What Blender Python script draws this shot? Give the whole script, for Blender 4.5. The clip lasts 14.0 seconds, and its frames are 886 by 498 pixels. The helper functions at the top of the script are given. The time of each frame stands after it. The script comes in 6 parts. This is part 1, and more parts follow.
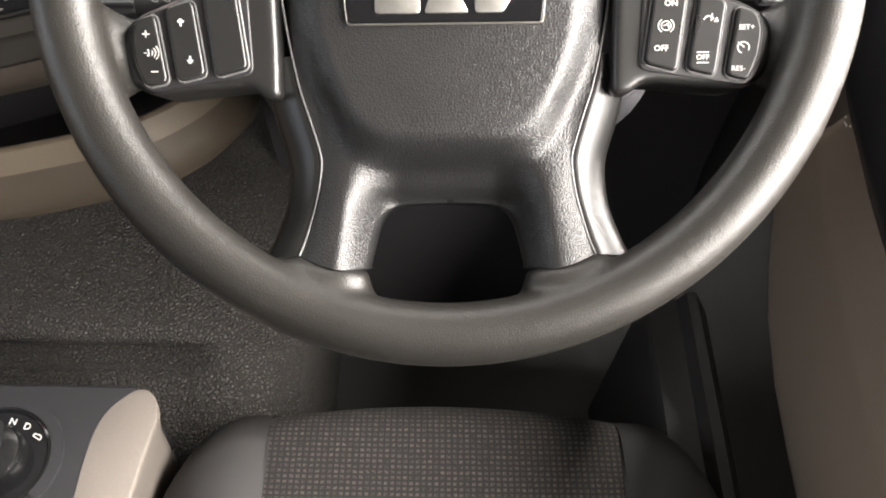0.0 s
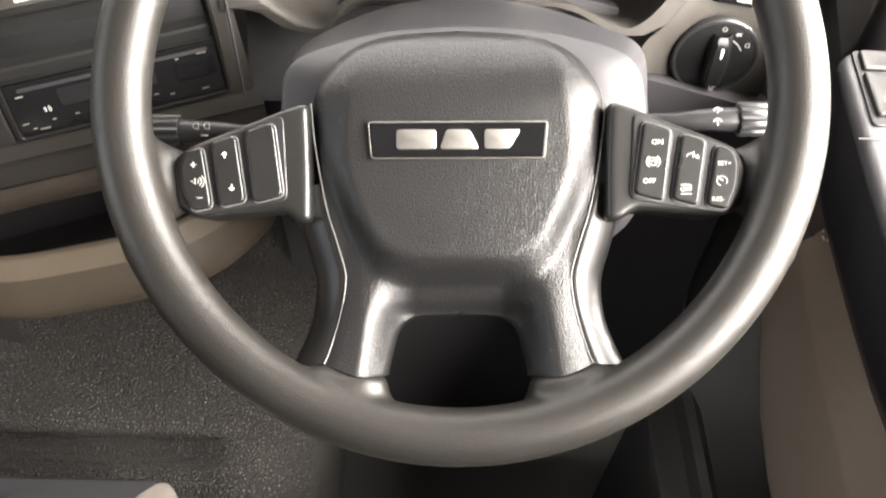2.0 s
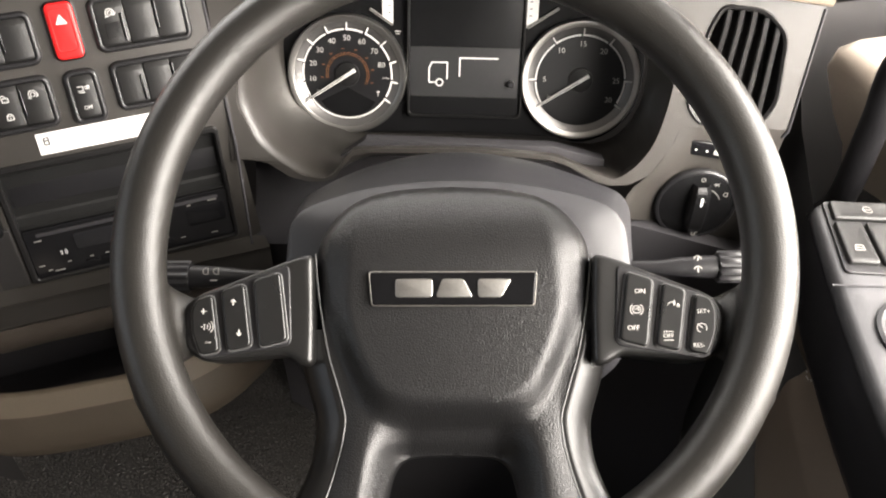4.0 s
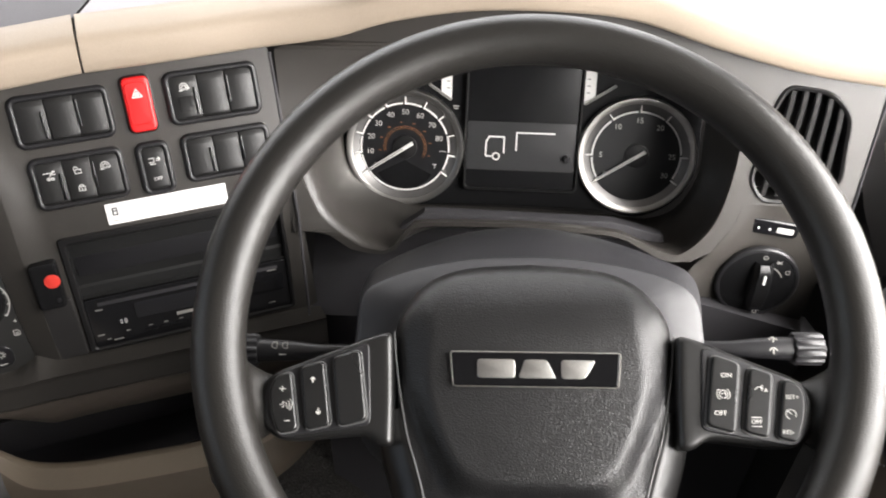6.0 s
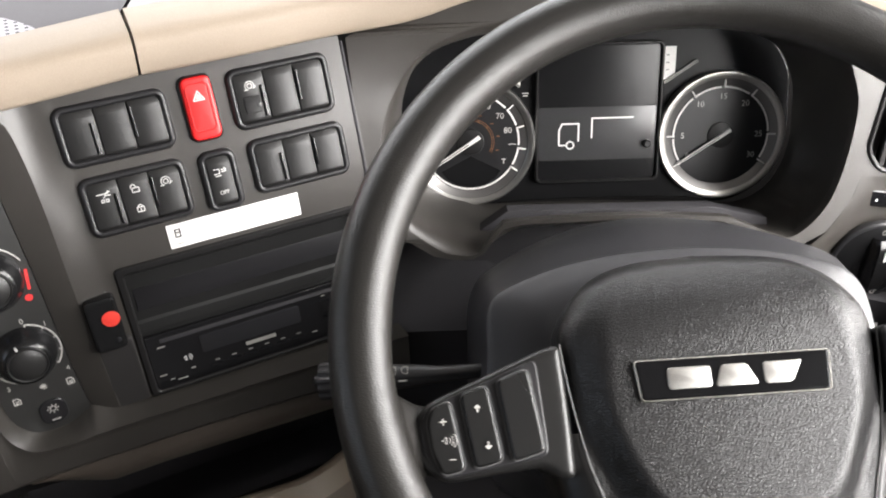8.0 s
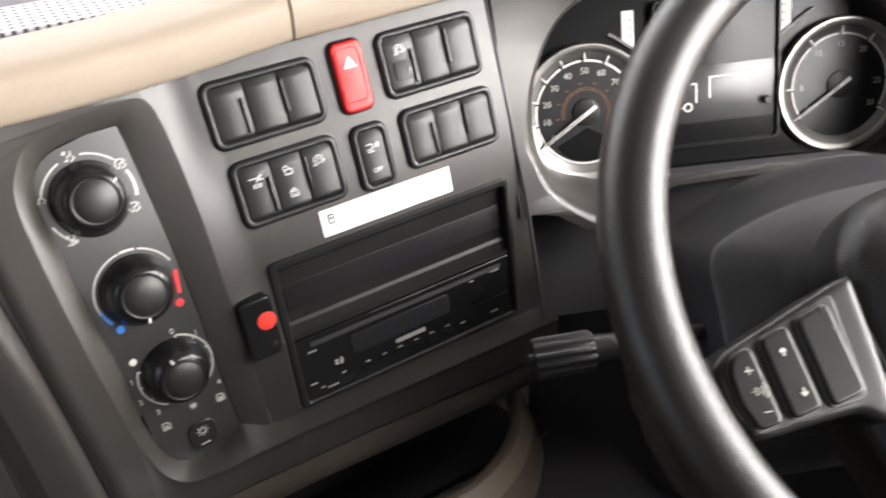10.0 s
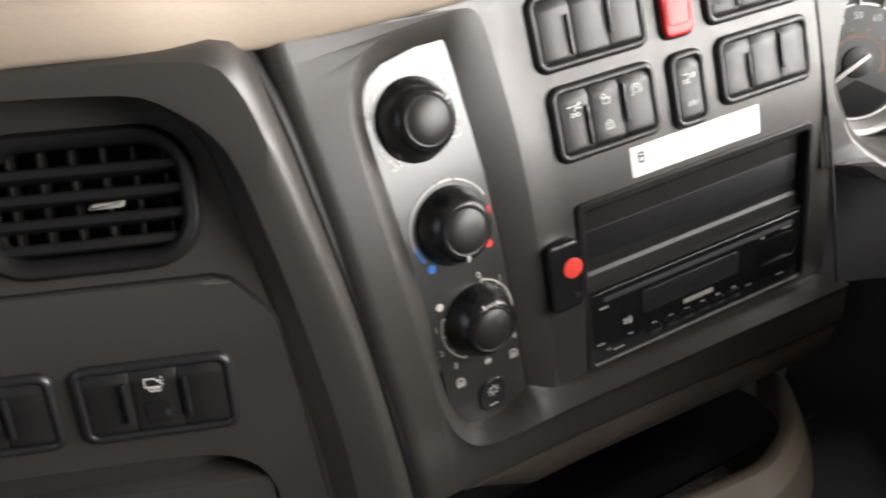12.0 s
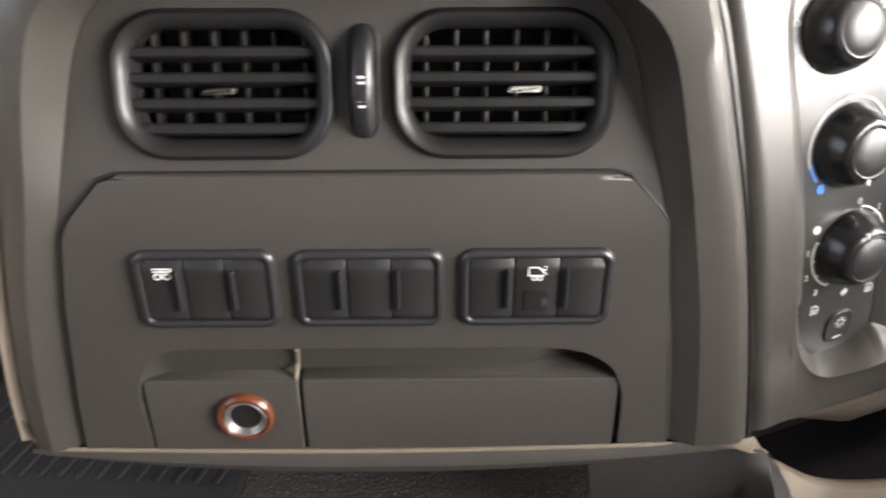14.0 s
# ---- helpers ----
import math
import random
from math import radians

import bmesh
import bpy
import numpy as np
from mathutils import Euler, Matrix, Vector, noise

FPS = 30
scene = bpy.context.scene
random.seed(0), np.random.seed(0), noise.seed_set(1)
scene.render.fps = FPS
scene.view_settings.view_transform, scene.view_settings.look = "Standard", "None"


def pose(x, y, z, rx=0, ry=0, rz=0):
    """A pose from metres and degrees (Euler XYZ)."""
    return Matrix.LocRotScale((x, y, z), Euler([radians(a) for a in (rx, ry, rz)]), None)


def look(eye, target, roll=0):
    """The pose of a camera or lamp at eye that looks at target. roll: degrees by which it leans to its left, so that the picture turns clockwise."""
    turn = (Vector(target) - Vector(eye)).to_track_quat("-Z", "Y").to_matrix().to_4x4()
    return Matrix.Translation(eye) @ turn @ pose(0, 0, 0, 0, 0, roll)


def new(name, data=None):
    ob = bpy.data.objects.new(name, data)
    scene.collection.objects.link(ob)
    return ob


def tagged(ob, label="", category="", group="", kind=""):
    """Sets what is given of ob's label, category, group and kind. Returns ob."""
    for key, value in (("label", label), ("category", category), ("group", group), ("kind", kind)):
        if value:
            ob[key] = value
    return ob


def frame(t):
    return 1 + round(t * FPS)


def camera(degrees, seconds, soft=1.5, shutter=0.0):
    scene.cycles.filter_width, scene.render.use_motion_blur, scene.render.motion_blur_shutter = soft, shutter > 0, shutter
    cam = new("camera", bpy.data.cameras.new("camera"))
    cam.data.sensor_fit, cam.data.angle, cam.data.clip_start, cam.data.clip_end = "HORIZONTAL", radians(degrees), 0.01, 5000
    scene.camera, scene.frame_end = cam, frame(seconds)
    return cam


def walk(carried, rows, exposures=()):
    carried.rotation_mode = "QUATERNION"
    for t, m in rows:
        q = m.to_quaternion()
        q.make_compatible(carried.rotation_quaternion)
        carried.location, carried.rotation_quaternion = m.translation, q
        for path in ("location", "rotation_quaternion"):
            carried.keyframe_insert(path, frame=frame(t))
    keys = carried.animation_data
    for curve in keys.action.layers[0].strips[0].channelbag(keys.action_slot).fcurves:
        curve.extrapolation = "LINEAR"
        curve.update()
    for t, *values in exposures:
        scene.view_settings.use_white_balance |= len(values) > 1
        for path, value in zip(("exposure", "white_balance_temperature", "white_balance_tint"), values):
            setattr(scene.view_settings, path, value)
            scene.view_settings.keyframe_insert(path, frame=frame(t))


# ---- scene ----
# Driver's cab of a lorry: the camera lifts from the seat to the wheel, then slides along the dashboard.
cam = camera(55.7, 14.0, soft=1.9, shutter=0.5)
PATH = [
    (0.0, (-0.0762, 0.2171, 1.1268), (0.0048, 1.4915, -0.8337), 4.42),
    (0.5, (-0.0780, 0.2134, 1.1405), (0.0030, 1.5037, -0.8109), 4.51),
    (1.0, (-0.0800, 0.2101, 1.1494), (-0.0014, 1.5369, -0.7763), 4.44),
    (1.5, (-0.0817, 0.2043, 1.1647), (-0.0051, 1.5948, -0.7164), 4.35),
    (2.0, (-0.0860, 0.2014, 1.1771), (-0.0108, 1.6666, -0.6447), 4.28),
    (2.5, (-0.0831, 0.1961, 1.1863), (-0.0112, 1.7462, -0.5649), 4.19),
    (3.0, (-0.0839, 0.1922, 1.1918), (-0.0122, 1.8178, -0.4896), 4.14),
    (5.3, (-0.1055, 0.1887, 1.2221), (-0.0433, 2.0015, -0.2583), 3.89),
    (5.5, (-0.1223, 0.1926, 1.2178), (-0.0726, 2.0192, -0.2460), 3.81),
    (6.0, (-0.1322, 0.1977, 1.2110), (-0.1054, 2.0346, -0.2380), 3.86),
    (6.5, (-0.1763, 0.2207, 1.2058), (-0.1755, 2.0612, -0.2379), 4.0),
    (7.0, (-0.1901, 0.2407, 1.1701), (-0.2236, 2.0852, -0.2695), 3.7),
    (7.2, (-0.1951, 0.2443, 1.1659), (-0.2064, 2.0898, -0.2715), 3.63),
    (9.3, (-0.3645, 0.2841, 1.1031), (-0.0289, 2.1466, -0.2732), -0.83),
    (9.5, (-0.3743, 0.2873, 1.0918), (-0.0464, 2.1609, -0.2721), -0.89),
    (10.0, (-0.4091, 0.2958, 1.0820), (-0.1104, 2.1857, -0.2646), -0.88),
    (10.5, (-0.4573, 0.3055, 1.0506), (-0.2280, 2.2165, -0.2796), -1.2),
    (11.0, (-0.4901, 0.3183, 1.0365), (-0.3109, 2.2397, -0.2860), -1.58),
    (11.5, (-0.5165, 0.3230, 1.0214), (-0.3498, 2.2363, -0.3151), -1.65),
    (12.0, (-0.5637, 0.3402, 1.0184), (-0.4271, 2.2671, -0.3015), -2.73),
    (12.5, (-0.6137, 0.3496, 1.0203), (-0.5341, 2.2675, -0.3182), -2.85),
    (13.0, (-0.6384, 0.3484, 1.0038), (-0.6344, 2.2530, -0.3549), -2.78),
    (13.5, (-0.6736, 0.3465, 0.9959), (-0.7468, 2.2070, -0.4228), -2.84),
    (14.0, (-0.7046, 0.3404, 1.0088), (-0.8964, 2.1454, -0.4678), -2.5),
]
EXPOSURES = [(0.0, 0.69, 6560, 10), (1.5, 1.03, 6600, 10), (2.0, 0.99, 6650, 10), (2.5, 0.60, 6700, 10), (3.0, 0.40, 6740, 10), (5.5, -0.36, 6370, 10), (7.0, -0.34, 6210, 10), (9.5, -0.14, 6290, 10), (11.5, -0.21, 6320, 10), (12.5, -0.48, 6330, 10), (13.0, -0.52, 6280, 10), (13.5, 0.42, 6260, 10), (14.0, 0.92, 6420, 10)]
walk(cam, [(t, look(e, g, r)) for t, e, g, r in PATH], EXPOSURES)

# ---- light ----
world = bpy.data.worlds.new("sky")
scene.world = world
world.use_nodes = True
wn = world.node_tree
sky = wn.nodes.new("ShaderNodeTexSky")
sky.sky_type = "NISHITA"
sky.sun_disc = False
sky.sun_elevation, sky.sun_rotation = radians(42), radians(35)
wn.nodes["Background"].inputs["Strength"].default_value = 0.12
wn.links.new(sky.outputs["Color"], wn.nodes["Background"].inputs["Color"])


def lamp(name, kind, m, power, colour, **more):
    data = bpy.data.lights.new(name, kind)
    data.energy, data.color = power, colour
    for key, value in more.items():
        if key == "angle":
            data.angle = value
        elif key == "size":
            data.shape, data.size, data.size_y = "RECTANGLE", value[0], value[1]
    ob = new(name, data)
    ob.matrix_world = m
    return ob


lamp("sun", "SUN", look((1.2, 3.0, 4.0), (0, 0.3, 0.8)), 2.0, (1.0, 0.95, 0.88), angle=radians(3))
lamp("windscreen_light", "AREA", look((-0.55, 1.44, 1.38), (-0.45, 0.5, 0.80)), 32, (1.0, 0.965, 0.925), size=(2.2, 0.6))
lamp("driver_window_light", "AREA", look((0.655, 0.33, 1.19), (-0.45, 0.39, 0.86)), 95, (1.0, 0.945, 0.885), size=(1.38, 0.70))
lamp("passenger_window_light", "AREA", look((-1.72, 0.25, 1.3), (-0.5, 0.6, 0.75)), 3.5, (0.98, 0.98, 1.0), size=(1.2, 0.6))

# ---- materials ----
def material(name, colour, rough=0.5, metal=0.0, grain=0.0, scale=900.0, vary=0.07, spec=0.5):
    """Procedural surface: a colour with broad and fine variation, rough patches and a grain in relief."""
    m = bpy.data.materials.new(name)
    m.use_nodes = True
    t = m.node_tree
    b = t.nodes["Principled BSDF"]
    co = t.nodes.new("ShaderNodeTexCoord")
    broad = t.nodes.new("ShaderNodeTexNoise")
    broad.inputs["Scale"].default_value, broad.inputs["Detail"].default_value = 14.0, 2.0
    t.links.new(co.outputs["Object"], broad.inputs["Vector"])
    fine = t.nodes.new("ShaderNodeTexNoise")
    fine.inputs["Scale"].default_value, fine.inputs["Detail"].default_value = scale, 3.0
    t.links.new(co.outputs["Object"], fine.inputs["Vector"])
    ramp = t.nodes.new("ShaderNodeMix")
    ramp.data_type = "RGBA"
    lo = [c * (1 - vary) for c in colour]
    hi = [min(1.0, c * (1 + vary)) for c in colour]
    ramp.inputs["A"].default_value = (*lo, 1)
    ramp.inputs["B"].default_value = (*hi, 1)
    t.links.new(broad.outputs["Fac"], ramp.inputs["Factor"])
    speck = t.nodes.new("ShaderNodeMix")
    speck.data_type, speck.blend_type = "RGBA", "MULTIPLY"
    speck.inputs["Factor"].default_value = 0.35
    t.links.new(ramp.outputs["Result"], speck.inputs["A"])
    lift = t.nodes.new("ShaderNodeMapRange")
    lift.inputs["From Min"].default_value, lift.inputs["From Max"].default_value = 0.3, 0.7
    lift.inputs["To Min"].default_value, lift.inputs["To Max"].default_value = 0.75, 1.2
    t.links.new(fine.outputs["Fac"], lift.inputs["Value"])
    t.links.new(lift.outputs["Result"], speck.inputs["B"])
    t.links.new(speck.outputs["Result"], b.inputs["Base Color"])
    rr = t.nodes.new("ShaderNodeMapRange")
    rr.inputs["From Min"].default_value, rr.inputs["From Max"].default_value = 0.3, 0.7
    rr.inputs["To Min"].default_value, rr.inputs["To Max"].default_value = max(0.02, rough - 0.012), min(1.0, rough + 0.012)
    t.links.new(broad.outputs["Fac"], rr.inputs["Value"])
    t.links.new(rr.outputs["Result"], b.inputs["Roughness"])
    b.inputs["Metallic"].default_value = metal
    b.inputs["Specular IOR Level"].default_value = spec
    if grain:
        bump = t.nodes.new("ShaderNodeBump")
        bump.inputs["Strength"].default_value, bump.inputs["Distance"].default_value = grain, 0.0006
        t.links.new(fine.outputs["Fac"], bump.inputs["Height"])
        t.links.new(bump.outputs["Normal"], b.inputs["Normal"])
    return m


def leather(name, colour, rough, grain, scale, deep=0.0005, crease_shade=0.0):
    """Grained soft plastic: cells of a Voronoi as pebbles."""
    m = material(name, colour, rough, scale=scale * 2, spec=0.43)
    t = m.node_tree
    b = t.nodes["Principled BSDF"]
    co = t.nodes.new("ShaderNodeTexCoord")
    vo = t.nodes.new("ShaderNodeTexVoronoi")
    vo.feature = "DISTANCE_TO_EDGE"
    vo.inputs["Scale"].default_value = scale
    wob = t.nodes.new("ShaderNodeTexNoise")
    wob.inputs["Scale"].default_value = scale * 0.5
    mixv = t.nodes.new("ShaderNodeMix")
    mixv.data_type = "VECTOR"
    mixv.inputs["Factor"].default_value = 0.0014
    t.links.new(co.outputs["Object"], wob.inputs["Vector"])
    t.links.new(co.outputs["Object"], mixv.inputs["A"])
    t.links.new(wob.outputs["Color"], mixv.inputs["B"])
    t.links.new(mixv.outputs["Result"], vo.inputs["Vector"])
    cut = t.nodes.new("ShaderNodeMapRange")
    cut.inputs["From Max"].default_value = 0.25
    t.links.new(vo.outputs["Distance"], cut.inputs["Value"])
    # Shade between the pebbles, multiplied into the base colour.
    if crease_shade:
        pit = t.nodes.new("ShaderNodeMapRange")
        pit.inputs["To Min"].default_value, pit.inputs["To Max"].default_value = 1.0 - crease_shade, 1.0 + crease_shade * 0.4
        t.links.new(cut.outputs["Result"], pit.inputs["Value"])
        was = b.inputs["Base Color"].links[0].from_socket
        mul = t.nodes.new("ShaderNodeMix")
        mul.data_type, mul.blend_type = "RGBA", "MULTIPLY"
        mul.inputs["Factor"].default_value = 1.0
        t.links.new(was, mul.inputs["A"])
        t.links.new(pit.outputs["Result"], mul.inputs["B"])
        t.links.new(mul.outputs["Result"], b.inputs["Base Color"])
    bump = t.nodes.new("ShaderNodeBump")
    bump.inputs["Strength"].default_value, bump.inputs["Distance"].default_value = grain, deep
    t.links.new(cut.outputs["Result"], bump.inputs["Height"])
    t.links.new(bump.outputs["Normal"], b.inputs["Normal"])
    return m


def woven(name, ground, thread):
    """Seat cloth: dark ground with short pale stitches in offset rows."""
    m = material(name, ground, 0.9, grain=0.6, scale=1500)
    t = m.node_tree
    b = t.nodes["Principled BSDF"]
    co = t.nodes.new("ShaderNodeTexCoord")
    br = t.nodes.new("ShaderNodeTexBrick")
    br.inputs["Scale"].default_value = 1.0
    br.offset = 0.0
    br.inputs["Brick Width"].default_value = 0.0056
    br.inputs["Row Height"].default_value = 0.0050
    br.inputs["Mortar Size"].default_value = 0.0016
    br.inputs["Mortar Smooth"].default_value = 0.6
    br.inputs["Color1"].default_value = (*thread, 1)
    br.inputs["Color2"].default_value = (*[c * 0.55 for c in thread], 1)
    br.inputs["Mortar"].default_value = (*ground, 1)
    t.links.new(co.outputs["Object"], br.inputs["Vector"])
    nz = t.nodes.new("ShaderNodeTexNoise")
    nz.inputs["Scale"].default_value = 420.0
    t.links.new(co.outputs["Object"], nz.inputs["Vector"])
    mr = t.nodes.new("ShaderNodeMapRange")
    mr.inputs["From Min"].default_value, mr.inputs["From Max"].default_value = 0.30, 0.62
    t.links.new(nz.outputs["Fac"], mr.inputs["Value"])
    mx = t.nodes.new("ShaderNodeMix")
    mx.data_type = "RGBA"
    mx.inputs["A"].default_value = (*ground, 1)
    t.links.new(mr.outputs["Result"], mx.inputs["Factor"])
    t.links.new(br.outputs["Color"], mx.inputs["B"])
    t.links.new(mx.outputs["Result"], b.inputs["Base Color"])
    return m


def dotted(name, colour, pitch):
    """Perforated sheet: small dark holes in rows."""
    m = material(name, colour, 0.6, grain=0.2)
    t = m.node_tree
    b = t.nodes["Principled BSDF"]
    co = t.nodes.new("ShaderNodeTexCoord")
    vo = t.nodes.new("ShaderNodeTexVoronoi")
    vo.voronoi_dimensions = "2D"
    vo.inputs["Scale"].default_value, vo.inputs["Randomness"].default_value = 1.0 / pitch, 0.0
    t.links.new(co.outputs["Object"], vo.inputs["Vector"])
    mr = t.nodes.new("ShaderNodeMapRange")
    mr.inputs["From Min"].default_value, mr.inputs["From Max"].default_value = 0.2, 0.26
    t.links.new(vo.outputs["Distance"], mr.inputs["Value"])
    mx = t.nodes.new("ShaderNodeMix")
    mx.data_type = "RGBA"
    mx.inputs["A"].default_value, mx.inputs["B"].default_value = (0.01, 0.01, 0.012, 1), (*colour, 1)
    t.links.new(mr.outputs["Result"], mx.inputs["Factor"])
    t.links.new(mx.outputs["Result"], b.inputs["Base Color"])
    return m


def clear(name, tint=(1, 1, 1), rough=0.02):
    m = bpy.data.materials.new(name)
    m.use_nodes = True
    b = m.node_tree.nodes["Principled BSDF"]
    b.inputs["Base Color"].default_value = (*tint, 1)
    b.inputs["Roughness"].default_value = rough
    b.inputs["Transmission Weight"].default_value = 1.0
    b.inputs["IOR"].default_value = 1.45
    return m


FASCIA = material("grey_brown_fascia_plastic", (0.0352, 0.0321, 0.0287), 0.37, grain=0.16, scale=1800, vary=0.08, spec=0.6)
FASCIA_DARK = material("charcoal_plastic", (0.020, 0.0188, 0.0185), 0.5, grain=0.2, scale=1400)
BLACK = material("black_plastic", (0.0135, 0.0132, 0.0146), 0.36, grain=0.12, scale=1600)
GLOSS = material("gloss_black_plastic", (0.008, 0.008, 0.009), 0.12)
DEEP = material("matt_black_cavity", (0.032, 0.0305, 0.034), 0.85)
ROCKER = material("soft_black_switch_plastic", (0.0128, 0.0125, 0.0124), 0.42, grain=0.10, scale=1800, spec=0.5)
WHEEL = leather("grained_black_polyurethane", (0.0130, 0.0122, 0.0110), 0.345, 0.18, 640, 0.0005)
PAD = leather("leather_grained_airbag_plastic", (0.0100, 0.0099, 0.0102), 0.31, 0.29, 600, 0.0005)
TRIM = material("satin_anthracite_trim", (0.009, 0.0088, 0.0086), 0.33, grain=0.08, scale=2000, spec=0.5)
SHROUD = material("slate_grey_column_plastic", (0.0215, 0.0213, 0.0240), 0.45, grain=0.2, scale=1500)
BEIGE = material("beige_soft_plastic", (0.31, 0.255, 0.198), 0.55, grain=0.2, scale=1300, vary=0.05)
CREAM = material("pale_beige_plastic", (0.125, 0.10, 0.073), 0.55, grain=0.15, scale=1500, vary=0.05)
DOORBEIGE = material("taupe_door_plastic", (0.21, 0.17, 0.135), 0.65, grain=0.25, scale=1300)
SAND = material("pale_sand_plastic", (0.160, 0.141, 0.124), 0.55, grain=0.2, scale=1300, vary=0.05)
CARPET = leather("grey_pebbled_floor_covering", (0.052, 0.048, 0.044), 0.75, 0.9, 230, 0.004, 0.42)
CLOTH = woven("black_cloth_with_pale_stitches", (0.0095, 0.0084, 0.0080), (0.072, 0.061, 0.052))
VINYL = material("matt_black_vinyl", (0.014, 0.013, 0.013), 0.62, grain=0.3, scale=1100)
SILVER = material("brushed_silver", (0.45, 0.44, 0.42), 0.34, metal=1.0, vary=0.05)
DULLRING = material("dull_grey_metal_paint", (0.20, 0.195, 0.19), 0.36, metal=0.8, vary=0.05)
COPPER = material("copper_orange_plastic", (0.085, 0.024, 0.009), 0.26)
WHITE = material("white_print", (0.78, 0.77, 0.75), 0.5, vary=0.03)
PALE = material("pale_grey_print", (0.30, 0.29, 0.27), 0.55, vary=0.1)
PAPER = material("white_paper_sticker", (0.86, 0.85, 0.83), 0.6, vary=0.02)
RED = material("translucent_red_plastic", (0.55, 0.012, 0.012), 0.38, vary=0.08)
REDDOT = material("red_round_sticker", (0.72, 0.05, 0.035), 0.45, vary=0.03)
DUCT = material("charcoal_duct_plastic", (0.032, 0.0305, 0.0295), 0.7)
VENTBLACK = material("dull_black_vent_plastic", (0.012, 0.0114, 0.011), 0.5, grain=0.15, scale=1600)
STEEL = material("worn_steel", (0.42, 0.40, 0.37), 0.38, metal=1.0, vary=0.1)
# The lip's beige made darker for the tray front's shade.
TRAYSHADE = material("shaded_tray_plastic", (0.058, 0.045, 0.032), 0.6, grain=0.2, scale=1300, vary=0.08)
GREENBAND = material("dull_green_print", (0.02, 0.07, 0.02), 0.5)
REDPRINT = material("red_print", (0.6, 0.03, 0.03), 0.5)
BLUE = material("blue_print", (0.02, 0.16, 0.55), 0.5)
AMBER = material("amber_dial_print", (0.19, 0.08, 0.03), 0.5)
LCD = material("grey_lcd_glass", (0.034, 0.034, 0.035), 0.22)
DIAL = material("matt_black_dial", (0.010, 0.010, 0.011), 0.35)
GLASS = clear("clear_window_glass")
GRILLE = dotted("perforated_grey_grille", (0.34, 0.32, 0.35), 0.0062)
REARWALL = material("dark_grey_unseen_wall", (0.05, 0.049, 0.050), 0.9, grain=0.4)
ROOFLINE = material("grey_headlining", (0.115, 0.110, 0.105), 0.9, grain=0.4)
BEZEL = material("dull_black_bezel", (0.0108, 0.0104, 0.0106), 0.40, spec=0.33)
CLUSTERGLASS = material("smoked_display_glass", (0.008, 0.008, 0.0085), 0.26, spec=0.22, vary=0.03)
# Beige plastic darkened: the shade above the tray is in its colour.
BROW = material("shaded_beige_plastic", (0.062, 0.050, 0.040), 0.6, grain=0.2)
DOORCREAM = material("pale_door_trim", (0.50, 0.43, 0.36), 0.6, grain=0.2)
PRINT = material("worn_white_print", (0.50, 0.49, 0.465), 0.5)
KNOB = material("smooth_black_knob_plastic", (0.008, 0.008, 0.0085), 0.24, vary=0.04)
NAMEPLATE = material("gloss_nameplate_black", (0.004, 0.004, 0.0045), 0.2, spec=0.2)
WKEY = material("dark_wheel_switch_plastic", (0.009, 0.009, 0.009), 0.28, grain=0.06, scale=1800)
# Pale tone for edge highlights on seams and buttons, and for the mould line.
BEAD = material("satin_pale_bead", (0.10, 0.10, 0.10), 0.3)
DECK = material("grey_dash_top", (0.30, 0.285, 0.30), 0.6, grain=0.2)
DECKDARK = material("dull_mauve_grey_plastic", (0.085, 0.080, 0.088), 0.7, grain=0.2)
RUBBER = material("black_rubber_mat", (0.014, 0.0138, 0.0142), 0.6, grain=0.3)
CONCRETE = material("grey_yard_concrete", (0.32, 0.31, 0.29), 0.9, grain=0.4, scale=20)


# ---- building tools; lengths in millimetres ----
MM = 0.001


def frame_at(o, x, y):
    x = Vector(x).normalized()
    y = Vector(y)
    y = (y - x * y.dot(x)).normalized()
    z = x.cross(y)
    return Matrix(((x.x, y.x, z.x, o[0]), (x.y, y.y, z.y, o[1]), (x.z, y.z, z.z, o[2]), (0, 0, 0, 1)))


def shift(x, y, z=0, turn=0):
    return pose(x * MM, y * MM, z * MM, 0, 0, turn)


def mesh_of(name, bm, mat, sharp=34):
    bmesh.ops.remove_doubles(bm, verts=bm.verts, dist=1e-6)
    bmesh.ops.recalc_face_normals(bm, faces=bm.faces)
    me = bpy.data.meshes.new(name)
    bm.to_mesh(me)
    bm.free()
    me.materials.append(mat)
    for p in me.polygons:
        p.use_smooth = True
    me.set_sharp_from_angle(angle=radians(sharp))
    return me


def part(name, bm, mat, parent, label="", at=None, sharp=34):
    ob = new(name, mesh_of(name, bm, mat, sharp))
    ob.parent = parent
    if at is not None:
        ob.matrix_basis = at
    return tagged(ob, label)


def thing(name, m, label, category, group="", kind=""):
    ob = new(name)
    ob.empty_display_size = 0.02
    ob.matrix_world = m
    return tagged(ob, label, category, group, kind)


def solo(name, bm, mat, m, label, category, group="", kind="", sharp=34):
    ob = new(name, mesh_of(name, bm, mat, sharp))
    ob.matrix_world = m
    return tagged(ob, label, category, group, kind)


def rrect(x0, y0, x1, y1, r, n=5):
    r = min(r, (x1 - x0) / 2 - 0.01, (y1 - y0) / 2 - 0.01)
    pts = []
    for cx, cy, a in ((x1 - r, y0 + r, -90), (x1 - r, y1 - r, 0), (x0 + r, y1 - r, 90), (x0 + r, y0 + r, 180)):
        for i in range(n + 1):
            q = radians(a + 90 * i / n)
            pts.append((cx + r * math.cos(q), cy + r * math.sin(q)))
    return pts


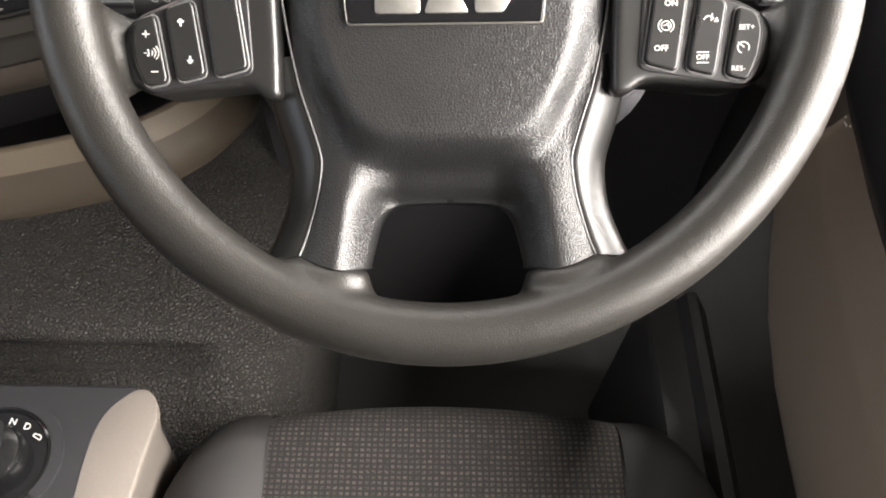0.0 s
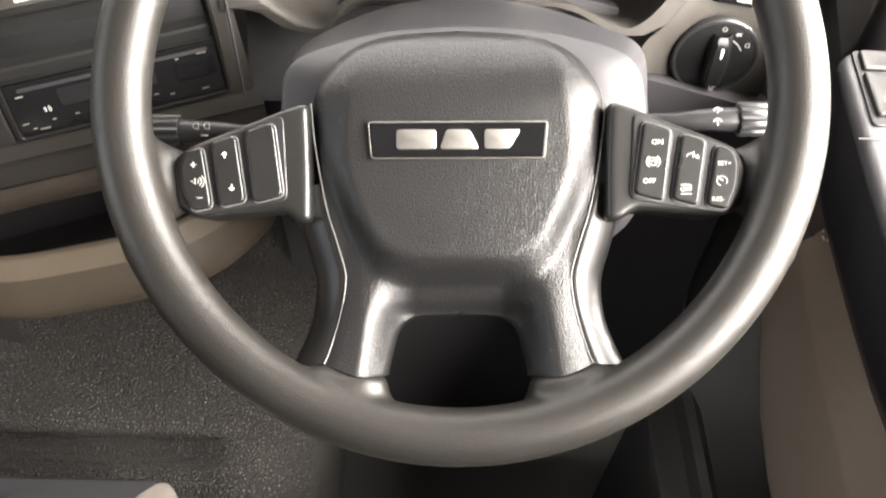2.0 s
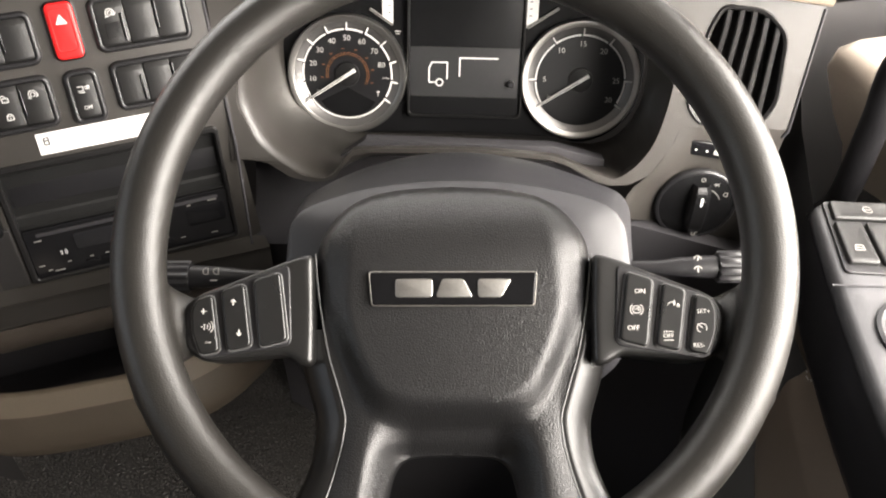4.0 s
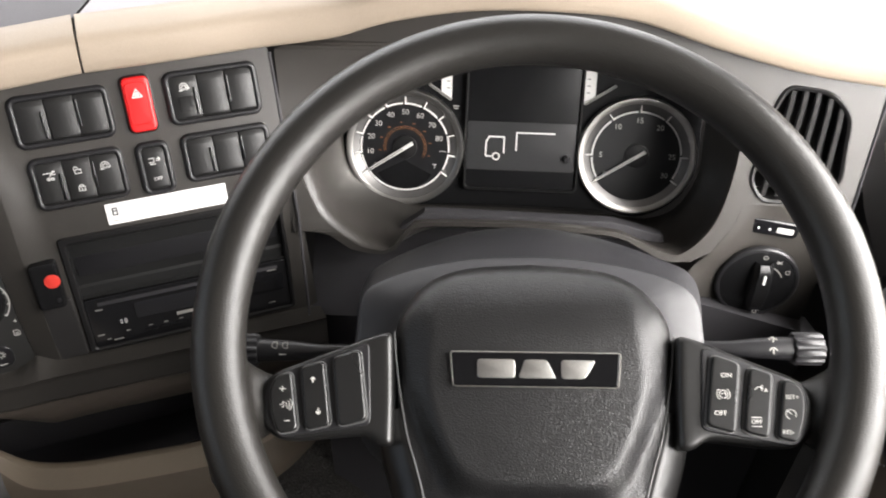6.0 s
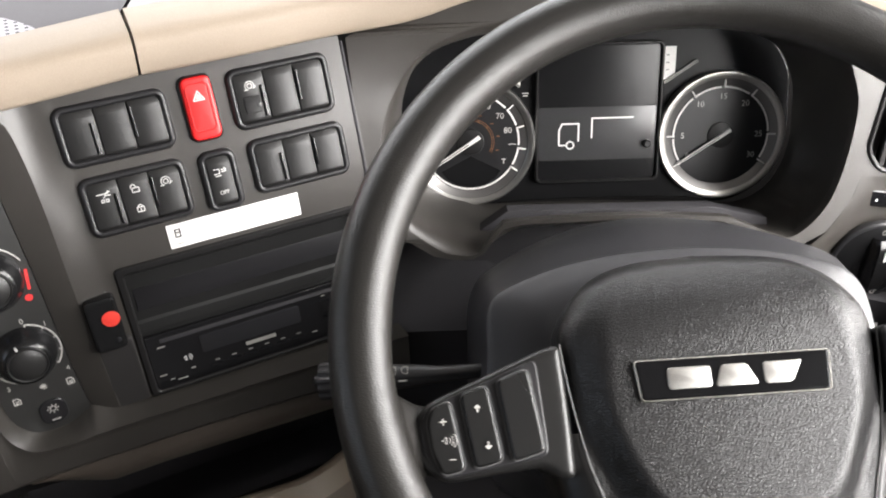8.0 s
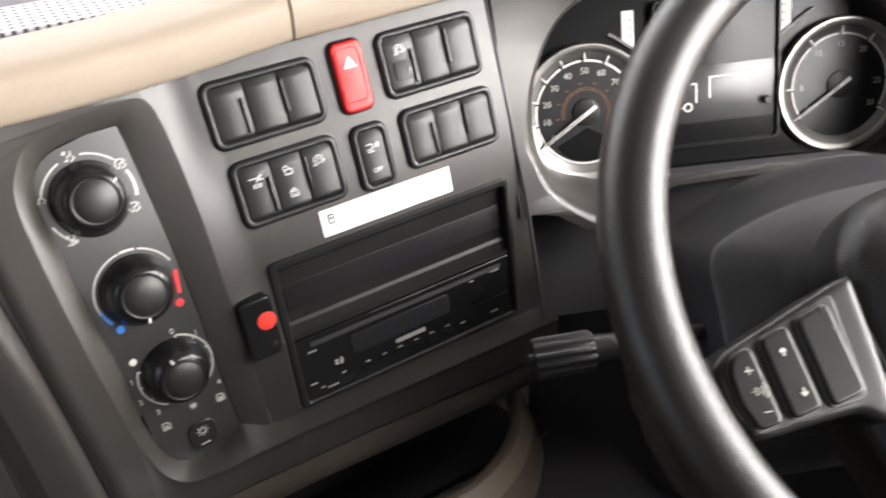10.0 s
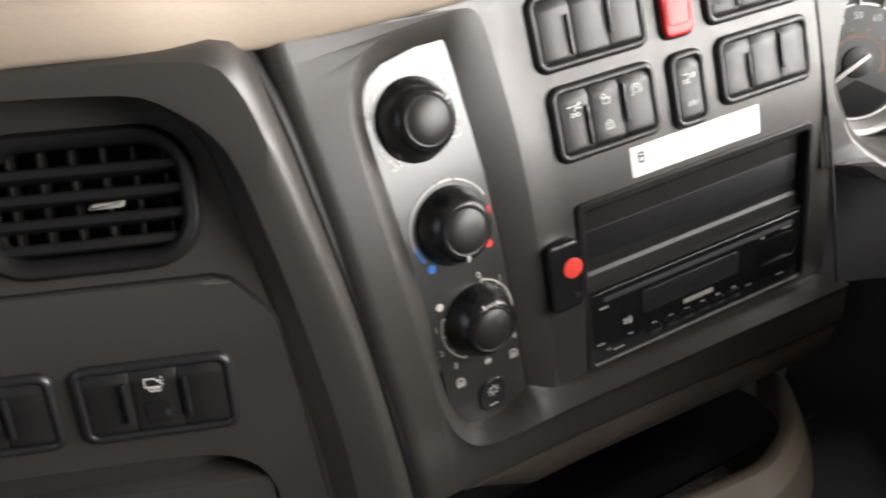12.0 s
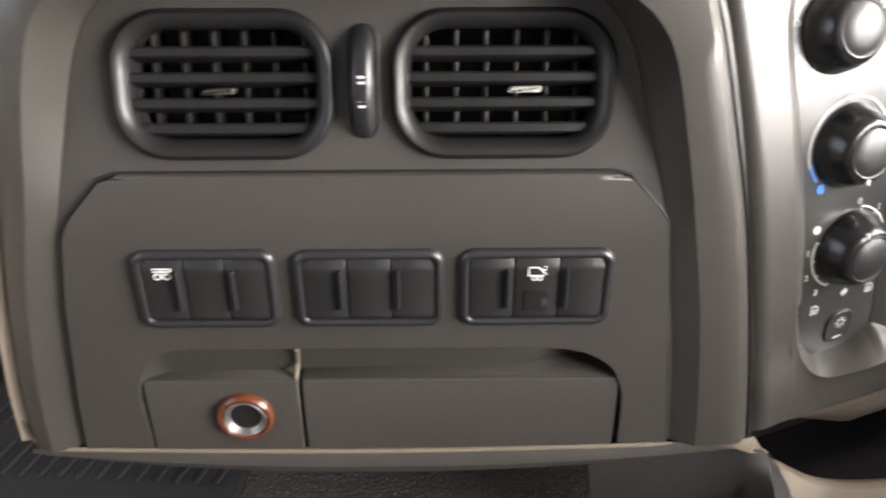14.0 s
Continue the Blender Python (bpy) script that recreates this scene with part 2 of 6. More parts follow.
def circle(cx, cy, r, n=40, ry=None):
    return [(cx + r * math.cos(2 * math.pi * i / n), cy + (ry or r) * math.sin(2 * math.pi * i / n)) for i in range(n)]


def area(pts):
    return sum(a[0] * b[1] - b[0] * a[1] for a, b in zip(pts, pts[1:] + pts[:1])) / 2


def smooth_loop(pts, per=6):
    """A closed Catmull-Rom curve through the points."""
    out, n = [], len(pts)
    for i in range(n):
        p0, p1, p2, p3 = (Vector(pts[(i + k) % n]) for k in (-1, 0, 1, 2))
        for j in range(per):
            t = j / per
            out.append(tuple(0.5 * ((2 * p1) + (p2 - p0) * t + (2 * p0 - 5 * p1 + 4 * p2 - p3) * t * t + (3 * p1 - p0 - 3 * p2 + p3) * t ** 3)))
    return out


def smooth_line(pts, per=6):
    out, n = [], len(pts)
    for i in range(n - 1):
        p0, p1, p2, p3 = (Vector(pts[min(max(i + k, 0), n - 1)]) for k in (-1, 0, 1, 2))
        for j in range(per):
            t = j / per
            out.append(tuple(0.5 * ((2 * p1) + (p2 - p0) * t + (2 * p0 - 5 * p1 + 4 * p2 - p3) * t * t + (3 * p1 - p0 - 3 * p2 + p3) * t ** 3)))
    out.append(tuple(pts[-1]))
    return out


def inset(pts, d):
    """The loop moved inwards by d."""
    if area(pts) < 0:
        pts = pts[::-1]
    out, n = [], len(pts)
    for i in range(n):
        a, b, c = Vector(pts[i - 1]), Vector(pts[i]), Vector(pts[(i + 1) % n])
        e, f = (b - a), (c - b)
        e = e.normalized() if e.length > 1e-9 else f.normalized()
        f = f.normalized() if f.length > 1e-9 else e
        m = Vector((-e.y - f.y, e.x + f.x))
        m = m.normalized() if m.length > 1e-6 else Vector((-e.y, e.x))
        k = max(0.45, m.dot(Vector((-e.y, e.x))))
        out.append((b.x + m.x * d / k, b.y + m.y * d / k))
    return out


def rows_mesh(bm, rows, closed=True, cap0=False, cap1=False):
    """Skins rows of 3D points (mm)."""
    vs = [[bm.verts.new((p[0] * MM, p[1] * MM, p[2] * MM)) for p in r] for r in rows]
    n = len(vs[0])
    for a, b in zip(vs, vs[1:]):
        for i in range(n if closed else n - 1):
            j = (i + 1) % n
            bm.faces.new((a[i], a[j], b[j], b[i]))
    if cap0:
        bm.faces.new(vs[0][::-1])
    if cap1:
        bm.faces.new(vs[-1])
    return vs


def slab(bm, pts, z0, z1, bevel=0.8, dome=0.0, steps=3):
    """A plate with the outline pts from z0 up to z1, its upper edge rounded; dome: how far its middle stands higher."""
    if area(pts) < 0:
        pts = pts[::-1]
    rows = [[(x, y, z0) for x, y in pts], [(x, y, z1 - bevel) for x, y in pts]]
    for i in range(1, steps + 1):
        q = i / steps * math.pi / 2
        rows.append([(x, y, z1 - bevel + bevel * math.sin(q)) for x, y in inset(pts, bevel * (1 - math.cos(q)))])
    if bevel > 0.5 and not dome:
        rows.append([(x, y, z1) for x, y in inset(pts, bevel + min(0.5, bevel * 0.4))])
    if dome:
        top = inset(pts, bevel)
        cx, cy = sum(p[0] for p in top) / len(top), sum(p[1] for p in top) / len(top)
        for k in (0.75, 0.5, 0.25, 0.08):
            rows.append([(cx + (x - cx) * k, cy + (y - cy) * k, z1 + dome * (1 - k * k)) for x, y in top])
    rows_mesh(bm, rows, True, True, True)


def box(bm, x0, y0, z0, x1, y1, z1, bevel=0.8, r=1.0):
    slab(bm, rrect(x0, y0, x1, y1, r, 3), z0, z1, bevel, steps=2)


def ring(bm, outer, inner, z0, z1, bevel=0.6):
    """A frame between two loops of the same number of points."""
    o, i = outer, inner
    rows = [[(x, y, z0) for x, y in o], [(x, y, z1 - bevel) for x, y in o], [(x, y, z1) for x, y in inset(o, bevel)],
            [(x, y, z1) for x, y in inset(i, -bevel)], [(x, y, z1 - bevel) for x, y in i], [(x, y, z0) for x, y in i]]
    rows_mesh(bm, rows, True)


def revolve(bm, profile, n=48, cx=0, cy=0):
    rows_mesh(bm, [[(cx + r * math.cos(2 * math.pi * i / n), cy + r * math.sin(2 * math.pi * i / n), z) for i in range(n)] for r, z in profile], True,
              profile[0][0] > 0.01, profile[-1][0] > 0.01)


def band(bm, cx, cy, r0, r1, a0, a1, z0, z1, n=24):
    """A flat arc."""
    rows = []
    for i in range(n + 1):
        q = radians(a0 + (a1 - a0) * i / n)
        c, s = math.cos(q), math.sin(q)
        rows.append([(cx + r0 * c, cy + r0 * s, z0), (cx + r1 * c, cy + r1 * s, z0), (cx + r1 * c, cy + r1 * s, z1), (cx + r0 * c, cy + r0 * s, z1)])
    rows_mesh(bm, rows, True, True, True)


def stroke(bm, pts, w, z0, z1):
    """A flat line of width w along pts."""
    for (x0, y0), (x1, y1) in zip(pts, pts[1:]):
        d = Vector((x1 - x0, y1 - y0))
        if d.length < 1e-6:
            continue
        u = d.normalized() * (w * 0.25)
        k = Vector((-d.y, d.x)).normalized() * (w / 2)
        q = [(x0 - u.x + k.x, y0 - u.y + k.y), (x0 - u.x - k.x, y0 - u.y - k.y), (x1 + u.x - k.x, y1 + u.y - k.y), (x1 + u.x + k.x, y1 + u.y + k.y)]
        rows_mesh(bm, [[(x, y, z0) for x, y in q], [(x, y, z1) for x, y in q]], True, True, True)


def tube(bm, path, radii, n=20, flat=1.0, up=(0, 0, 1)):
    rows = []
    for i, p in enumerate(path):
        a, b = Vector(path[max(i - 1, 0)]), Vector(path[min(i + 1, len(path) - 1)])
        d = (b - a).normalized()
        s = d.cross(Vector(up)).normalized()
        u = s.cross(d)
        r = radii[i] if isinstance(radii, (list, tuple)) else radii
        rows.append([tuple(Vector(p) + s * (r * math.cos(2 * math.pi * k / n)) + u * (r * flat * math.sin(2 * math.pi * k / n))) for k in range(n)])
    rows_mesh(bm, rows, True, True, True)


def sheet(bm, outline, holes, lift, depth=6.0):
    """A flat panel with holes and edges turned back by depth; lift(x, y) gives its height."""
    from mathutils.geometry import tessellate_polygon
    loops = [outline] + holes
    flat = [p for l in loops for p in l]
    tris = tessellate_polygon([[Vector((x, y, 0)) for x, y in l] for l in loops])
    vs = [bm.verts.new((x * MM, y * MM, lift(x, y) * MM)) for x, y in flat]
    for t in tris:
        try:
            bm.faces.new([vs[i] for i in t])
        except ValueError:
            pass
    k = 0
    for l in loops:
        n = len(l)
        back = [bm.verts.new((x * MM, y * MM, (lift(x, y) - depth) * MM)) for x, y in l]
        for i in range(n):
            j = (i + 1) % n
            bm.faces.new((vs[k + i], vs[k + j], back[j], back[i]))
        k += n


def dense(pts, step=8.0, closed=True):
    out, n = [], len(pts)
    for i in range(n if closed else n - 1):
        a, b = Vector(pts[i]), Vector(pts[(i + 1) % n])
        m = max(1, int((b - a).length / step))
        out += [tuple(a + (b - a) * (j / m)) for j in range(m)]
    if not closed:
        out.append(tuple(pts[-1]))
    return out


def lettering(text, size, mat, parent, x, y, z, turn=0.0, name="lettering", tall=1.0):
    """Raised print in the built-in typeface, centred on x, y."""
    cu = bpy.data.curves.new(name, "FONT")
    cu.body, cu.size, cu.align_x, cu.align_y, cu.extrude = text, size * MM, "CENTER", "CENTER", 0.00012
    cu.resolution_u = 3
    ob = bpy.data.objects.new(name, cu)
    me = bpy.data.meshes.new_from_object(ob)
    bpy.data.objects.remove(ob)
    bpy.data.curves.remove(cu)
    me.name = name
    me.materials.clear()
    me.materials.append(mat)
    ob = new(name, me)
    ob.parent = parent
    ob.matrix_basis = shift(x, y, z, turn) @ Matrix.Diagonal((1, tall, 1, 1))
    return ob


def glyph(name, lines, w, mat, parent, x, y, z, turn=0.0, discs=()):
    """A small printed sign of lines and round dots."""
    bm = bmesh.new()
    for l in lines:
        stroke(bm, l, w, 0, 0.15)
    for cx, cy, r in discs:
        slab(bm, circle(cx, cy, r, 14), 0, 0.15, 0.03, steps=1)
    return part(name, bm, mat, parent, at=shift(x, y, z, turn))


def arc_line(cx, cy, r, a0, a1, n=12):
    return [(cx + r * math.cos(radians(a0 + (a1 - a0) * i / n)), cy + r * math.sin(radians(a0 + (a1 - a0) * i / n))) for i in range(n + 1)]


def round_poly(pts, r=2.2, n=4):
    out, m = [], len(pts)
    for i in range(m):
        a, b, c = Vector(pts[i - 1]), Vector(pts[i]), Vector(pts[(i + 1) % m])
        d = min(r, (a - b).length * 0.4, (c - b).length * 0.4)
        p, q = b + (a - b).normalized() * d, b + (c - b).normalized() * d
        for k in range(n + 1):
            t = k / n
            out.append(tuple(p * (1 - t) ** 2 + b * 2 * t * (1 - t) + q * t * t))
    return out


# ---- the frames in which the fittings lie: x along them, y up them, z out of them ----
WHEEL_AT = frame_at((-0.0642, 0.5871, 0.8432), (0.9988, -0.0305, 0.0393), (0.0, 0.7903, 0.6127)) @ pose(0, 0, 0, 0, 0, 2.1)
CENTRE_AT = frame_at((-0.3749, 0.8012, 0.7939), (0.9248, 0.3788, 0.0348), (-0.1635, 0.3133, 0.9355))
LEFT_AT = frame_at((-0.7320, 0.6669, 0.7037), (0.9949, 0.0936, -0.0369), (0.0234, 0.1408, 0.9898))
GAUGE_AT = frame_at((-0.0458, 0.9627, 0.7452), (0.9991, -0.0211, 0.0378), (-0.0290, 0.3249, 0.9453))
VENT_TURN = shift(0, 55, 0) @ pose(0, 0, 0, -16.7, 0, 0)
VENT_AT = LEFT_AT @ VENT_TURN
DRIVER_AT = GAUGE_AT @ shift(0, 0, 125)


def ease(a, b, t):
    u = min(1.0, max(0.0, (t - a) / (b - a)))
    return u * u * (3 - 2 * u)


def belly(y):
    """The centre panel falls back below its middle."""
    return -((min(y, 20.0) - 20.0) ** 2) / 1100.0


def tilt(x):
    """Towards the passenger the console swells forward under the heater controls."""
    u = min(1.0, max(0.0, (-97.0 - x) / 30.0))
    v = min(1.0, max(0.0, (-124.0 - x) / 90.0))
    return 4.2 * u * u * (3 - 2 * u) + 11.3 * v


def on_centre(x, y, z=0):
    """A place on the centre panel, lying along its curve."""
    slope = math.atan(-2 * (min(y, 20.0) - 20.0) / 1100.0)
    return CENTRE_AT @ shift(x, y, belly(y) + z) @ pose(0, 0, 0, math.degrees(slope), 0, 0)

# ---- the cab's shell ----
def plate(name, x0, y0, z0, x1, y1, z1, mat, label):
    bm = bmesh.new()
    c = Vector(((x0 + x1) / 2, (y0 + y1) / 2, (z0 + z1) / 2))
    bmesh.ops.create_cube(bm, size=1.0, matrix=Matrix.Diagonal((x1 - x0, y1 - y0, z1 - z0, 1)))
    return solo(name, bm, mat, Matrix.Translation(c), label, "", kind="structure")


plate("ground", -60, -60, -1.66, 60, 60, -1.60, CONCRETE, "grey concrete yard outside the cab")
plate("floor", -1.80, -1.00, -0.06, 0.72, 1.52, 0.0, RUBBER, "black rubber floor of the cab")
# Rear wall and ceiling are unseen; kept dark to limit bounced light.
plate("wall_rear", -1.80, -1.00, 0.0, 0.72, -0.94, 1.85, REARWALL, "dark grey curtained rear wall of the cab")
plate("ceiling", -1.80, -1.00, 1.85, 0.72, 1.52, 1.91, ROOFLINE, "grey headlining")
for nm, xa, xb in (("wall_driver_side", 0.66, 0.72), ("wall_passenger_side", -1.80, -1.74)):
    plate(nm, xa, -0.94, 0.0, xb, 1.46, 0.85, DOORBEIGE, "taupe plastic lower side wall of the cab")
    plate(nm + "_top", xa, -0.94, 1.66, xb, 1.46, 1.85, ROOFLINE, "grey headlining strip over the side window")
    plate(nm + "_rear", xa, -0.94, 0.85, xb, -0.86, 1.66, ROOFLINE, "grey pillar behind the side window")
    plate(nm + "_front", xa, 1.10, 0.85, xb, 1.46, 1.66, FASCIA_DARK, "dark windscreen pillar")
plate("wall_front", -1.80, 1.46, 0.0, 0.72, 1.52, 0.98, FASCIA_DARK, "dark bulkhead below the windscreen")
plate("wall_front_top", -1.80, 1.46, 1.70, 0.72, 1.52, 1.85, ROOFLINE, "grey strip over the windscreen")


def window(name, x0, y0, z0, x1, y1, z1, label):
    ob = plate(name, x0, y0, z0, x1, y1, z1, GLASS, label)
    ob.visible_shadow = False


window("window_1", -1.74, 1.485, 0.98, 0.66, 1.490, 1.70, "clear glass windscreen")
window("window_2", 0.688, -0.86, 0.85, 0.692, 1.10, 1.66, "clear glass driver's side window")
window("window_3", -1.772, -0.86, 0.85, -1.768, 1.10, 1.66, "clear glass passenger's side window")


# ---- dashboard: centre panel, passenger panel, driver's fascia, pads ----
dash = thing("dashboard", Matrix.Identity(4), "grey-brown and beige plastic lorry dashboard with dark recesses", "dashboard")
centre = new("centre_console_panel")
centre.parent, centre.matrix_basis = dash, CENTRE_AT
tagged(centre, "grey-brown console panel curved round the radio")


def lift_centre(x, y):
    soft = ease(0, 70, y) * ease(-100, -118, x) * ease(-134, -119, x)
    return belly(y) + tilt(x) - 2.6 * soft + 7.0 * min(1.0, max(0.0, (-135.0 - y) / 28.0)) * min(1.0, tilt(x) / 14.0)


def lift_plate(x, y):
    return belly(y) + 2.2 + 0.09 * (-175.0 - x)


def even(pts, n):
    """n points at even steps along a closed loop."""
    q = [Vector(p) for p in pts] + [Vector(pts[0])]
    run = [0.0]
    for a, b in zip(q, q[1:]):
        run.append(run[-1] + (b - a).length)
    out, k = [], 0
    for i in range(n):
        s = run[-1] * i / n
        while run[k + 1] < s:
            k += 1
        t = (s - run[k]) / max(1e-9, run[k + 1] - run[k])
        out.append(tuple(q[k] + (q[k + 1] - q[k]) * t))
    return out


def evens(pts, n):
    q = [Vector(p) for p in pts]
    run = [0.0]
    for a, b in zip(q, q[1:]):
        run.append(run[-1] + (b - a).length)
    out, k = [], 0
    for i in range(n):
        s = run[-1] * i / (n - 1)
        while k < len(run) - 2 and run[k + 1] < s:
            k += 1
        t = (s - run[k]) / max(1e-9, run[k + 1] - run[k])
        out.append(q[k] + (q[k + 1] - q[k]) * t)
    return out


def at_height(pts, y):
    """The x at which a run of points, from high to low, passes the height y."""
    for (xa, ya), (xb, yb) in zip(pts, pts[1:]):
        if yb <= y <= ya:
            return xa + (xb - xa) * (ya - y) / max(1e-6, ya - yb)
    return pts[0][0] if y > pts[0][1] else pts[-1][0]


# the recess of the heater controls is open below, where it runs out into the ledge under the radio
RIM = smooth_line([(-118, -155), (-119.5, -100), (-121.9, -50), (-123.3, 14), (-125.4, 50), (-129.5, 80), (-137, 88.5), (-157, 88.4), (-182, 86.5), (-200.6, 80.6), (-212.4, 67.6), (-218, 50), (-217.4, 20), (-215, -20), (-211.5, -60), (-206, -108)], 5)
PLATE_RIGHT = smooth_line([(-152.5, 76.5), (-150.5, 60), (-147.3, 20), (-144.5, -20), (-142.5, -60), (-141, -100), (-138, -147), (-137, -161)], 5)
PLATE_LEFT = smooth_line([(-170, 75.8), (-189.4, 72.6), (-202.4, 64), (-207, 48), (-207, 33), (-204.5, 0), (-201, -36), (-198, -70), (-195.8, -104), (-194, -126), (-191, -145), (-188, -161)], 5)
PLATE_EDGE = [p for p in PLATE_RIGHT[::-1] if p[1] > -150] + [(-158, 76.3), (-164, 76.1)] + [p for p in PLATE_LEFT if p[1] > -108.5]
SWITCH_FACE = dense([(-97, 97), (112, 98), (115, 66), (118, -59), (123, -161), (101, -160.5), (0, -158.5), (-97, -156.5)], 9)
FAR_EDGE = [(-254.8, 94), (-252.5, 60), (-247, 0), (-242, -60), (-239, -100), (-235, -150), (-233, -190)]
CHEEK = dense([(-239, 96), (-134, 97), (-134, 87)], 9, False) + dense([p for p in RIM if p[0] < -136], 9, False) \
    + dense([(-205.5, -116), (-205, -190)] + [(x + 15, y) for x, y in FAR_EDGE[::-1]], 9, False)
RADIO_HOLE = dense(rrect(-93, -155, 101, -37, 4), 9)
bm = bmesh.new()
sheet(bm, SWITCH_FACE, [RADIO_HOLE[::-1]], lift_centre, 1.2)
part("console_skin", bm, FASCIA, centre, sharp=25)
bm = bmesh.new()
sheet(bm, CHEEK, [], lift_centre, 1.2)
part("console_cheek", bm, FASCIA, centre, sharp=25)
bm = bmesh.new()
rows = []
for x, y in smooth_line([(-255, 96)] + FAR_EDGE[1:], 6):
    z = lift_centre(x + 15, y)
    rows.append([(x + 15 * (1 - t), y, z + d) for t, d in ((0, 0), (0.15, 0.0), (0.3, -0.5), (0.45, -1.5), (0.6, -3.2), (0.75, -5.8), (0.88, -9.2), (0.97, -13.5), (1.0, -20))])
rows_mesh(bm, rows, False)
part("console_far_edge", bm, FASCIA, centre, "rounded far edge of the console")
bm = bmesh.new()
rim_right = [p for p in RIM if p[0] > -136][::-1]
rows = []
for k in range(52):
    y = 97 - 253.5 * k / 51
    xa = at_height(rim_right, y) if y < 84 else -134
    rows.append([(xa + (-97 - xa) * i / 12, y, lift_centre(xa + (-97 - xa) * i / 12, y)) for i in range(13)])
rows_mesh(bm, rows, False)
part("console_swell", bm, FASCIA, centre)
bm = bmesh.new()
ra, pa = evens(RIM, 110), evens(PLATE_EDGE, 110)
rows = [[(p.x, p.y, lift_centre(p.x, p.y)) for p in ra]]
for t in (0.06, 0.14, 0.3, 0.5, 0.7, 0.85, 0.97, 1.0):
    rows.append([(a.x + (b.x - a.x) * t, a.y + (b.y - a.y) * t, lift_centre(a.x, a.y) + (lift_plate(b.x, b.y) - lift_centre(a.x, a.y)) * (0.55 * t + 0.45 * t * t) - (1.5 if t == 1.0 else 0.0)) for a, b in zip(ra, pa)])
rows_mesh(bm, rows, False)
part("recess_wall", bm, FASCIA, centre, "sloping wall round the heater plate")
bm = bmesh.new()
rows = []
for i in range(61):
    y = 76 - 236 * i / 60
    xa, xb = at_height(PLATE_LEFT, y), at_height(PLATE_RIGHT, y)
    rows.append([(xa + (xb - xa) * k / 10, y, lift_plate(xa + (xb - xa) * k / 10, y)) for k in range(11)])
rows_mesh(bm, rows, False)
part("heater_insert_plate", bm, material("graphite_insert", (0.024, 0.0238, 0.0230), 0.29, grain=0.12, scale=1600, spec=0.85), centre, "satin graphite heater plate")
# ledge under the plate and the radio, the apron below it and the beige band above the tray, coloured as shaded
INLINE = [(-197.5, -106), (-195, -122), (-190, -141), (-178, -154), (-157, -155), (-138, -147.5), (-122, -152), (-105, -155.5), (-93, -157), (-40, -158), (0, -158.5), (50, -159.5), (101, -160.5), (125, -161)]
LINE = [(-206, -107), (-202.5, -128), (-196, -149), (-183, -161.5), (-160, -164), (-140, -163.6), (-124, -163.4), (-105, -163.5), (-93, -163.6), (-40, -164.8), (0, -165.6), (50, -166.6), (101, -167.6), (126, -168)]
HEM = [(-205, -190), (-204, -190), (-200, -190), (-186, -190), (-162, -190), (-141, -190), (-124, -190.3), (-105, -190.8), (-93, -191), (-40, -192.5), (0, -194.5), (50, -197), (101, -199), (126, -200)]
pairs = [[Vector(p) for p in smooth_line(q, 7)] for q in (INLINE, LINE, HEM)]
rows, front = [], []
for k, (a, b, h) in enumerate(zip(*pairs)):
    f = max(0.0, 1 - k / 28)
    f = f * f * (3 - 2 * f)
    za = lift_plate(a.x, a.y) - 0.5 if a.x < -138 else belly(a.y) + 1.5 * max(0.0, (-105 - a.x) / 33)
    zb = lift_centre(b.x, b.y) * f + -8.0 * (1 - f)
    rows.append([(a.x, a.y + 1.5, za - 1.5), (a.x, a.y, za)] + [(a.x + (b.x - a.x) * t, a.y + (b.y - a.y) * t, za + (zb - za) * t ** 0.85) for t in (0.2, 0.4, 0.6, 0.8, 0.92)] + [(b.x, b.y, zb)])
    line = [(b.x, b.y, zb)]
    for t in (0.04, 0.1, 0.3, 0.5, 0.75, 0.92, 1.0):
        x, y = b.x + (h.x - b.x) * t, b.y + (h.y - b.y) * t
        z = lift_centre(x, y) * f + (-8.0 - 9.0 * t - 1.2 * min(1.0, t / 0.1)) * (1 - f)
        line.append((x, y, z))
    line.append((h.x, h.y - 2.5, line[-1][2] - 4))
    line.append((h.x, h.y - 3.0, line[-1][2] - 9))
    front.append(line)
bm = bmesh.new()
rows_mesh(bm, rows, False)
part("console_ledge", bm, FASCIA, centre, "lit ledge running under the heater plate and the radio", sharp=50)
bm = bmesh.new()
rows_mesh(bm, front, False)
part("console_apron", bm, FASCIA, centre, "dark lower apron of the console", sharp=50)
bm = bmesh.new()
rows_mesh(bm, [[(x, -190, lift_centre(x, -190)), (x, -192.5, lift_centre(x, -190) - 4), (x, -193, lift_centre(x, -190) - 13)] for x in (-220, -215, -210, -205)], False)
part("console_hem", bm, FASCIA, centre)
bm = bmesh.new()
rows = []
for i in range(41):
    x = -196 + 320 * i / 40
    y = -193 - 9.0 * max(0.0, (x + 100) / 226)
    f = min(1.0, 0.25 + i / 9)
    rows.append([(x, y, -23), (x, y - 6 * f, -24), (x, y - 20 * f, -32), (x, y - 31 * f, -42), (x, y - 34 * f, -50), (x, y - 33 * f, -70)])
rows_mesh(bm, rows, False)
part("tray_brow", bm, BROW, centre, "beige band over the open tray, its shade put into the colour")
bm = bmesh.new()
rows = []
for i in range(21):
    x = -226 + 350 * i / 20
    rows.append([(x, -216 - 8 * min(1, i / 10), -58), (x, -218 - 8 * min(1, i / 10), -90), (x, -232, -140)])
rows_mesh(bm, rows, False)
part("tray_roof", bm, DEEP, centre, "dark roof of the open tray")


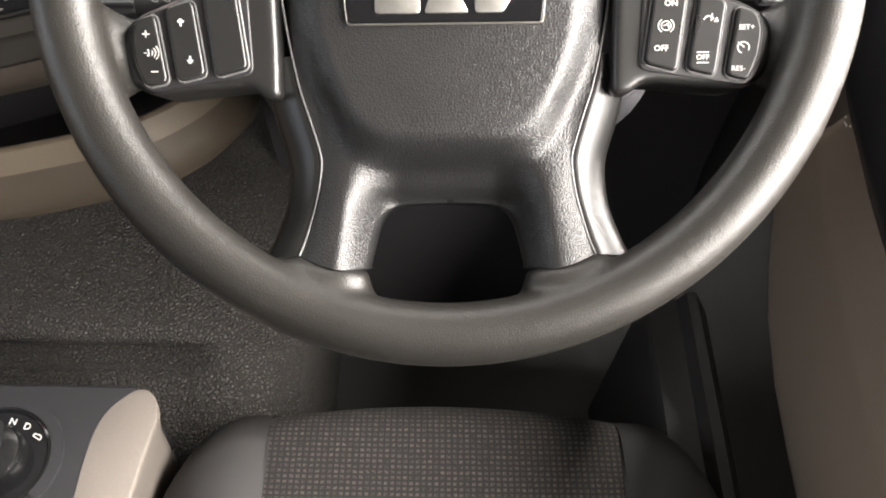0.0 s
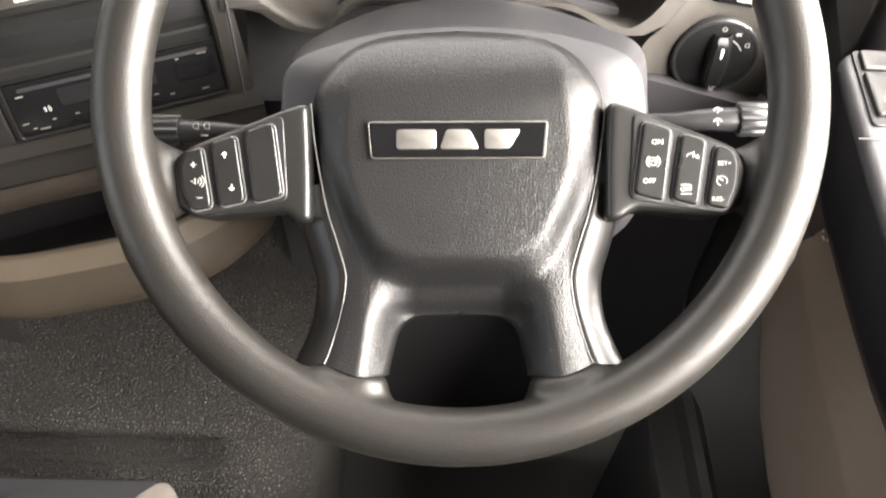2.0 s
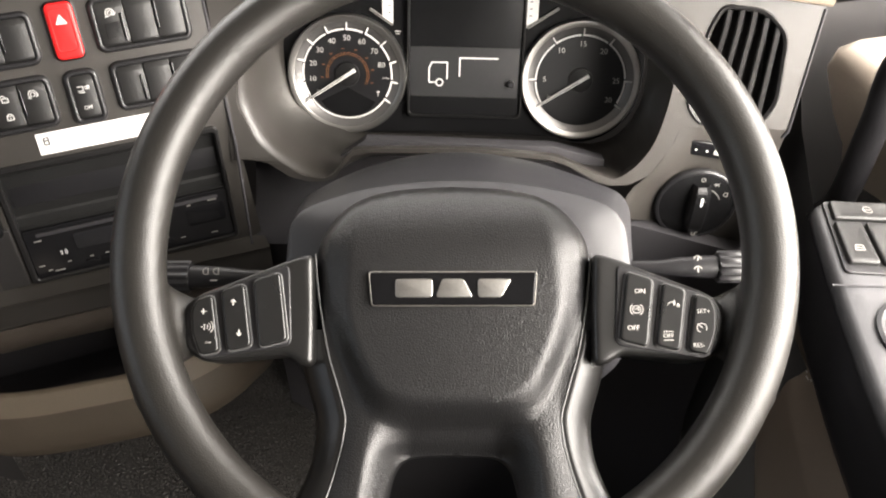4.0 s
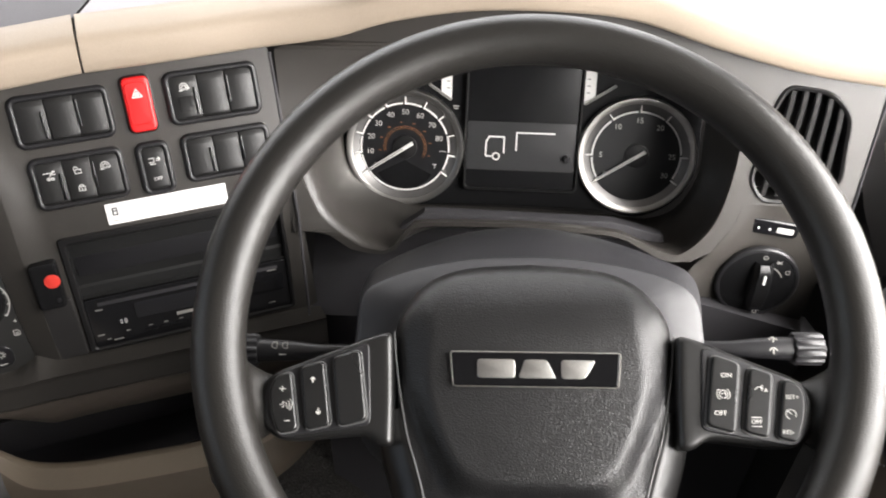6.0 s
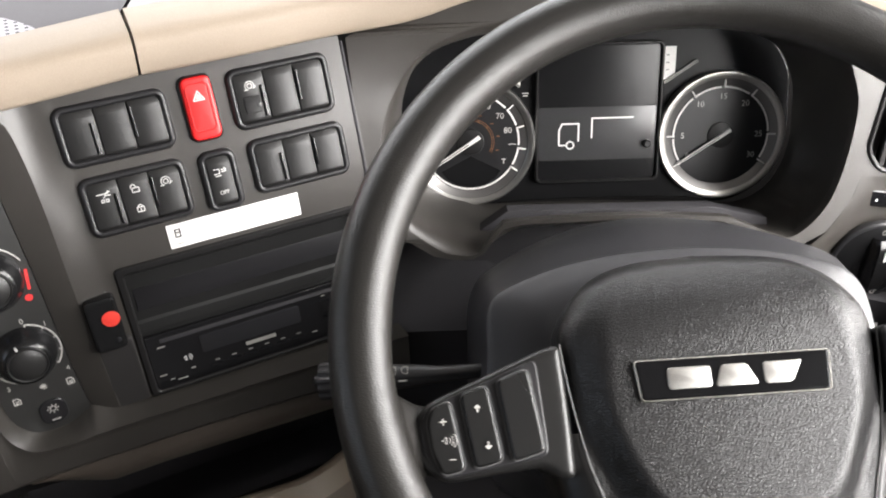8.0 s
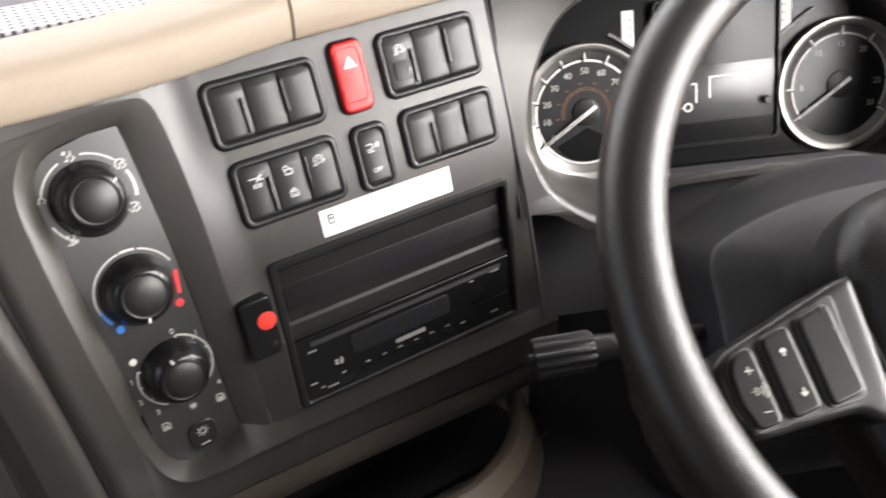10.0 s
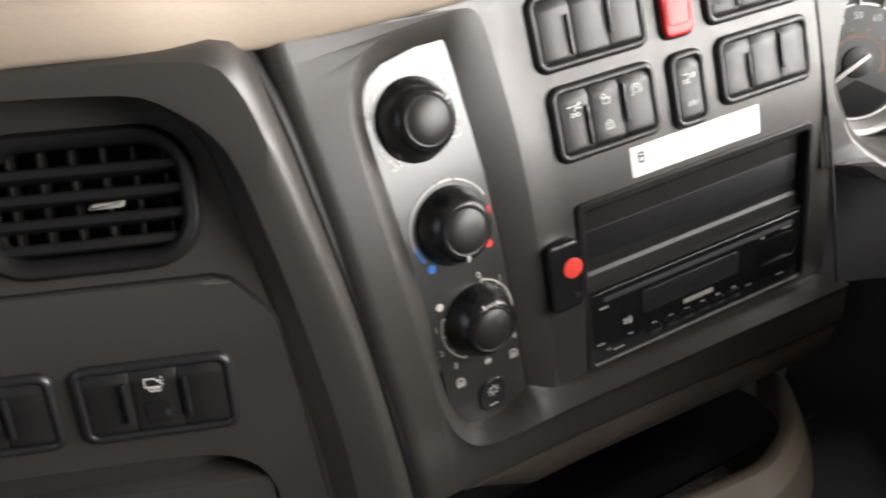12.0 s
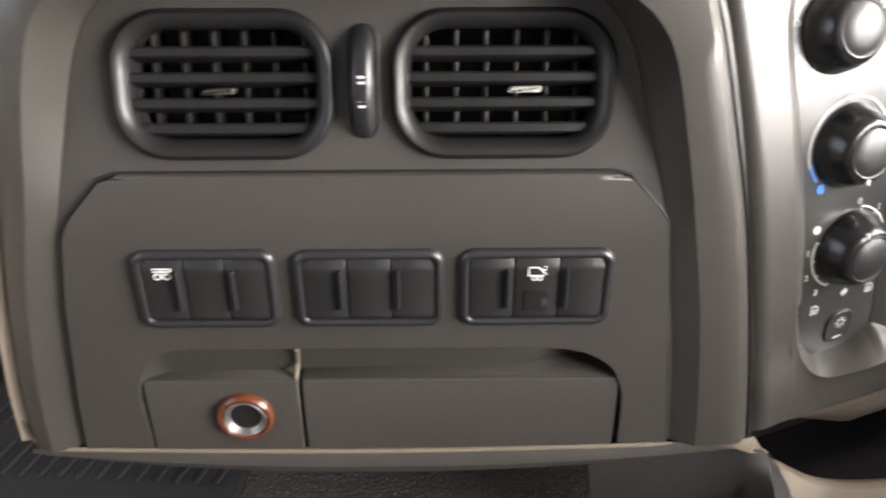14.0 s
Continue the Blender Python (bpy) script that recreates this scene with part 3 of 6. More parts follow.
LIP = [(-229, -190, -18), (-217, -205, -26), (-199, -230, -34), (-170, -252, -28), (-130, -256, -12), (-80, -256, 0), (-20, -256, 10), (8, -255, 12), (35, -255, 2), (60, -255, -14), (86, -255, -40), (105, -256, -65), (118, -258, -100)]
lip = evens(smooth_line(LIP, 8), 72)
rows = []
for i, q in enumerate(lip):
    if i < 5:
        continue
    d = lip[min(i + 1, 71)] - lip[max(i - 1, 0)]
    o = Vector((-d.z, 0, d.x)).normalized()
    deep = min(1.0, 0.4 + i / 22.0)
    full = min(1.0, 0.1 + i / 16.0)
    prof = [(-9, -34), (-7, -6), (-6.5, -1.5), (-4, 0), (0, 0), (3, -2), (4.5, -6), (4.5 + 3.5 * full, -22), (4 + 7 * full, -40), (3 + 7 * full, -56), (3, -70), (-14, -80), (-50, -84)]
    rows.append([(q.x + o.x * u, q.y + v * deep, q.z + o.z * u) for u, v in prof])
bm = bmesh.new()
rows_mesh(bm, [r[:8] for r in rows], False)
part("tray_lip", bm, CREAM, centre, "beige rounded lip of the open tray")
# Same moulding as the lip; the darker colour carries its shade.
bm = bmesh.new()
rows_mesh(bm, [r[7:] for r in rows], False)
part("tray_front", bm, TRAYSHADE, centre, "taupe rounded front of the open tray")
bm = bmesh.new()
rows = []
for i in range(21):
    x = -224 + 346 * i / 20
    rows.append([(x, -232, -95), (x, -262, -150), (x, -300, -150), (x, -300, -60), (x, -282, -42)])
rows_mesh(bm, rows, False)
part("tray_floor", bm, DEEP, centre, "dark inside of the tray")

# passenger-side panel
def lean(y):
    """The passenger panel bends back towards the vents."""
    return 0.0 if y < 35 else -0.30 * (y - 35) ** 2 / 80 if y < 75 else -0.30 * (y - 55)


left = new("passenger_panel")
left.parent, left.matrix_basis = dash, LEFT_AT
tagged(left, "grey-brown panel with vents and a fold-out drawer")
GROOVE = [(101, 190, -22), (117, 152, -13), (131, 102, -7), (144, 52, -3), (155, 0, -1), (166, -60, -1), (172, -98, -1)]
BANDO = [(-60, 174, 6), (46, 173, 5), (72, 164, 5), (88, 150, 5), (97, 132, 5), (108, 90, 6), (119, 42, 6), (129, -10, 6), (136, -60, 6), (140, -99, 6)]
BANDI = [(-60, 164), (42, 163), (62, 157), (76, 144), (84, 128), (95, 86), (106, 42), (115, -10), (122, -60), (126, -99)]
GL = smooth_line(GROOVE, 6)
BO, BI = smooth_line(BANDO, 6), smooth_line([(x, y, lean(y) + min(0.0, 0.02 * (60 - y))) for x, y in BANDI], 6)
# outer strip from the pad's edge round to the groove
gl = [(-60, 192, 2), (30, 191, -6), (74, 192, -20)] + GROOVE
m = 49
def blend_rows(a, b, n, bulge=0.0):
    out = []
    for i in range(n + 1):
        t = i / n
        out.append([tuple(p + (q - p) * t + Vector((0, 0, bulge * math.sin(math.pi * t)))) for p, q in zip(a, b)])
    return out
bm = bmesh.new()
ga, bo, bi = evens(smooth_line(gl, 6), m), evens(BO, m), evens(BI, m)
rows = [[(p.x, p.y, p.z - 12) for p in ga]]
for t in (1.0, 0.985, 0.965, 0.94, 0.9, 0.84, 0.7, 0.4, 0.0):
    rows.append([(b.x + (a.x - b.x) * t, b.y + (a.y - b.y) * t, b.z + (a.z - b.z) * t ** 9) for a, b in zip(ga, bo)])
rows_mesh(bm, rows, False)
part("outer_strip", bm, FASCIA, left)
bm = bmesh.new()
rows_mesh(bm, blend_rows(bo, bi, 4), False)
part("recess_slope", bm, FASCIA, left, "sloping border of the recess")
# mirrored border on the far side
bm = bmesh.new()
FARO = [(-60, 174, 6), (-140, 174, 5), (-178, 164, 5), (-196, 130, 5), (-212, 60, 6), (-226, 0, 6), (-234, -60, 6), (-236, -99, 6)]
FARI = [(-60, 164), (-136, 164), (-168, 154), (-184, 126), (-199, 60), (-212, 0), (-219, -60), (-221, -99)]
FARE = [(-60, 192, 2), (-150, 192, 0), (-196, 176, -4), (-212, 140, -6), (-228, 70, -6), (-242, 0, -6), (-250, -60, -6), (-252, -99, -6)]
fo, fi, fe = (evens(smooth_line(q, 6), m) for q in (FARO, [(x, y, lean(y) + min(0.0, 0.02 * (60 - y))) for x, y in FARI], FARE))
rows_mesh(bm, blend_rows(fe, fo, 4, 3.0), False)
part("outer_strip", bm, FASCIA, left)
bm = bmesh.new()
rows_mesh(bm, blend_rows(fo, fi, 3), False)
part("recess_slope", bm, FASCIA, left)
bm = bmesh.new()
rows_mesh(bm, blend_rows([Vector((p.x - 12, p.y, p.z - 30)) for p in fe], [Vector((p.x - 6, p.y, p.z + 2)) for p in fe], 3, 6.0) + [[(p.x, p.y, p.z + 1) for p in fe]], False)
part("side_cheek", bm, BEIGE, left, "beige rounded edge")
# inner panel with openings for the vents
VENTS = [rrect(-165, 30, -62, 97, 25, 6), rrect(-32, 30, 73, 97, 25, 6)]
THUMB = rrect(-54, 40, -38, 91, 7, 4)


def across(line, y):
    return at_height([(p[0], p[1]) for p in line], y)


bm = bmesh.new()
upper = [(p.x, p.y) for p in bi if p.y > 75] + [(across(bi, 75), 75), (across(fi, 75), 75)] + [(p.x, p.y) for p in fi[::-1] if p.y > 75]
sheet(bm, dense([(x, (y - 55) / math.cos(radians(16.7))) for x, y in upper], 10), [dense(v, 8)[::-1] for v in VENTS] + [THUMB[::-1]], lambda x, y: 0.0, 4)
part("recess_plate", bm, FASCIA, left, at=VENT_TURN, sharp=20)
bm = bmesh.new()
bend = [-20, 0, 20, 35, 40, 45, 50, 55, 60, 65, 70, 75]
rows_mesh(bm, [[(across(fi, y) + (across(bi, y) - across(fi, y)) * i / 12, y, lean(y)) for i in range(13)] for y in bend], False)
part("recess_plate", bm, FASCIA, left)
for line, x in ((fi, -185), (bi, 101)):
    bm = bmesh.new()
    rows_mesh(bm, [[(across(line, y), y, 0), ((across(line, y) + x) / 2, y, 0), (x, y, 0)] for y in (-99, -60, -40, -20)], False)
    part("recess_margin", bm, FASCIA, left)
# raised lower plate with clipped corners
NOTCH = [(-217, -98), (-214, -60), (-207, 0), (-199, 44), (-194, 54), (-177, 72.5), (-168, 75.5), (76, 75.5), (84, 73.5), (100, 57), (104.5, 50), (111.5, 0), (118.5, -60), (123.5, -98)]
RECESS = smooth_line([(94.5, -98), (94, -72), (92, -56), (84, -40), (66, -29.5), (40, -26.5)], 4) + smooth_line([(-140, -26), (-160, -28), (-172, -38), (-178, -52), (-179, -70), (-178, -98)], 4)
n_left, n_right = NOTCH[NOTCH.index((-168, 75.5))::-1], NOTCH[NOTCH.index((76, 75.5)):]
lower = dense([p for p in n_right[::-1] if p[1] < 35] + [(across(n_right, 35), 35), (across(n_left, 35), 35)] + [p for p in n_left if p[1] < 35] + RECESS[::-1], 9)
bm = bmesh.new()
sheet(bm, lower, [], lambda x, y: 3.2, 4)
part("lower_plate", bm, FASCIA, left, "raised plate with clipped upper corners", sharp=20)
bm = bmesh.new()
rows = []
for y in (35, 38, 41, 44, 47, 50, 53, 56, 59, 62, 65, 68, 70, 72, 74, 75, 75.5):
    xa, xb = across(n_left, y), across(n_right, y)
    rows.append([(xa + (xb - xa) * i / 16, y, lean(y) + 3.2 - 1.2 * max(0.0, y - 75)) for i in range(17)])
xs = rows[-1]
rows.append([(x, y + 0.3, z - 3) for x, y, z in xs])
rows_mesh(bm, rows, False)
for line in (n_left, n_right):
    q = [(across(line, y), y, lean(y) + 3.2) for y in range(35, 77, 3)]
    rows_mesh(bm, [q, [(x, y, z - 4) for x, y, z in q]], False)
part("lower_plate_bend", bm, FASCIA, left, "upper strip of the plate bending back")
bm = bmesh.new()
tube(bm, [(x * 1.004, y + 0.6, lean(y) + 0.4) for x, y in dense(NOTCH, 8, False)], 0.8, 8)
part("plate_joint", bm, BEZEL, left)
# the recess over the drawer
def scoop(x):
    t = min(1.0, max(0.0, (x - 10.0) / 70.0))
    return 15.0 * t * t * (3 - 2 * t)


bm = bmesh.new()
top = [(x, y) for x, y in RECESS]
rows = []
for wall, run in ((0.0, 0.0), (0.12, 0.0), (1.0, 0.0), (1.0, 0.35), (1.0, 0.7), (1.0, 1.0)):
    row = []
    for x, y in top:
        low = y <= -60
        down = 1.2 + scoop(x)
        side = 7.0 if x < -150 else 0.4 if x < 0 else -1.0
        row.append((x + side * run - 0.6 * wall, y if low else y - 0.8 * wall + (min(y - 18, -51) - y) * run, 3.2 - down * wall - 10.0 * run))
    rows.append(row)
rows_mesh(bm, rows, False)
part("drawer_recess", bm, FASCIA, left)
bm = bmesh.new()
slab(bm, [(-176, -99), (93, -99), (92, -52), (88, -47), (-172, -46), (-176, -50)], -34, -28, 0.5)
part("recess_floor", bm, FASCIA_DARK, left)
# beige hem and the undercut below
bm = bmesh.new()
tube(bm, smooth_line([(-256, -70, -8), (-252, -92, -4), (-240, -99, 1), (-215, -100, 2.5), (-60, -103, 3), (60, -101.5, 3), (110, -99.6, 3.4), (128, -98.6, 3.4)], 6), [1.5] * 37 + [1.4, 1.2, 1.1, 1.0, 0.7, 0.3], 8)
part("beige_hem", bm, CREAM, left, "thin beige line along the lower edge")
bm = bmesh.new()
rows = []
for i in range(31):
    x = -250 + 424 * i / 30
    s = 1 - abs((x + 35) / 215) ** 2.2
    rows.append([(x, -100, 1.5), (x, -102 - 3 * s, 2 + 3 * s), (x, -103 - 9 * s, 2 + 5 * s), (x, -104 - 14 * s, 1 + 4 * s), (x, -105 - 19 * s, -6), (x, -106 - 21 * s, -26), (x, -108 - 23 * s, -200)])
rows_mesh(bm, rows, False)
part("undercut", bm, FASCIA, left, "dark rounded underside")
# end piece of the tray's lip and the dark skin that carries the shade below it
to_left = LEFT_AT.inverted() @ CENTRE_AT


def lip_at(i, u, v):
    d = lip[min(i + 1, 71)] - lip[max(i - 1, 0)]
    o = Vector((-d.z, 0, d.x)).normalized()
    q = lip[i]
    return tuple(to_left @ (Vector((q.x + o.x * u, q.y + v, q.z + o.z * u)) * MM) / MM)


inner = [(155, -99.6, 4), (166, -97.0, 3.5), (176, -95.5, 2), lip_at(4, -6.2, 1.0), lip_at(8, -6.4, 0.4)]
outside = [(155.5, -100.6, 4.2), (165, -102.4, 5), (174, -106.0, 5), lip_at(4, 5.5, -4), lip_at(8, 5.0, -5)]
bm = bmesh.new()
rows = []
for a, b in zip(inner, outside):
    a, b = Vector(a), Vector(b)
    mid = (a + b) / 2 + Vector((0, 0.4, 0.8))
    rows.append([tuple(a + Vector((0, -4, -5))), tuple(a), tuple(mid), tuple(b), tuple(b + Vector((0, -4, -5)))])
rows_mesh(bm, rows, False)
part("lip_end_piece", bm, CREAM, left, "tapering beige end piece of the tray lip")
# Charcoal skin: the grey lower piece, then shade under the lip as colour.
bm = bmesh.new()
rows = []
for x, y, z in [(80, -119, 2), (100, -115, 3.5), (120, -109, 4), (140, -104, 4), (157, -101.5, 3), (168, -103.5, 4), (174, -106, 4)]:
    rows.append([(x, y, z - 2), (x + 2, y - 14, z - 3), (x + 5, y - 32, z - 6), (x + 9, y - 62, z - 14), (x + 14, y - 110, z - 40)])
for i in range(2, 17, 2):
    k = 1.0 - max(0.0, (i - 8) / 8.0)
    rows.append([lip_at(i, 4.6 - 6 * (1 - k), -6 - 3 * (1 - k)), lip_at(i, 1 + 6.5 * k, -16), lip_at(i, 2 + 9 * k, -34), lip_at(i, 1 + 10 * k, -64), lip_at(i, -8, -110)])
rows_mesh(bm, rows, False)
part("tray_fairing", bm, FASCIA_DARK, left, "dark grey fairing that stands in for shade below the tray lip", sharp=60)
bm = bmesh.new()
tube(bm, [(p[0] + 1.5, p[1], p[2] - 3) for p in GL], 3.2, 8)
part("groove", bm, BEZEL, left)

# driver's fascia round the instruments
driver = new("driver_fascia")
driver.parent, driver.matrix_basis = dash, DRIVER_AT
tagged(driver, "grey-brown fascia round the instrument hood")
EDGE = [(-231, 114), (-177, 124), (-126, 139), (-58, 150), (10, 152), (80, 147), (150, 127), (229, 108), (312, 97)]
BOWL = smooth_loop([(-208, 5), (-202, -18), (-189, -44), (-158, -68), (-143, -72.5), (-131, -73), (-121.5, -68), (-114, -57), (-106, -47.5), (-92, -43.5), (0, -41), (80, -45), (100, -50), (128, -62), (150, -64), (176, -34), (188, 20), (186, 62), (160, 100), (80, 124), (0, 130), (-80, 126), (-160, 104), (-196, 60)], 6)
fas = dense([(-228, 112)] + smooth_line(EDGE, 4)[1:-1] + [(311, 96), (298, -14), (200, -14), (193, -36), (176, -62), (158, -72), (140, -73), (128, -70), (98, -54), (80, -49), (0, -45), (-88, -47), (-104, -50.5), (-113, -61), (-120, -71.5), (-131, -77), (-146, -77), (-164, -73), (-184, -60), (-204, -56), (-216, -56), (-222, 37)], 9)


def lift_driver(x, y):
    return 12.0 * max(0.0, min(1.0, (-x - 190.0) / 40.0))


bm = bmesh.new()
DVENT = round_poly([(222, 97), (262, 93), (284, 72), (285, 10), (272, -12), (214, -12), (200, 8), (212, 76)], 12)
sheet(bm, fas, [BOWL[::-1], inset(DVENT, 1.0)[::-1]], lift_driver, 10)
part("fascia_skin", bm, FASCIA, driver, sharp=20)
# below the side vent the fascia leans back
bm = bmesh.new()
near = evens(smooth_line([(200, -14), (193, -36), (176, -62), (160, -78), (152, -104)], 6), 14)
away = evens(smooth_line([(298, -14), (294, -50), (290, -84), (287, -116), (283, -150)], 6), 14)
rows = []
for a, b in zip(near, away):
    row = []
    for i in range(15):
        t = i / 14
        u = min(1.0, t / 0.35)
        y = a[1] + (b[1] - a[1]) * t
        row.append((a[0] + (b[0] - a[0]) * t, y, -0.27 * max(0.0, -14 - y) * u * u * (3 - 2 * u)))
    rows.append(row)
rows_mesh(bm, rows, False)
part("fascia_wing", bm, FASCIA, driver, "lower fascia leaning back beside the wheel", sharp=60)
bm = bmesh.new()
tube(bm, [(295, -22, -2), (298.5, -16, 0), (311, 94, 0)], 1.6, 8)
part("fascia_edge", bm, SHROUD, driver)
bm = bmesh.new()
BACK = smooth_loop([(-188, 0), (-178, -30), (-154, -50), (-130, -58), (-108, -62), (0, -62), (110, -66), (140, -68), (170, -54), (188, -20), (190, 20), (186, 54), (160, 90), (80, 110), (0, 114), (-80, 110), (-160, 94), (-186, 50)], 6)
ba, bb = even(BOWL if area(BOWL) > 0 else BOWL[::-1], 110), even(BACK if area(BACK) > 0 else BACK[::-1], 110)
k0 = min(range(110), key=lambda k: sum((Vector(ba[i]) - Vector(bb[(i + k) % 110])).length for i in range(0, 110, 5)))
bb = bb[k0:] + bb[:k0]
rows = [[(*p, 0.0) for p in ba]]
for t, z in ((0.1, -0.8), (0.25, -3.5), (0.4, -8), (0.55, -15), (0.68, -25), (0.8, -40), (0.89, -60), (0.96, -90), (1.0, -124)):
    rows.append([(a[0] + (b[0] - a[0]) * t, a[1] + (b[1] - a[1]) * t, z) for a, b in zip(ba, bb)])
rows_mesh(bm, rows, True)
part("instrument_bowl", bm, FASCIA, driver, "deep rounded bowl round the dials")
bm = bmesh.new()
tube(bm, [(-232, 110, 12), (-222, 37, 11), (-211, -40, 9), (-203, -140, 8)], 1.4, 8)
part("groove", bm, DEEP, driver)
# Dark slab added for the shade in the open gap over the column.
bm = bmesh.new()
slab(bm, [(-150, -140), (150, -140), (140, -60), (90, -48), (-96, -46), (-130, -70)], -60, -40, 1)
part("gap_shade", bm, DEEP, driver)
# knee panel below the fascia
bm = bmesh.new()
rows = []
for i in range(25):
    x = -206 + 500 * i / 24
    rows.append([(x, -79 + 0.7 * max(0.0, -165 - x) - 33 * min(1.0, max(0.0, (x + 120) / 60)) - 30 * max(0, (x - 170) / 120), -46), (x, -114 - 30 * max(0, (x - 170) / 120), -30 if x < -100 else -2), (x, -150, -16), (x, -230, -60), (x, -420, -140), (x, -700, -190)])
rows_mesh(bm, rows, False)
part("knee_panel", bm, DEEP, driver, "black panel under the steering column")

# top pads
def pad(path, name, label, deck, decklabel, mat=BEIGE):
    rows, deck_rows = [], []
    line = smooth_line(path, 6)
    for i, p in enumerate(line):
        a, b = Vector(line[max(0, i - 1)]), Vector(line[min(len(line) - 1, i + 1)])
        d = (b - a)
        d.z = 0
        d.normalize()
        out = Vector((d.y, -d.x, 0))
        if out.y > 0:
            out = -out
        q = Vector(p)
        prof = [(-26, 2), (-6, -1), (-1, -0.4), (2, 1.2), (3.6, 4), (3.8, 12), (3.2, 21), (1.6, 25.5), (-2.5, 29), (-9, 31.2), (-24, 34.2), (-36, 35), (-39, 33), (-40, 24)]
        rows.append([tuple((q + out * (u * MM) + Vector((0, 0, h * MM))) * 1000) for u, h in prof])
        far = Vector((q.x + (q.x + 0.4) * 0.12, 1.18, max(q.z + 0.05, 0.94)))
        near = q + out * (-39.5 * MM) + Vector((0, 0, 0.030))
        deck_rows.append([tuple((near + (far - near) * t) * 1000) for t in (0.0, 0.25, 0.5, 0.75, 1.0)] + [(far.x * 1000, 1470, far.z * 1000 - 10)])
    bm = bmesh.new()
    rows_mesh(bm, rows, False, True, True)
    part(name, bm, mat, dash, label, sharp=40)
    bm = bmesh.new()
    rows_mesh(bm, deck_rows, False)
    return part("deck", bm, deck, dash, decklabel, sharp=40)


def cw(x, y, z=0):
    return tuple(CENTRE_AT @ Vector((x * MM, y * MM, z * MM)))


def lw(x, y, z=0):
    return tuple(LEFT_AT @ Vector((x * MM, y * MM, z * MM)))


def gw(x, y, z=0):
    return tuple(DRIVER_AT @ Vector((x * MM, y * MM, z * MM)))


# Both decks have the same profile; the left one is coloured darker.
pad([lw(-700, 205, -60), lw(-400, 196, -10), lw(-200, 186, 6), lw(-60, 185, 7), lw(40, 188, 2), cw(-255, 94, 12), cw(-190, 92, 13), cw(-120, 93, 13), cw(-38.5, 98, 13)], "top_pad", "sunlit beige soft pad over the console", DECKDARK, "dull mauve-grey dash top behind the pad")
pad([cw(-36.5, 98, 13), cw(30, 98, 13), cw(100, 99, 13), gw(-177, 124, 18), gw(-126, 139, 18), gw(-58, 150, 18), gw(10, 152, 18), gw(80, 147, 18), gw(150, 127, 18), gw(229, 108, 14), gw(311, 97, 10)], "top_pad", "sunlit beige soft pad over the instrument hood", DECK, "pale grey dash top behind the pad")

# ---- steering wheel ----
wheel = thing("steering_wheel", WHEEL_AT, "black grained four-spoke lorry steering wheel with switch pods", "steering wheel")
def melt(ob, voxel, times):
    """Fuses overlapping pieces of one moulding into a soft whole."""
    r = ob.modifiers.new("fuse", "REMESH")
    r.mode, r.voxel_size, r.use_smooth_shade = "VOXEL", voxel * MM, True
    s = ob.modifiers.new("soften", "SMOOTH")
    s.factor, s.iterations = 0.5, times


def mirror(pts, s):
    return [(s * x, y) for x, y in pts]


bm = bmesh.new()
R0, n1, n2 = 203.0, 120, 24
rows = []
for i in range(n1):
    q = 2 * math.pi * i / n1
    rows.append([((R0 + 17.6 * math.cos(2 * math.pi * k / n2)) * math.cos(q), (R0 + 17.6 * math.cos(2 * math.pi * k / n2)) * math.sin(q), 17.6 * math.sin(2 * math.pi * k / n2)) for k in range(n2)])
rows.append(rows[0])
rows_mesh(bm, rows, True)
for s in (-1, 1):
    tube(bm, [(s * 164, -47, -26), (s * 174, -48, -22), (s * 184, -49, -15), (s * 192, -50, -9), (s * 199, -51, -4), (s * 206, -52, 0)], [17, 21, 28, 36, 44, 50], 28, 0.40)
    saddle_in = [(43.5, -168.8), (43.0, -176), (40, -183), (33, -189.5), (20, -195.5), (4, -200), (2, -207)]
    saddle_out = [(80.5, -160.0), (84.5, -160.6), (90, -162), (97, -164), (106, -167), (116, -171), (122, -176)]
    rows = []
    for k, (a, b) in enumerate(zip(smooth_line(saddle_in, 3), smooth_line(saddle_out, 3))):
        f = k / 18
        q = [(a[0] + (b[0] - a[0]) * i / 12, a[1] + (b[1] - a[1]) * i / 12 - 2.5 * math.sin(math.pi * i / 12) * (1 - f)) for i in range(13)]
        top = [(s * x, y, (3.5 + 9 * f) - 7.0 * (1 - 0.5 * f) * max(0.0, (i - 6) / 6) ** 2 - 9.0 * max(0.0, (6 - i) / 6) ** 2.4) for i, (x, y) in enumerate(q)]
        low = [(s * x, y, -22.0 + 6 * f) for x, y in q[::-1]]
        rows.append(top + low)
    rows_mesh(bm, rows, True, True, True)
rim = part("rim", bm, WHEEL, wheel, "thick grained rim with a worn sheen")
melt(rim, 2.4, 13)
bm = bmesh.new()
tube(bm, [((R0 + 16.9 * math.cos(radians(118 + 3 * math.sin(k * 1.9)))) * math.cos(radians(-6 - 1.4 * k)), (R0 + 16.9 * math.cos(radians(118 + 3 * math.sin(k * 1.9)))) * math.sin(radians(-6 - 1.4 * k)), 16.9 * math.sin(radians(118 + 3 * math.sin(k * 1.9)))) for k in range(24)], 0.4, 6)
part("mould_line", bm, BEAD, wheel, "fine pale crease in the rim")
def track(keys):
    """A smooth run through (place, value) pairs, from high places to low."""
    line = smooth_line(keys, 12)

    def value(t):
        for (t0, v0), (t1, v1) in zip(line, line[1:]):
            if t >= t1:
                return v0 + (v1 - v0) * min(1.0, max(0.0, (t0 - t) / max(1e-6, t0 - t1)))
        return line[-1][1]
    return value


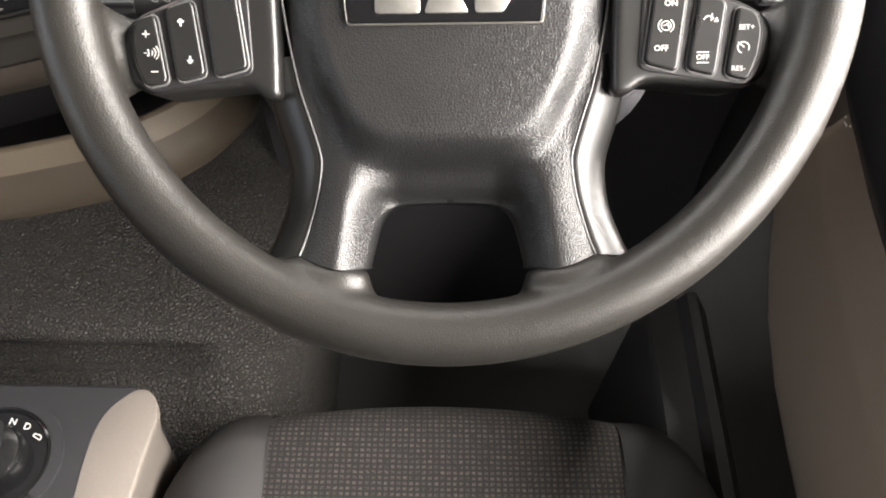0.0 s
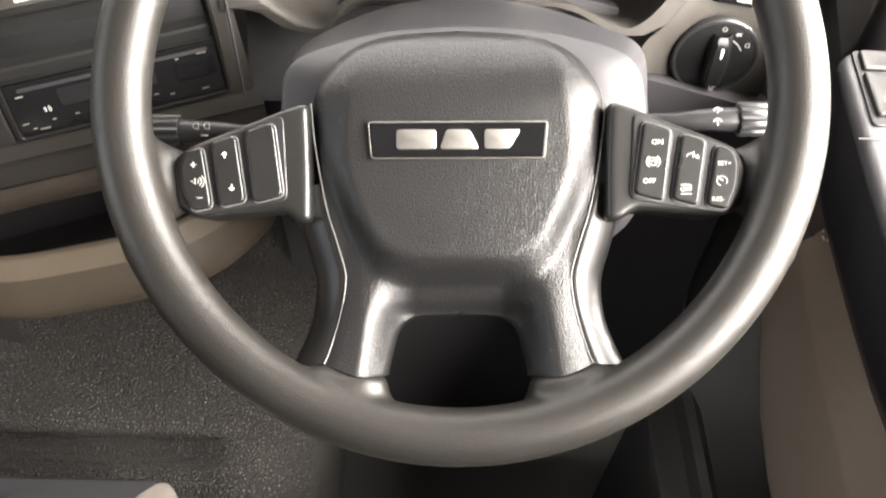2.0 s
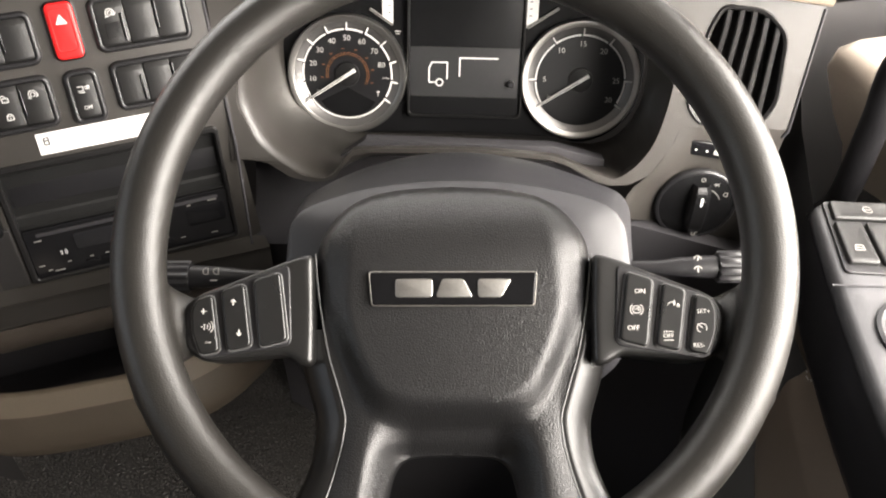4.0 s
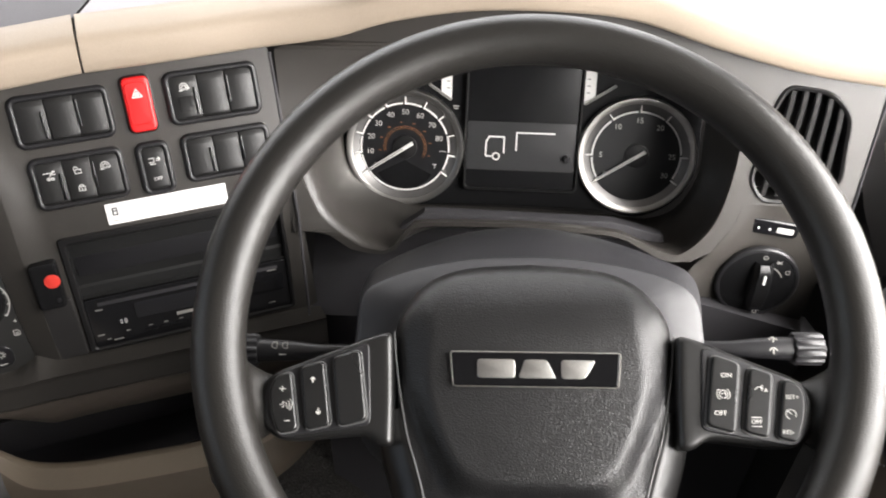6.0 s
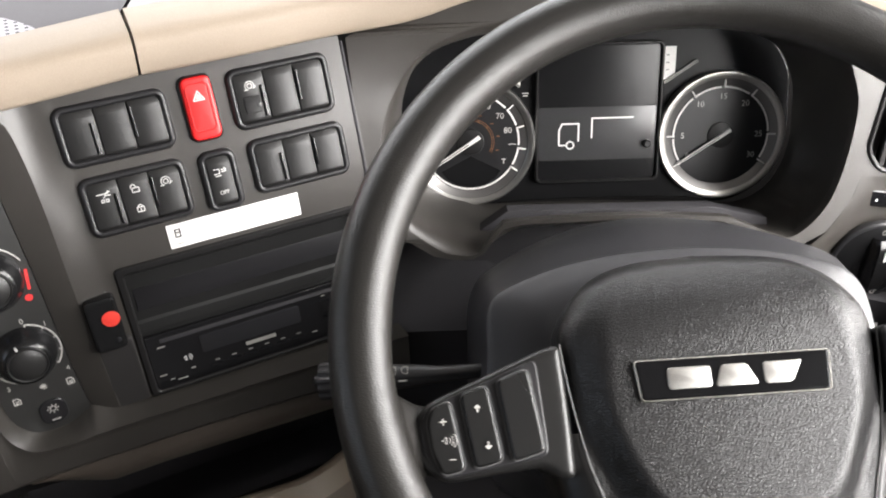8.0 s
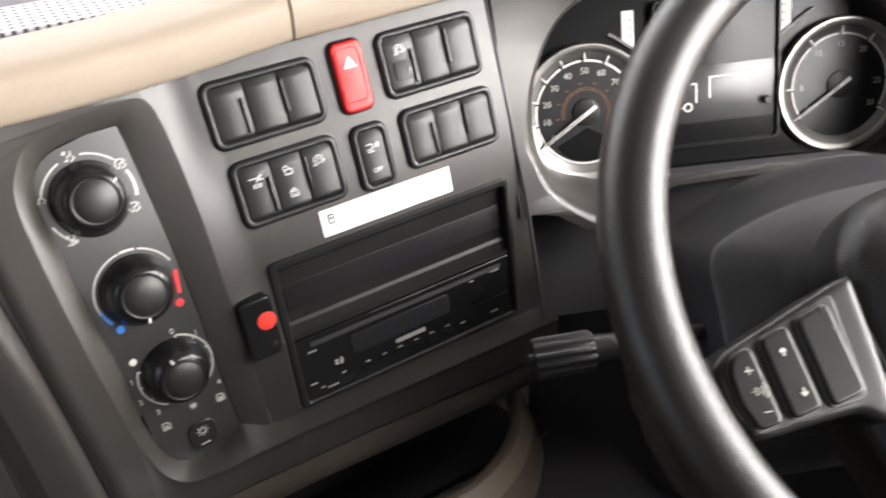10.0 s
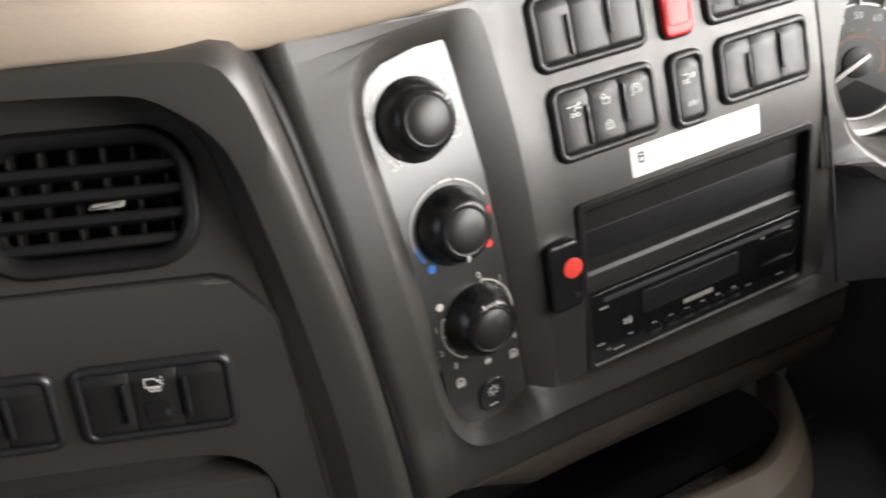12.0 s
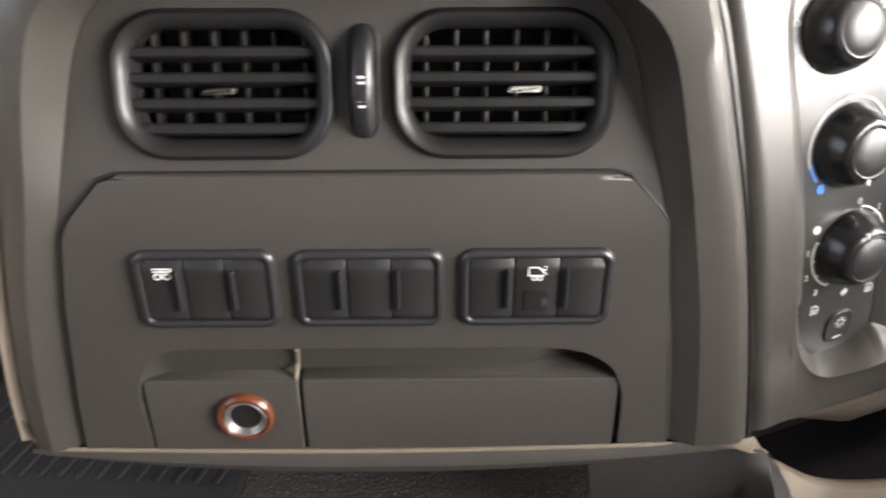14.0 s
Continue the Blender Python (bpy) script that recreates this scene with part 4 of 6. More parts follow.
RIDGE = track([(60, 40), (0, 46), (-60, 50), (-100, 52), (-120, 56), (-140, 59), (-168, 62)])
RIDGE_Z = track([(60, -54), (45, -38), (30, -26), (15, -20.5), (0, -19), (-60, -19), (-100, -17), (-120, -14.5), (-140, -8.5), (-155, -2.5), (-170, 4)])
BEAD_Z = track([(60, -54), (45, -38), (30, -26), (15, -20.5), (0, -19), (-60, -19), (-104, -19), (-128, -17), (-145, -12), (-160, -6), (-170, -2)])
HOLLOW_Z = track([(60, -54), (45, -38), (30, -26), (15, -20.5), (0, -19), (-60, -19), (-92, -18), (-108, -22), (-122, -30), (-134, -38), (-150, -34), (-170, -24)])
CUSHION = track([(60, 62), (30, 70), (10, 76), (-5, 77), (-24, 74), (-45, 68.5), (-62, 63), (-83, 56), (-110, 52), (-170, 50)])
INNER = [(0, 52), (0, 42), (0, 31), (0, 14), (0, -6), (0, -40), (0, -76), (0, -100), (0, -116), (0, -128), (0, -132.6), (14, -133), (26, -134), (34, -137.5), (38.5, -144), (41, -153), (44, -168)]
OUTER = [(2, 52.3), (42, 48.5), (68, 38), (84, 20), (91, 0), (88, -28), (81.4, -64), (74.4, -87), (69.6, -104), (69.2, -112), (69.9, -119), (70.8, -125), (71.9, -131), (73.4, -137), (75.2, -144), (77.4, -152), (80.4, -160)]
BEADLINE = [(91, 0), (88, -28), (81.4, -64), (74.4, -87), (69.6, -104), (69.2, -112), (70.8, -125), (73.4, -137), (77.4, -152), (80.4, -160)]
inn, out = smooth_line(INNER, 7), smooth_line(OUTER, 7)


def seam_gap(x, y):
    """Distance from the pad's outline above the spokes."""
    best = 99.0
    for (xa, ya), (xb, yb) in zip(out[:46], out[1:47]):
        dx, dy = xb - xa, yb - ya
        t = min(1.0, max(0.0, ((abs(x) - xa) * dx + (y - ya) * dy) / max(1e-6, dx * dx + dy * dy)))
        best = min(best, math.hypot(abs(x) - xa - dx * t, y - ya - dy * t))
    return best


def hub_height(x, y):
    """Cushion rolling back at its top, its slanting flanks, two spoke ridges and the hollow between them."""
    ax = abs(x)
    r = RIDGE(y)
    if ax > r:
        edge = 69 + 22 * ease(-100, 0, y) if y > -104 else 69 + 0.2 * (-104 - y)
        u = min(1.0, (ax - r) / max(1.0, edge - r))
        base = RIDGE_Z(y) + (BEAD_Z(y) - RIDGE_Z(y)) * u * u
    else:
        u = min(1.0, max(0.0, (r - ax) / 30.0))
        base = RIDGE_Z(y) + (HOLLOW_Z(y) - RIDGE_Z(y)) * (u * u * (3 - 2 * u))
    wide = CUSHION(y)
    low = max(0.0, -30 - y) / 67.0
    wx, wy = (ax / wide) ** 5, low ** 5
    m = (wx + wy) ** 0.2
    up = max(0.0, y + 6.0)
    top = -5.0 - 1.6 * (x / 80) ** 2 - 0.0098 * up * up
    high = ease(-45, 5, y)
    p = (m - 0.94 + 0.12 * high) / (0.34 + (-0.02 + 0.12 * high) * wx / max(1e-6, wx + wy))
    z = top + (base - top) * ease(0.0, 1.0, p)
    if y > -50:
        z -= 7.0 * max(0.0, 1 - seam_gap(x, y) / 9.0) ** 2 * ease(-50, -5, y)
    return z


bm = bmesh.new()
for s in (-1, 1):
    rows = []
    for i, o in zip(inn, out):
        low = ease(-140, -165, i[1])
        q = [(i[0] + (o[0] - i[0]) * k / 36, i[1] + (o[1] - i[1]) * k / 36 - 2.2 * math.sin(math.pi * k / 36) * low) for k in range(37)]
        gap = i[1] < -131
        lip = (s * i[0], i[1] - (1.2 if gap else 0), hub_height(*i) - (16 if gap else 0))
        rows.append([lip] + [(s * x, y, hub_height(x, y) - (1.6 * ease(2, 0, k) if gap else 0)) for k, (x, y) in enumerate(q)] + [(s * (o[0] + 0.4), o[1], hub_height(*o) - 2.0), (s * (o[0] + 0.4), o[1], -58)])
    last = rows[-1]
    rows.append([(x, y - 0.8, z - 1.2) for x, y, z in last])
    rows.append([(x, y - 0.8, z - 14) for x, y, z in last])
    rows_mesh(bm, rows, False)
part("airbag_cover", bm, PAD, wheel, "grained domed centre pad running down into two spokes", sharp=60)
for s in (-1, 1):
    # Pale tube along the seam paints its bevel highlight.
    bm = bmesh.new()
    tube(bm, smooth_line([(s * (x + 0.6), y, BEAD_Z(y) + 0.4) for x, y in BEADLINE], 5), 0.55, 8)
    part("seam_glint", bm, BEAD, wheel, "thin pale bead for the highlight on the pad's seam")
    bm = bmesh.new()
    flank = [(a[0], a[1], b[0], b[1]) for a, b in zip([(84.2, -50)] + BEADLINE[2:], [(105, -52), (104, -64), (99, -86), (93.5, -104), (92, -114), (92.5, -126), (94.5, -138), (99, -151), (104, -162)])]
    rows = []
    for xa, ya, xb, yb in smooth_line(flank, 5):
        z0 = BEAD_Z(ya)
        rows.append([(s * (xa + 1.0 + (xb - xa - 1.0) * t), ya + (yb - ya) * t, z0 + h) for t, h in ((0, -6), (0, -0.8), (0.05, -0.2), (0.2, -1.3), (0.4, -3.4), (0.6, -6.0), (0.78, -9.0), (0.87, -11.5), (0.94, -16), (0.98, -26), (1.0, -46))])
    rows_mesh(bm, rows, False)
    part("spoke_flank", bm, TRIM, wheel, "satin flank of the spoke falling away beside the pad", sharp=60)
POD = [(92, 0), (104, -3), (140, -17), (166, -27), (175, -34), (179, -46), (177, -57), (170, -67), (160, -72), (132, -69), (108, -67), (99, -74), (90, -74), (90, -46)]
BUTTONS = [[(112.5, -14), (129.5, -19.5), (124, -62.5), (106.5, -58)], [(135.5, -21.5), (150, -26), (144.5, -65), (129.5, -61.5)], [(156, -28.5), (166, -32), (169, -40), (167.5, -54), (162, -67.5), (150, -65)]]


for s in (-1, 1):
    bm = bmesh.new()
    slab(bm, mirror(round_poly(POD, 6, 3), s), -52, -10.5, 4.5, steps=4)
    pod = part("spoke_pod", bm, TRIM, wheel, "satin switch pod between pad and rim", sharp=30)
    melt(pod, 1.8, 4)
    bm = bmesh.new()
    q = mirror(round_poly([(107, -8), (138, -20), (168, -30), (174, -42), (171, -58), (163, -70), (104, -61)], 5, 3), s)
    slab(bm, q, -12, -9.2, 0.8)
    part("switch_field", bm, BLACK, pod)
    for k, b in enumerate(BUTTONS):
        bm = bmesh.new()
        o = mirror(round_poly(b, 3.6, 5), s)
        if area(o) < 0:
            o = o[::-1]
        slab(bm, o, -12, -5.0, 1.4, steps=4)
        part("switch_button", bm, WKEY, pod, "glossy-edged rocker button")
        # Pale ring painted for the highlights on the button's edges.
        bm = bmesh.new()
        ring(bm, inset(o, -1.0), inset(o, -0.2), -10, -7.6, 0.2)
        part("button_glint", bm, BEAD, pod)
Z = -4.1
glyph("plus_sign", [[(-2.2, 0), (2.2, 0)], [(0, -2.2), (0, 2.2)]], 0.62, PRINT, wheel, -160.5, -39.5, Z)
glyph("minus_sign", [[(-2, 0), (2, 0)]], 0.62, PRINT, wheel, -156.5, -59.5, Z)
glyph("speaker_sign", [[(-4.2, 0), (-2.4, 0)], [(-2.2, -1.6), (-1.2, -2.2), (-1.2, 2.2), (-2.2, 1.6)], arc_line(-1, 0, 2.2, -45, 45, 5), arc_line(-1, 0, 4.2, -45, 45, 6), arc_line(-1, 0, 6.2, -45, 45, 7)], 0.45, PRINT, wheel, -158.2, -49.5, Z)
glyph("arrow_up", [[(0, -2.4), (0, 1)], [(-1.6, 0.2), (0, 2), (1.6, 0.2)]], 1.0, PRINT, wheel, -141.5, -33.5, Z)
glyph("arrow_down", [[(0, 2.4), (0, -1)], [(-1.6, -0.2), (0, -2), (1.6, -0.2)]], 1.0, PRINT, wheel, -137.0, -53.5, Z)
lettering("ON", 5.2, PRINT, wheel, 120.0, -27.0, Z)
lettering("OFF", 5.2, PRINT, wheel, 115.0, -50.5, Z)
glyph("brake_sign", [arc_line(0, 0, 3.0, 0, 360, 16), arc_line(0, 0, 4.8, -55, 55, 7), arc_line(0, 0, 4.8, 125, 235, 7), [(-1.6, 0), (1.4, 1.2), (1.4, -1)]], 0.5, PRINT, wheel, 117.4, -38.7, Z)
glyph("gauge_sign", [arc_line(-1.5, -1, 3.0, 20, 170, 8), [(0, -1), (0.6, 3.4)], [(2, -1.4), (4.2, -1.4)], [(2.4, -0.4), (4, -0.4)], [(2.8, 0.6), (3.6, 0.6)]], 0.6, PRINT, wheel, 141.2, -35.5, Z)
lettering("OFF", 4.6, PRINT, wheel, 137.0, -55.5, Z)
glyph("off_bars", [[(-3.6, 3.4), (3.6, 3.4)], [(-3.6, -3.4), (3.6, -3.4)]], 0.6, PRINT, wheel, 137.0, -55.5, Z)
lettering("SET+", 4.6, PRINT, wheel, 160.0, -40.0, Z)
lettering("RES-", 4.6, PRINT, wheel, 156.0, -61.5, Z)
glyph("cruise_sign", [arc_line(0, 0, 3.6, -30, 250, 12), [(0.4, 0.2), (-3.2, 3.4)]], 0.6, PRINT, wheel, 158.4, -50.5, Z)
for ob in wheel.children:
    if ob.name.split(".")[0] in ("plus_sign", "minus_sign", "speaker_sign", "arrow_up", "arrow_down", "lettering", "brake_sign", "gauge_sign", "off_bars", "cruise_sign"):
        ob.matrix_basis = ob.matrix_basis @ Matrix.Diagonal((0.86, 0.80, 1, 1))
# maker's plate as plain shapes
bm = bmesh.new()
EM = [(-54, -14.5), (54, -14.5), (52, -36), (-52, -36)]
slab(bm, round_poly(EM, 2.2), -14, -2.6, 1.2)
plate_ = part("maker_plate", bm, NAMEPLATE, wheel, "gloss black nameplate with bright corners")
bm = bmesh.new()
o = round_poly(EM, 2.2)
o = o if area(o) > 0 else o[::-1]
ring(bm, inset(o, -0.5), inset(o, 0.25), -14, -2.9, 0.25)
part("plate_rim", bm, STEEL, plate_, "bright thin plate edge")
for shape in ([(-37, -19), (-13, -19), (-13, -31), (-37, -31)], [(-7, -19), (7, -19), (13, -31), (-11, -31)], [(16, -19), (38, -19), (31, -31), (16, -31)]):
    bm = bmesh.new()
    slab(bm, round_poly(shape, 2.4), -3, -1.9, 0.4)
    part("silver_shape", bm, SILVER, plate_)

# ---- steering column with stalks ----
column = thing("steering_column", WHEEL_AT, "slate grey steering column shroud behind the wheel", "steering column")
CRE = [(-128, -30), (-127, 10), (-124, 38), (-108, 52), (-60, 66), (0, 71), (60, 67), (112, 54), (130, 38), (134, 10), (134, -30), (110, -70), (0, -80), (-110, -70)]
BACKC = [(-135, -50), (-135, 30), (-131, 62), (-114, 82), (-60, 106), (0, 115), (60, 108), (118, 88), (146, 72), (150, 36), (146, -50), (100, -90), (0, -96), (-100, -90)]
bm = bmesh.new()
f = smooth_loop(CRE, 5)
g = smooth_loop(BACKC, 5)


def between(t):
    return [(a[0] + (b[0] - a[0]) * t, a[1] + (b[1] - a[1]) * t) for a, b in zip(f, g)]


rows = [[(x * k, y * k - 4 * (1 - k), z) for x, y in f] for k, z in ((0.72, -84), (0.86, -90.5), (0.955, -95.0), (0.985, -96.6), (0.996, -97.6), (1.0, -98.6), (1.003, -100))]
rows += [[(x, y, z) for x, y in between(t)] for t, z in ((0.04, -102), (0.12, -107), (0.38, -122), (0.66, -138), (0.88, -155), (1.0, -172), (0.98, -186), (0.8, -230))]
rows.append([(x * 0.9, y * 0.9 - 30, -330) for x, y in f])
rows_mesh(bm, rows, True, True, True)
part("upper_shroud", bm, SHROUD, column, "slate grey shroud with a raised crest")
for s, tip, yy in ((-1, -240, -2), (1, 226, 5)):
    bm = bmesh.new()
    path = [(s * 105, yy + 2, -122), (s * 135, yy + 1, -120), (s * 160, yy, -116), (s * 176, yy, -114), (s * 200, yy, -113), (s * 204, yy, -113)]
    tube(bm, path, [5.0, 5.0, 5.8, 7.6, 9.0, 9.0], 20, 0.85)
    stalk = part("stalk", bm, BLACK, column, "black control stalk with white signs")
    bm = bmesh.new()
    x0, x1 = s * 204, tip
    rows = []
    for t in (0, 0.04, 0.5, 0.96, 1.0):
        row = []
        for k in range(48):
            q = 2 * math.pi * k / 48
            r = 11.6 + (0.9 if k % 4 < 2 else -0.5)
            r *= 0.93 if t in (0, 1.0) else 1
            row.append((x0 + (x1 - x0) * t, yy + r * math.cos(q), -113 + r * 0.9 * math.sin(q)))
        rows.append(row)
    rows_mesh(bm, rows, True, True, True)
    part("ribbed_grip", bm, BLACK, stalk)
    bm = bmesh.new()
    revolve(bm, [(4, 0), (4, 3), (2.5, 4)], 16)
    part("end_button", bm, BLACK, stalk, at=Matrix.Translation(Vector((tip, yy, -113)) * MM) @ pose(0, 0, 0, 0, 90 * s, 0))
glyph("lamp_sign", [arc_line(0, 0, 2.4, 90, 270, 6) + [(1.6, -2.4), (1.6, 2.4), (0, 2.4)]], 0.7, PALE, column, -182, 1, -104)
glyph("lamp_sign", [arc_line(0, 0, 2.4, 90, 270, 6) + [(1.6, -2.4), (1.6, 2.4), (0, 2.4)]], 0.7, PALE, column, -190, 1, -103.8)
glyph("arrows_sign", [[(-2.5, 0), (2.5, 0)]], 1.2, PALE, column, -184, -6, -104.4)
glyph("wiper_sign", [arc_line(0, -1, 3, 20, 160, 7), [(0, -1.6), (1, 2)]], 0.8, PALE, column, 187, 10, -103.6)
glyph("washer_sign", [arc_line(0, -1, 3, 20, 160, 7), [(0, -2.6), (0, 1)]], 0.8, PALE, column, 187, 2, -103.6)
bm = bmesh.new()
rows_mesh(bm, [[(60 * math.cos(q) - 5, 50 * math.sin(q) - 20, -180) for q in [k * math.pi / 12 for k in range(24)]], [(70 * math.cos(q) - 5, 60 * math.sin(q) - 60, -520) for q in [k * math.pi / 12 for k in range(24)]]], True, True, True)
part("lower_tube", bm, DEEP, column)

# ---- instrument cluster ----
cluster = thing("instrument_cluster", GAUGE_AT, "black instrument cluster with two silver-ringed dials and a grey display", "instrument cluster")
bm = bmesh.new()
q = smooth_loop([(-192, 0), (-186, -30), (-160, -58), (-120, -70), (-90, -63), (0, -61), (90, -63), (130, -68), (165, -52), (186, -20), (188, 30), (180, 70), (140, 100), (0, 112), (-140, 100), (-184, 60)], 5)
slab(bm, q, -20, -4, 1.0)
part("face_plate", bm, CLUSTERGLASS, cluster)


def gauge(cx, numbers, angles, needle, inner):
    d = new("dial")
    d.parent, d.matrix_basis = cluster, shift(cx, 0, 0)
    tagged(d, "round black dial in a broad silver ring")
    bm = bmesh.new()
    revolve(bm, [(55.2, -4), (55.6, 3.9), (56.4, 4.3), (60.4, 5.6), (61.6, 5.5), (62.6, 4), (62.6, -8)], 80)
    part("silver_ring", bm, SILVER, d, "silver outer ring")
    bm = bmesh.new()
    revolve(bm, [(48.2, -2), (48.4, 0.3), (49.0, 0.7), (55.6, 3.2), (55.8, -4)], 80)
    part("grey_band", bm, DULLRING, d, "dull grey sloping band under the ticks")
    bm = bmesh.new()
    revolve(bm, [(49, -1.5), (49, 0.2), (0.02, 0.2)], 64)
    part("dial_face", bm, DIAL, d)
    for a, b in list(zip(angles, angles[1:])) + ([(angles[-1], angles[0] - 360)] if inner else []):
        bm = bmesh.new()
        band(bm, 0, 0, 45.8, 47.6, b + 3.2, a + 0.9, 0.3, 0.8, 16)
        part("scale_arc", bm, WHITE, d)
    for a in angles:
        bm = bmesh.new()
        box(bm, 46.0, -0.7, 0.3, 54.0, 0.7, 3.4, 0.4, 0.5)
        part("tick", bm, WHITE, d, at=shift(0, 0, 0, a))
    for a, t in zip(angles, numbers):
        if t:
            a = radians(a)
            lettering(t, 8.0, PRINT, d, 37.5 * math.cos(a), 37.5 * math.sin(a), 0.5)
    if inner:
        bm = bmesh.new()
        for r in (20.4, 22.3):
            band(bm, 0, 0, r, r + 0.55, -28, 192, 0.3, 0.5, 48)
        for k in range(8):
            a = radians(188 - 29.5 * k)
            stroke(bm, [(20.5 * math.cos(a), 20.5 * math.sin(a)), (22.6 * math.cos(a), 22.6 * math.sin(a))], 0.7, 0.3, 0.5)
            stroke(bm, [(27 * math.cos(a) - 1.3, 27 * math.sin(a)), (27 * math.cos(a) + 1.3, 27 * math.sin(a))], 1.0, 0.3, 0.45)
        part("inner_scale", bm, AMBER, d, "amber inner scale")
        bm = bmesh.new()
        stroke(bm, [(37, -3.4), (40, -2.8), (44, -3.4)], 0.9, 0.3, 0.5)
        part("unit_bar", bm, PRINT, d)
        bm = bmesh.new()
        rows_mesh(bm, [[(0, -14, z), (-29, -29, z), (-24, -36, z), (-14, -42.5, z), (0, -45, z), (14, -42.5, z), (24, -36, z), (29, -29, z)] for z in (0.25, 0.45)], True, True, True)
        part("dark_window", bm, CLUSTERGLASS, d)
        lettering("T", 7, WHITE, d, 32, -20, 0.6)
    else:
        bm = bmesh.new()
        band(bm, 0, 0, 46.2, 47.4, 58, 122, 0.3, 0.6, 24)
        part("economy_band", bm, GREENBAND, d, "dull green band")
    bm = bmesh.new()
    a = radians(needle)
    c, s = math.cos(a), math.sin(a)
    rows_mesh(bm, [[(10 * -c - s * w0, 10 * -s + c * w0, z), (10 * -c + s * w0, 10 * -s - c * w0, z), (50 * c + s * w1, 50 * s - c * w1, z), (50 * c - s * w1, 50 * s + c * w1, z)] for w0, w1, z in ((2.1, 1.3, 4), (1.6, 0.9, 5.2))], True, True, True)
    part("needle", bm, WHITE, d, "pale pointer at rest")
    bm = bmesh.new()
    stroke(bm, [(3 * c, 3 * s), (47 * c, 47 * s)], 0.9, 5.0, 5.35)
    part("needle_slot", bm, BLACK, d)
    bm = bmesh.new()
    revolve(bm, [(13, 0.3), (12.5, 2.0), (8, 2.8), (0.02, 3.0)], 32)
    part("hub_cap", bm, BEZEL, d)
    return d


gauge(-123, ["0", "10", "20", "30", "40", "50", "60", "70", "80", "", ""], [213 - 24.6 * k for k in range(11)], 213, True)
gauge(122, ["0", "5", "10", "15", "20", "25", "30"], [213, 180, 126, 90, 54, 0, -33], 213, False)
bm = bmesh.new()
ring(bm, rrect(-60, -43, 62, 92, 6), rrect(-57.5, -40.5, 59.5, 89.5, 4.5), -4, 3.0, 0.8)
part("display_frame", bm, TRIM, cluster, "thin satin display frame")
bm = bmesh.new()
slab(bm, rrect(-58, -41, 60, 90, 4), -4, -0.5, 0.2)
part("display_glass", bm, CLUSTERGLASS, cluster)
bm = bmesh.new()
slab(bm, rrect(-57, -21, 57, 31, 1), -0.6, 0.1, 0.05)
part("display_screen", bm, LCD, cluster, "grey lit screen with a white lorry outline")
glyph("lorry_outline", [[(-10, -10), (-10, 4), (-7, 10), (9, 10), (9, -7)], [(-10, -11), (-4, -11)], arc_line(1, -11, 3.6, 0, 360, 14)], 1.5, WHITE, cluster, -27, 5, 0.2)
glyph("trailer_outline", [[(0, 0), (0, 19), (40, 19)]], 1.5, WHITE, cluster, -5, 1, 0.2)
for outline, line in (([(-86, 59), (-75, 52), (-75, 86), (-86, 86)], [(-98, 67), (-76, 52.5)]), ([(62, 51.5), (74, 58), (74, 86), (62, 86)], [(64, 52.5), (94, 72)])):
    bm = bmesh.new()
    rows_mesh(bm, [[(x, y, z) for x, y in outline] for z in (-4, -2.5)], True, True, True)
    part("side_scale", bm, WHITE, cluster, "white scale of a small gauge")
    for k in range(3):
        bm = bmesh.new()
        x = outline[1][0] - 4 if outline[0][0] < 0 else outline[0][0] + 4
        stroke(bm, [(x - 1, 64 + 7 * k), (x + 1.6, 64 + 7 * k)], 0.9, -2.6, -2.3)
        part("scale_mark", bm, BLACK, cluster)
    bm = bmesh.new()
    stroke(bm, line, 2.4, -2.5, 0)
    part("small_needle", bm, PALE, cluster)
    bm = bmesh.new()
    stroke(bm, line, 0.8, -0.2, 0.2)
    part("needle_slot", bm, BLACK, cluster)
glyph("small_print", [[(-3, 1.4), (3, 1.4)], [(-2, -1), (2, -1)]], 0.9, PRINT, cluster, -70, 44, -2)
bm = bmesh.new()
revolve(bm, [(3.6, -2), (3.6, 5), (2.6, 6)], 20)
part("trip_pin", bm, BLACK, cluster, at=shift(49, -6, 0))

# ---- switch blocks ----
def rocker(bm, x0, y0, x1, y1, z):
    """A switch cap: a flat face with a sloping shoulder above and rounded edges."""
    h, cy = (y1 - y0) / 2, (y0 + y1) / 2
    rows = []
    for t, drop, side in ((-1, 6, 0.6), (-1, 2.6, 0.6), (-0.97, 1.5, 0.35), (-0.92, 0.6, 0.15), (-0.86, 0.12, 0), (-0.8, 0, 0), (-0.4, 0, 0), (0, 0, 0), (0.4, 0, 0), (0.62, 0, 0), (0.67, 0.12, 0), (0.72, 0.4, 0), (0.95, 2.0, 0.2), (0.985, 2.5, 0.4), (1, 3.4, 0.6), (1, 6, 0.6)):
        y = cy + h * t
        top = z + 0.5 * t * t - drop
        a, b = x0 + side, x1 - side
        rows.append([(a, y, z - 6), (a, y, top - 1.0), (a + 0.25, y, top - 0.35), (a + 0.9, y, top), ((a + b) / 2, y, top - 0.1), (b - 0.9, y, top), (b - 0.25, y, top - 0.35), (b, y, top - 1.0), (b, y, z - 6)])
    rows_mesh(bm, rows, False)


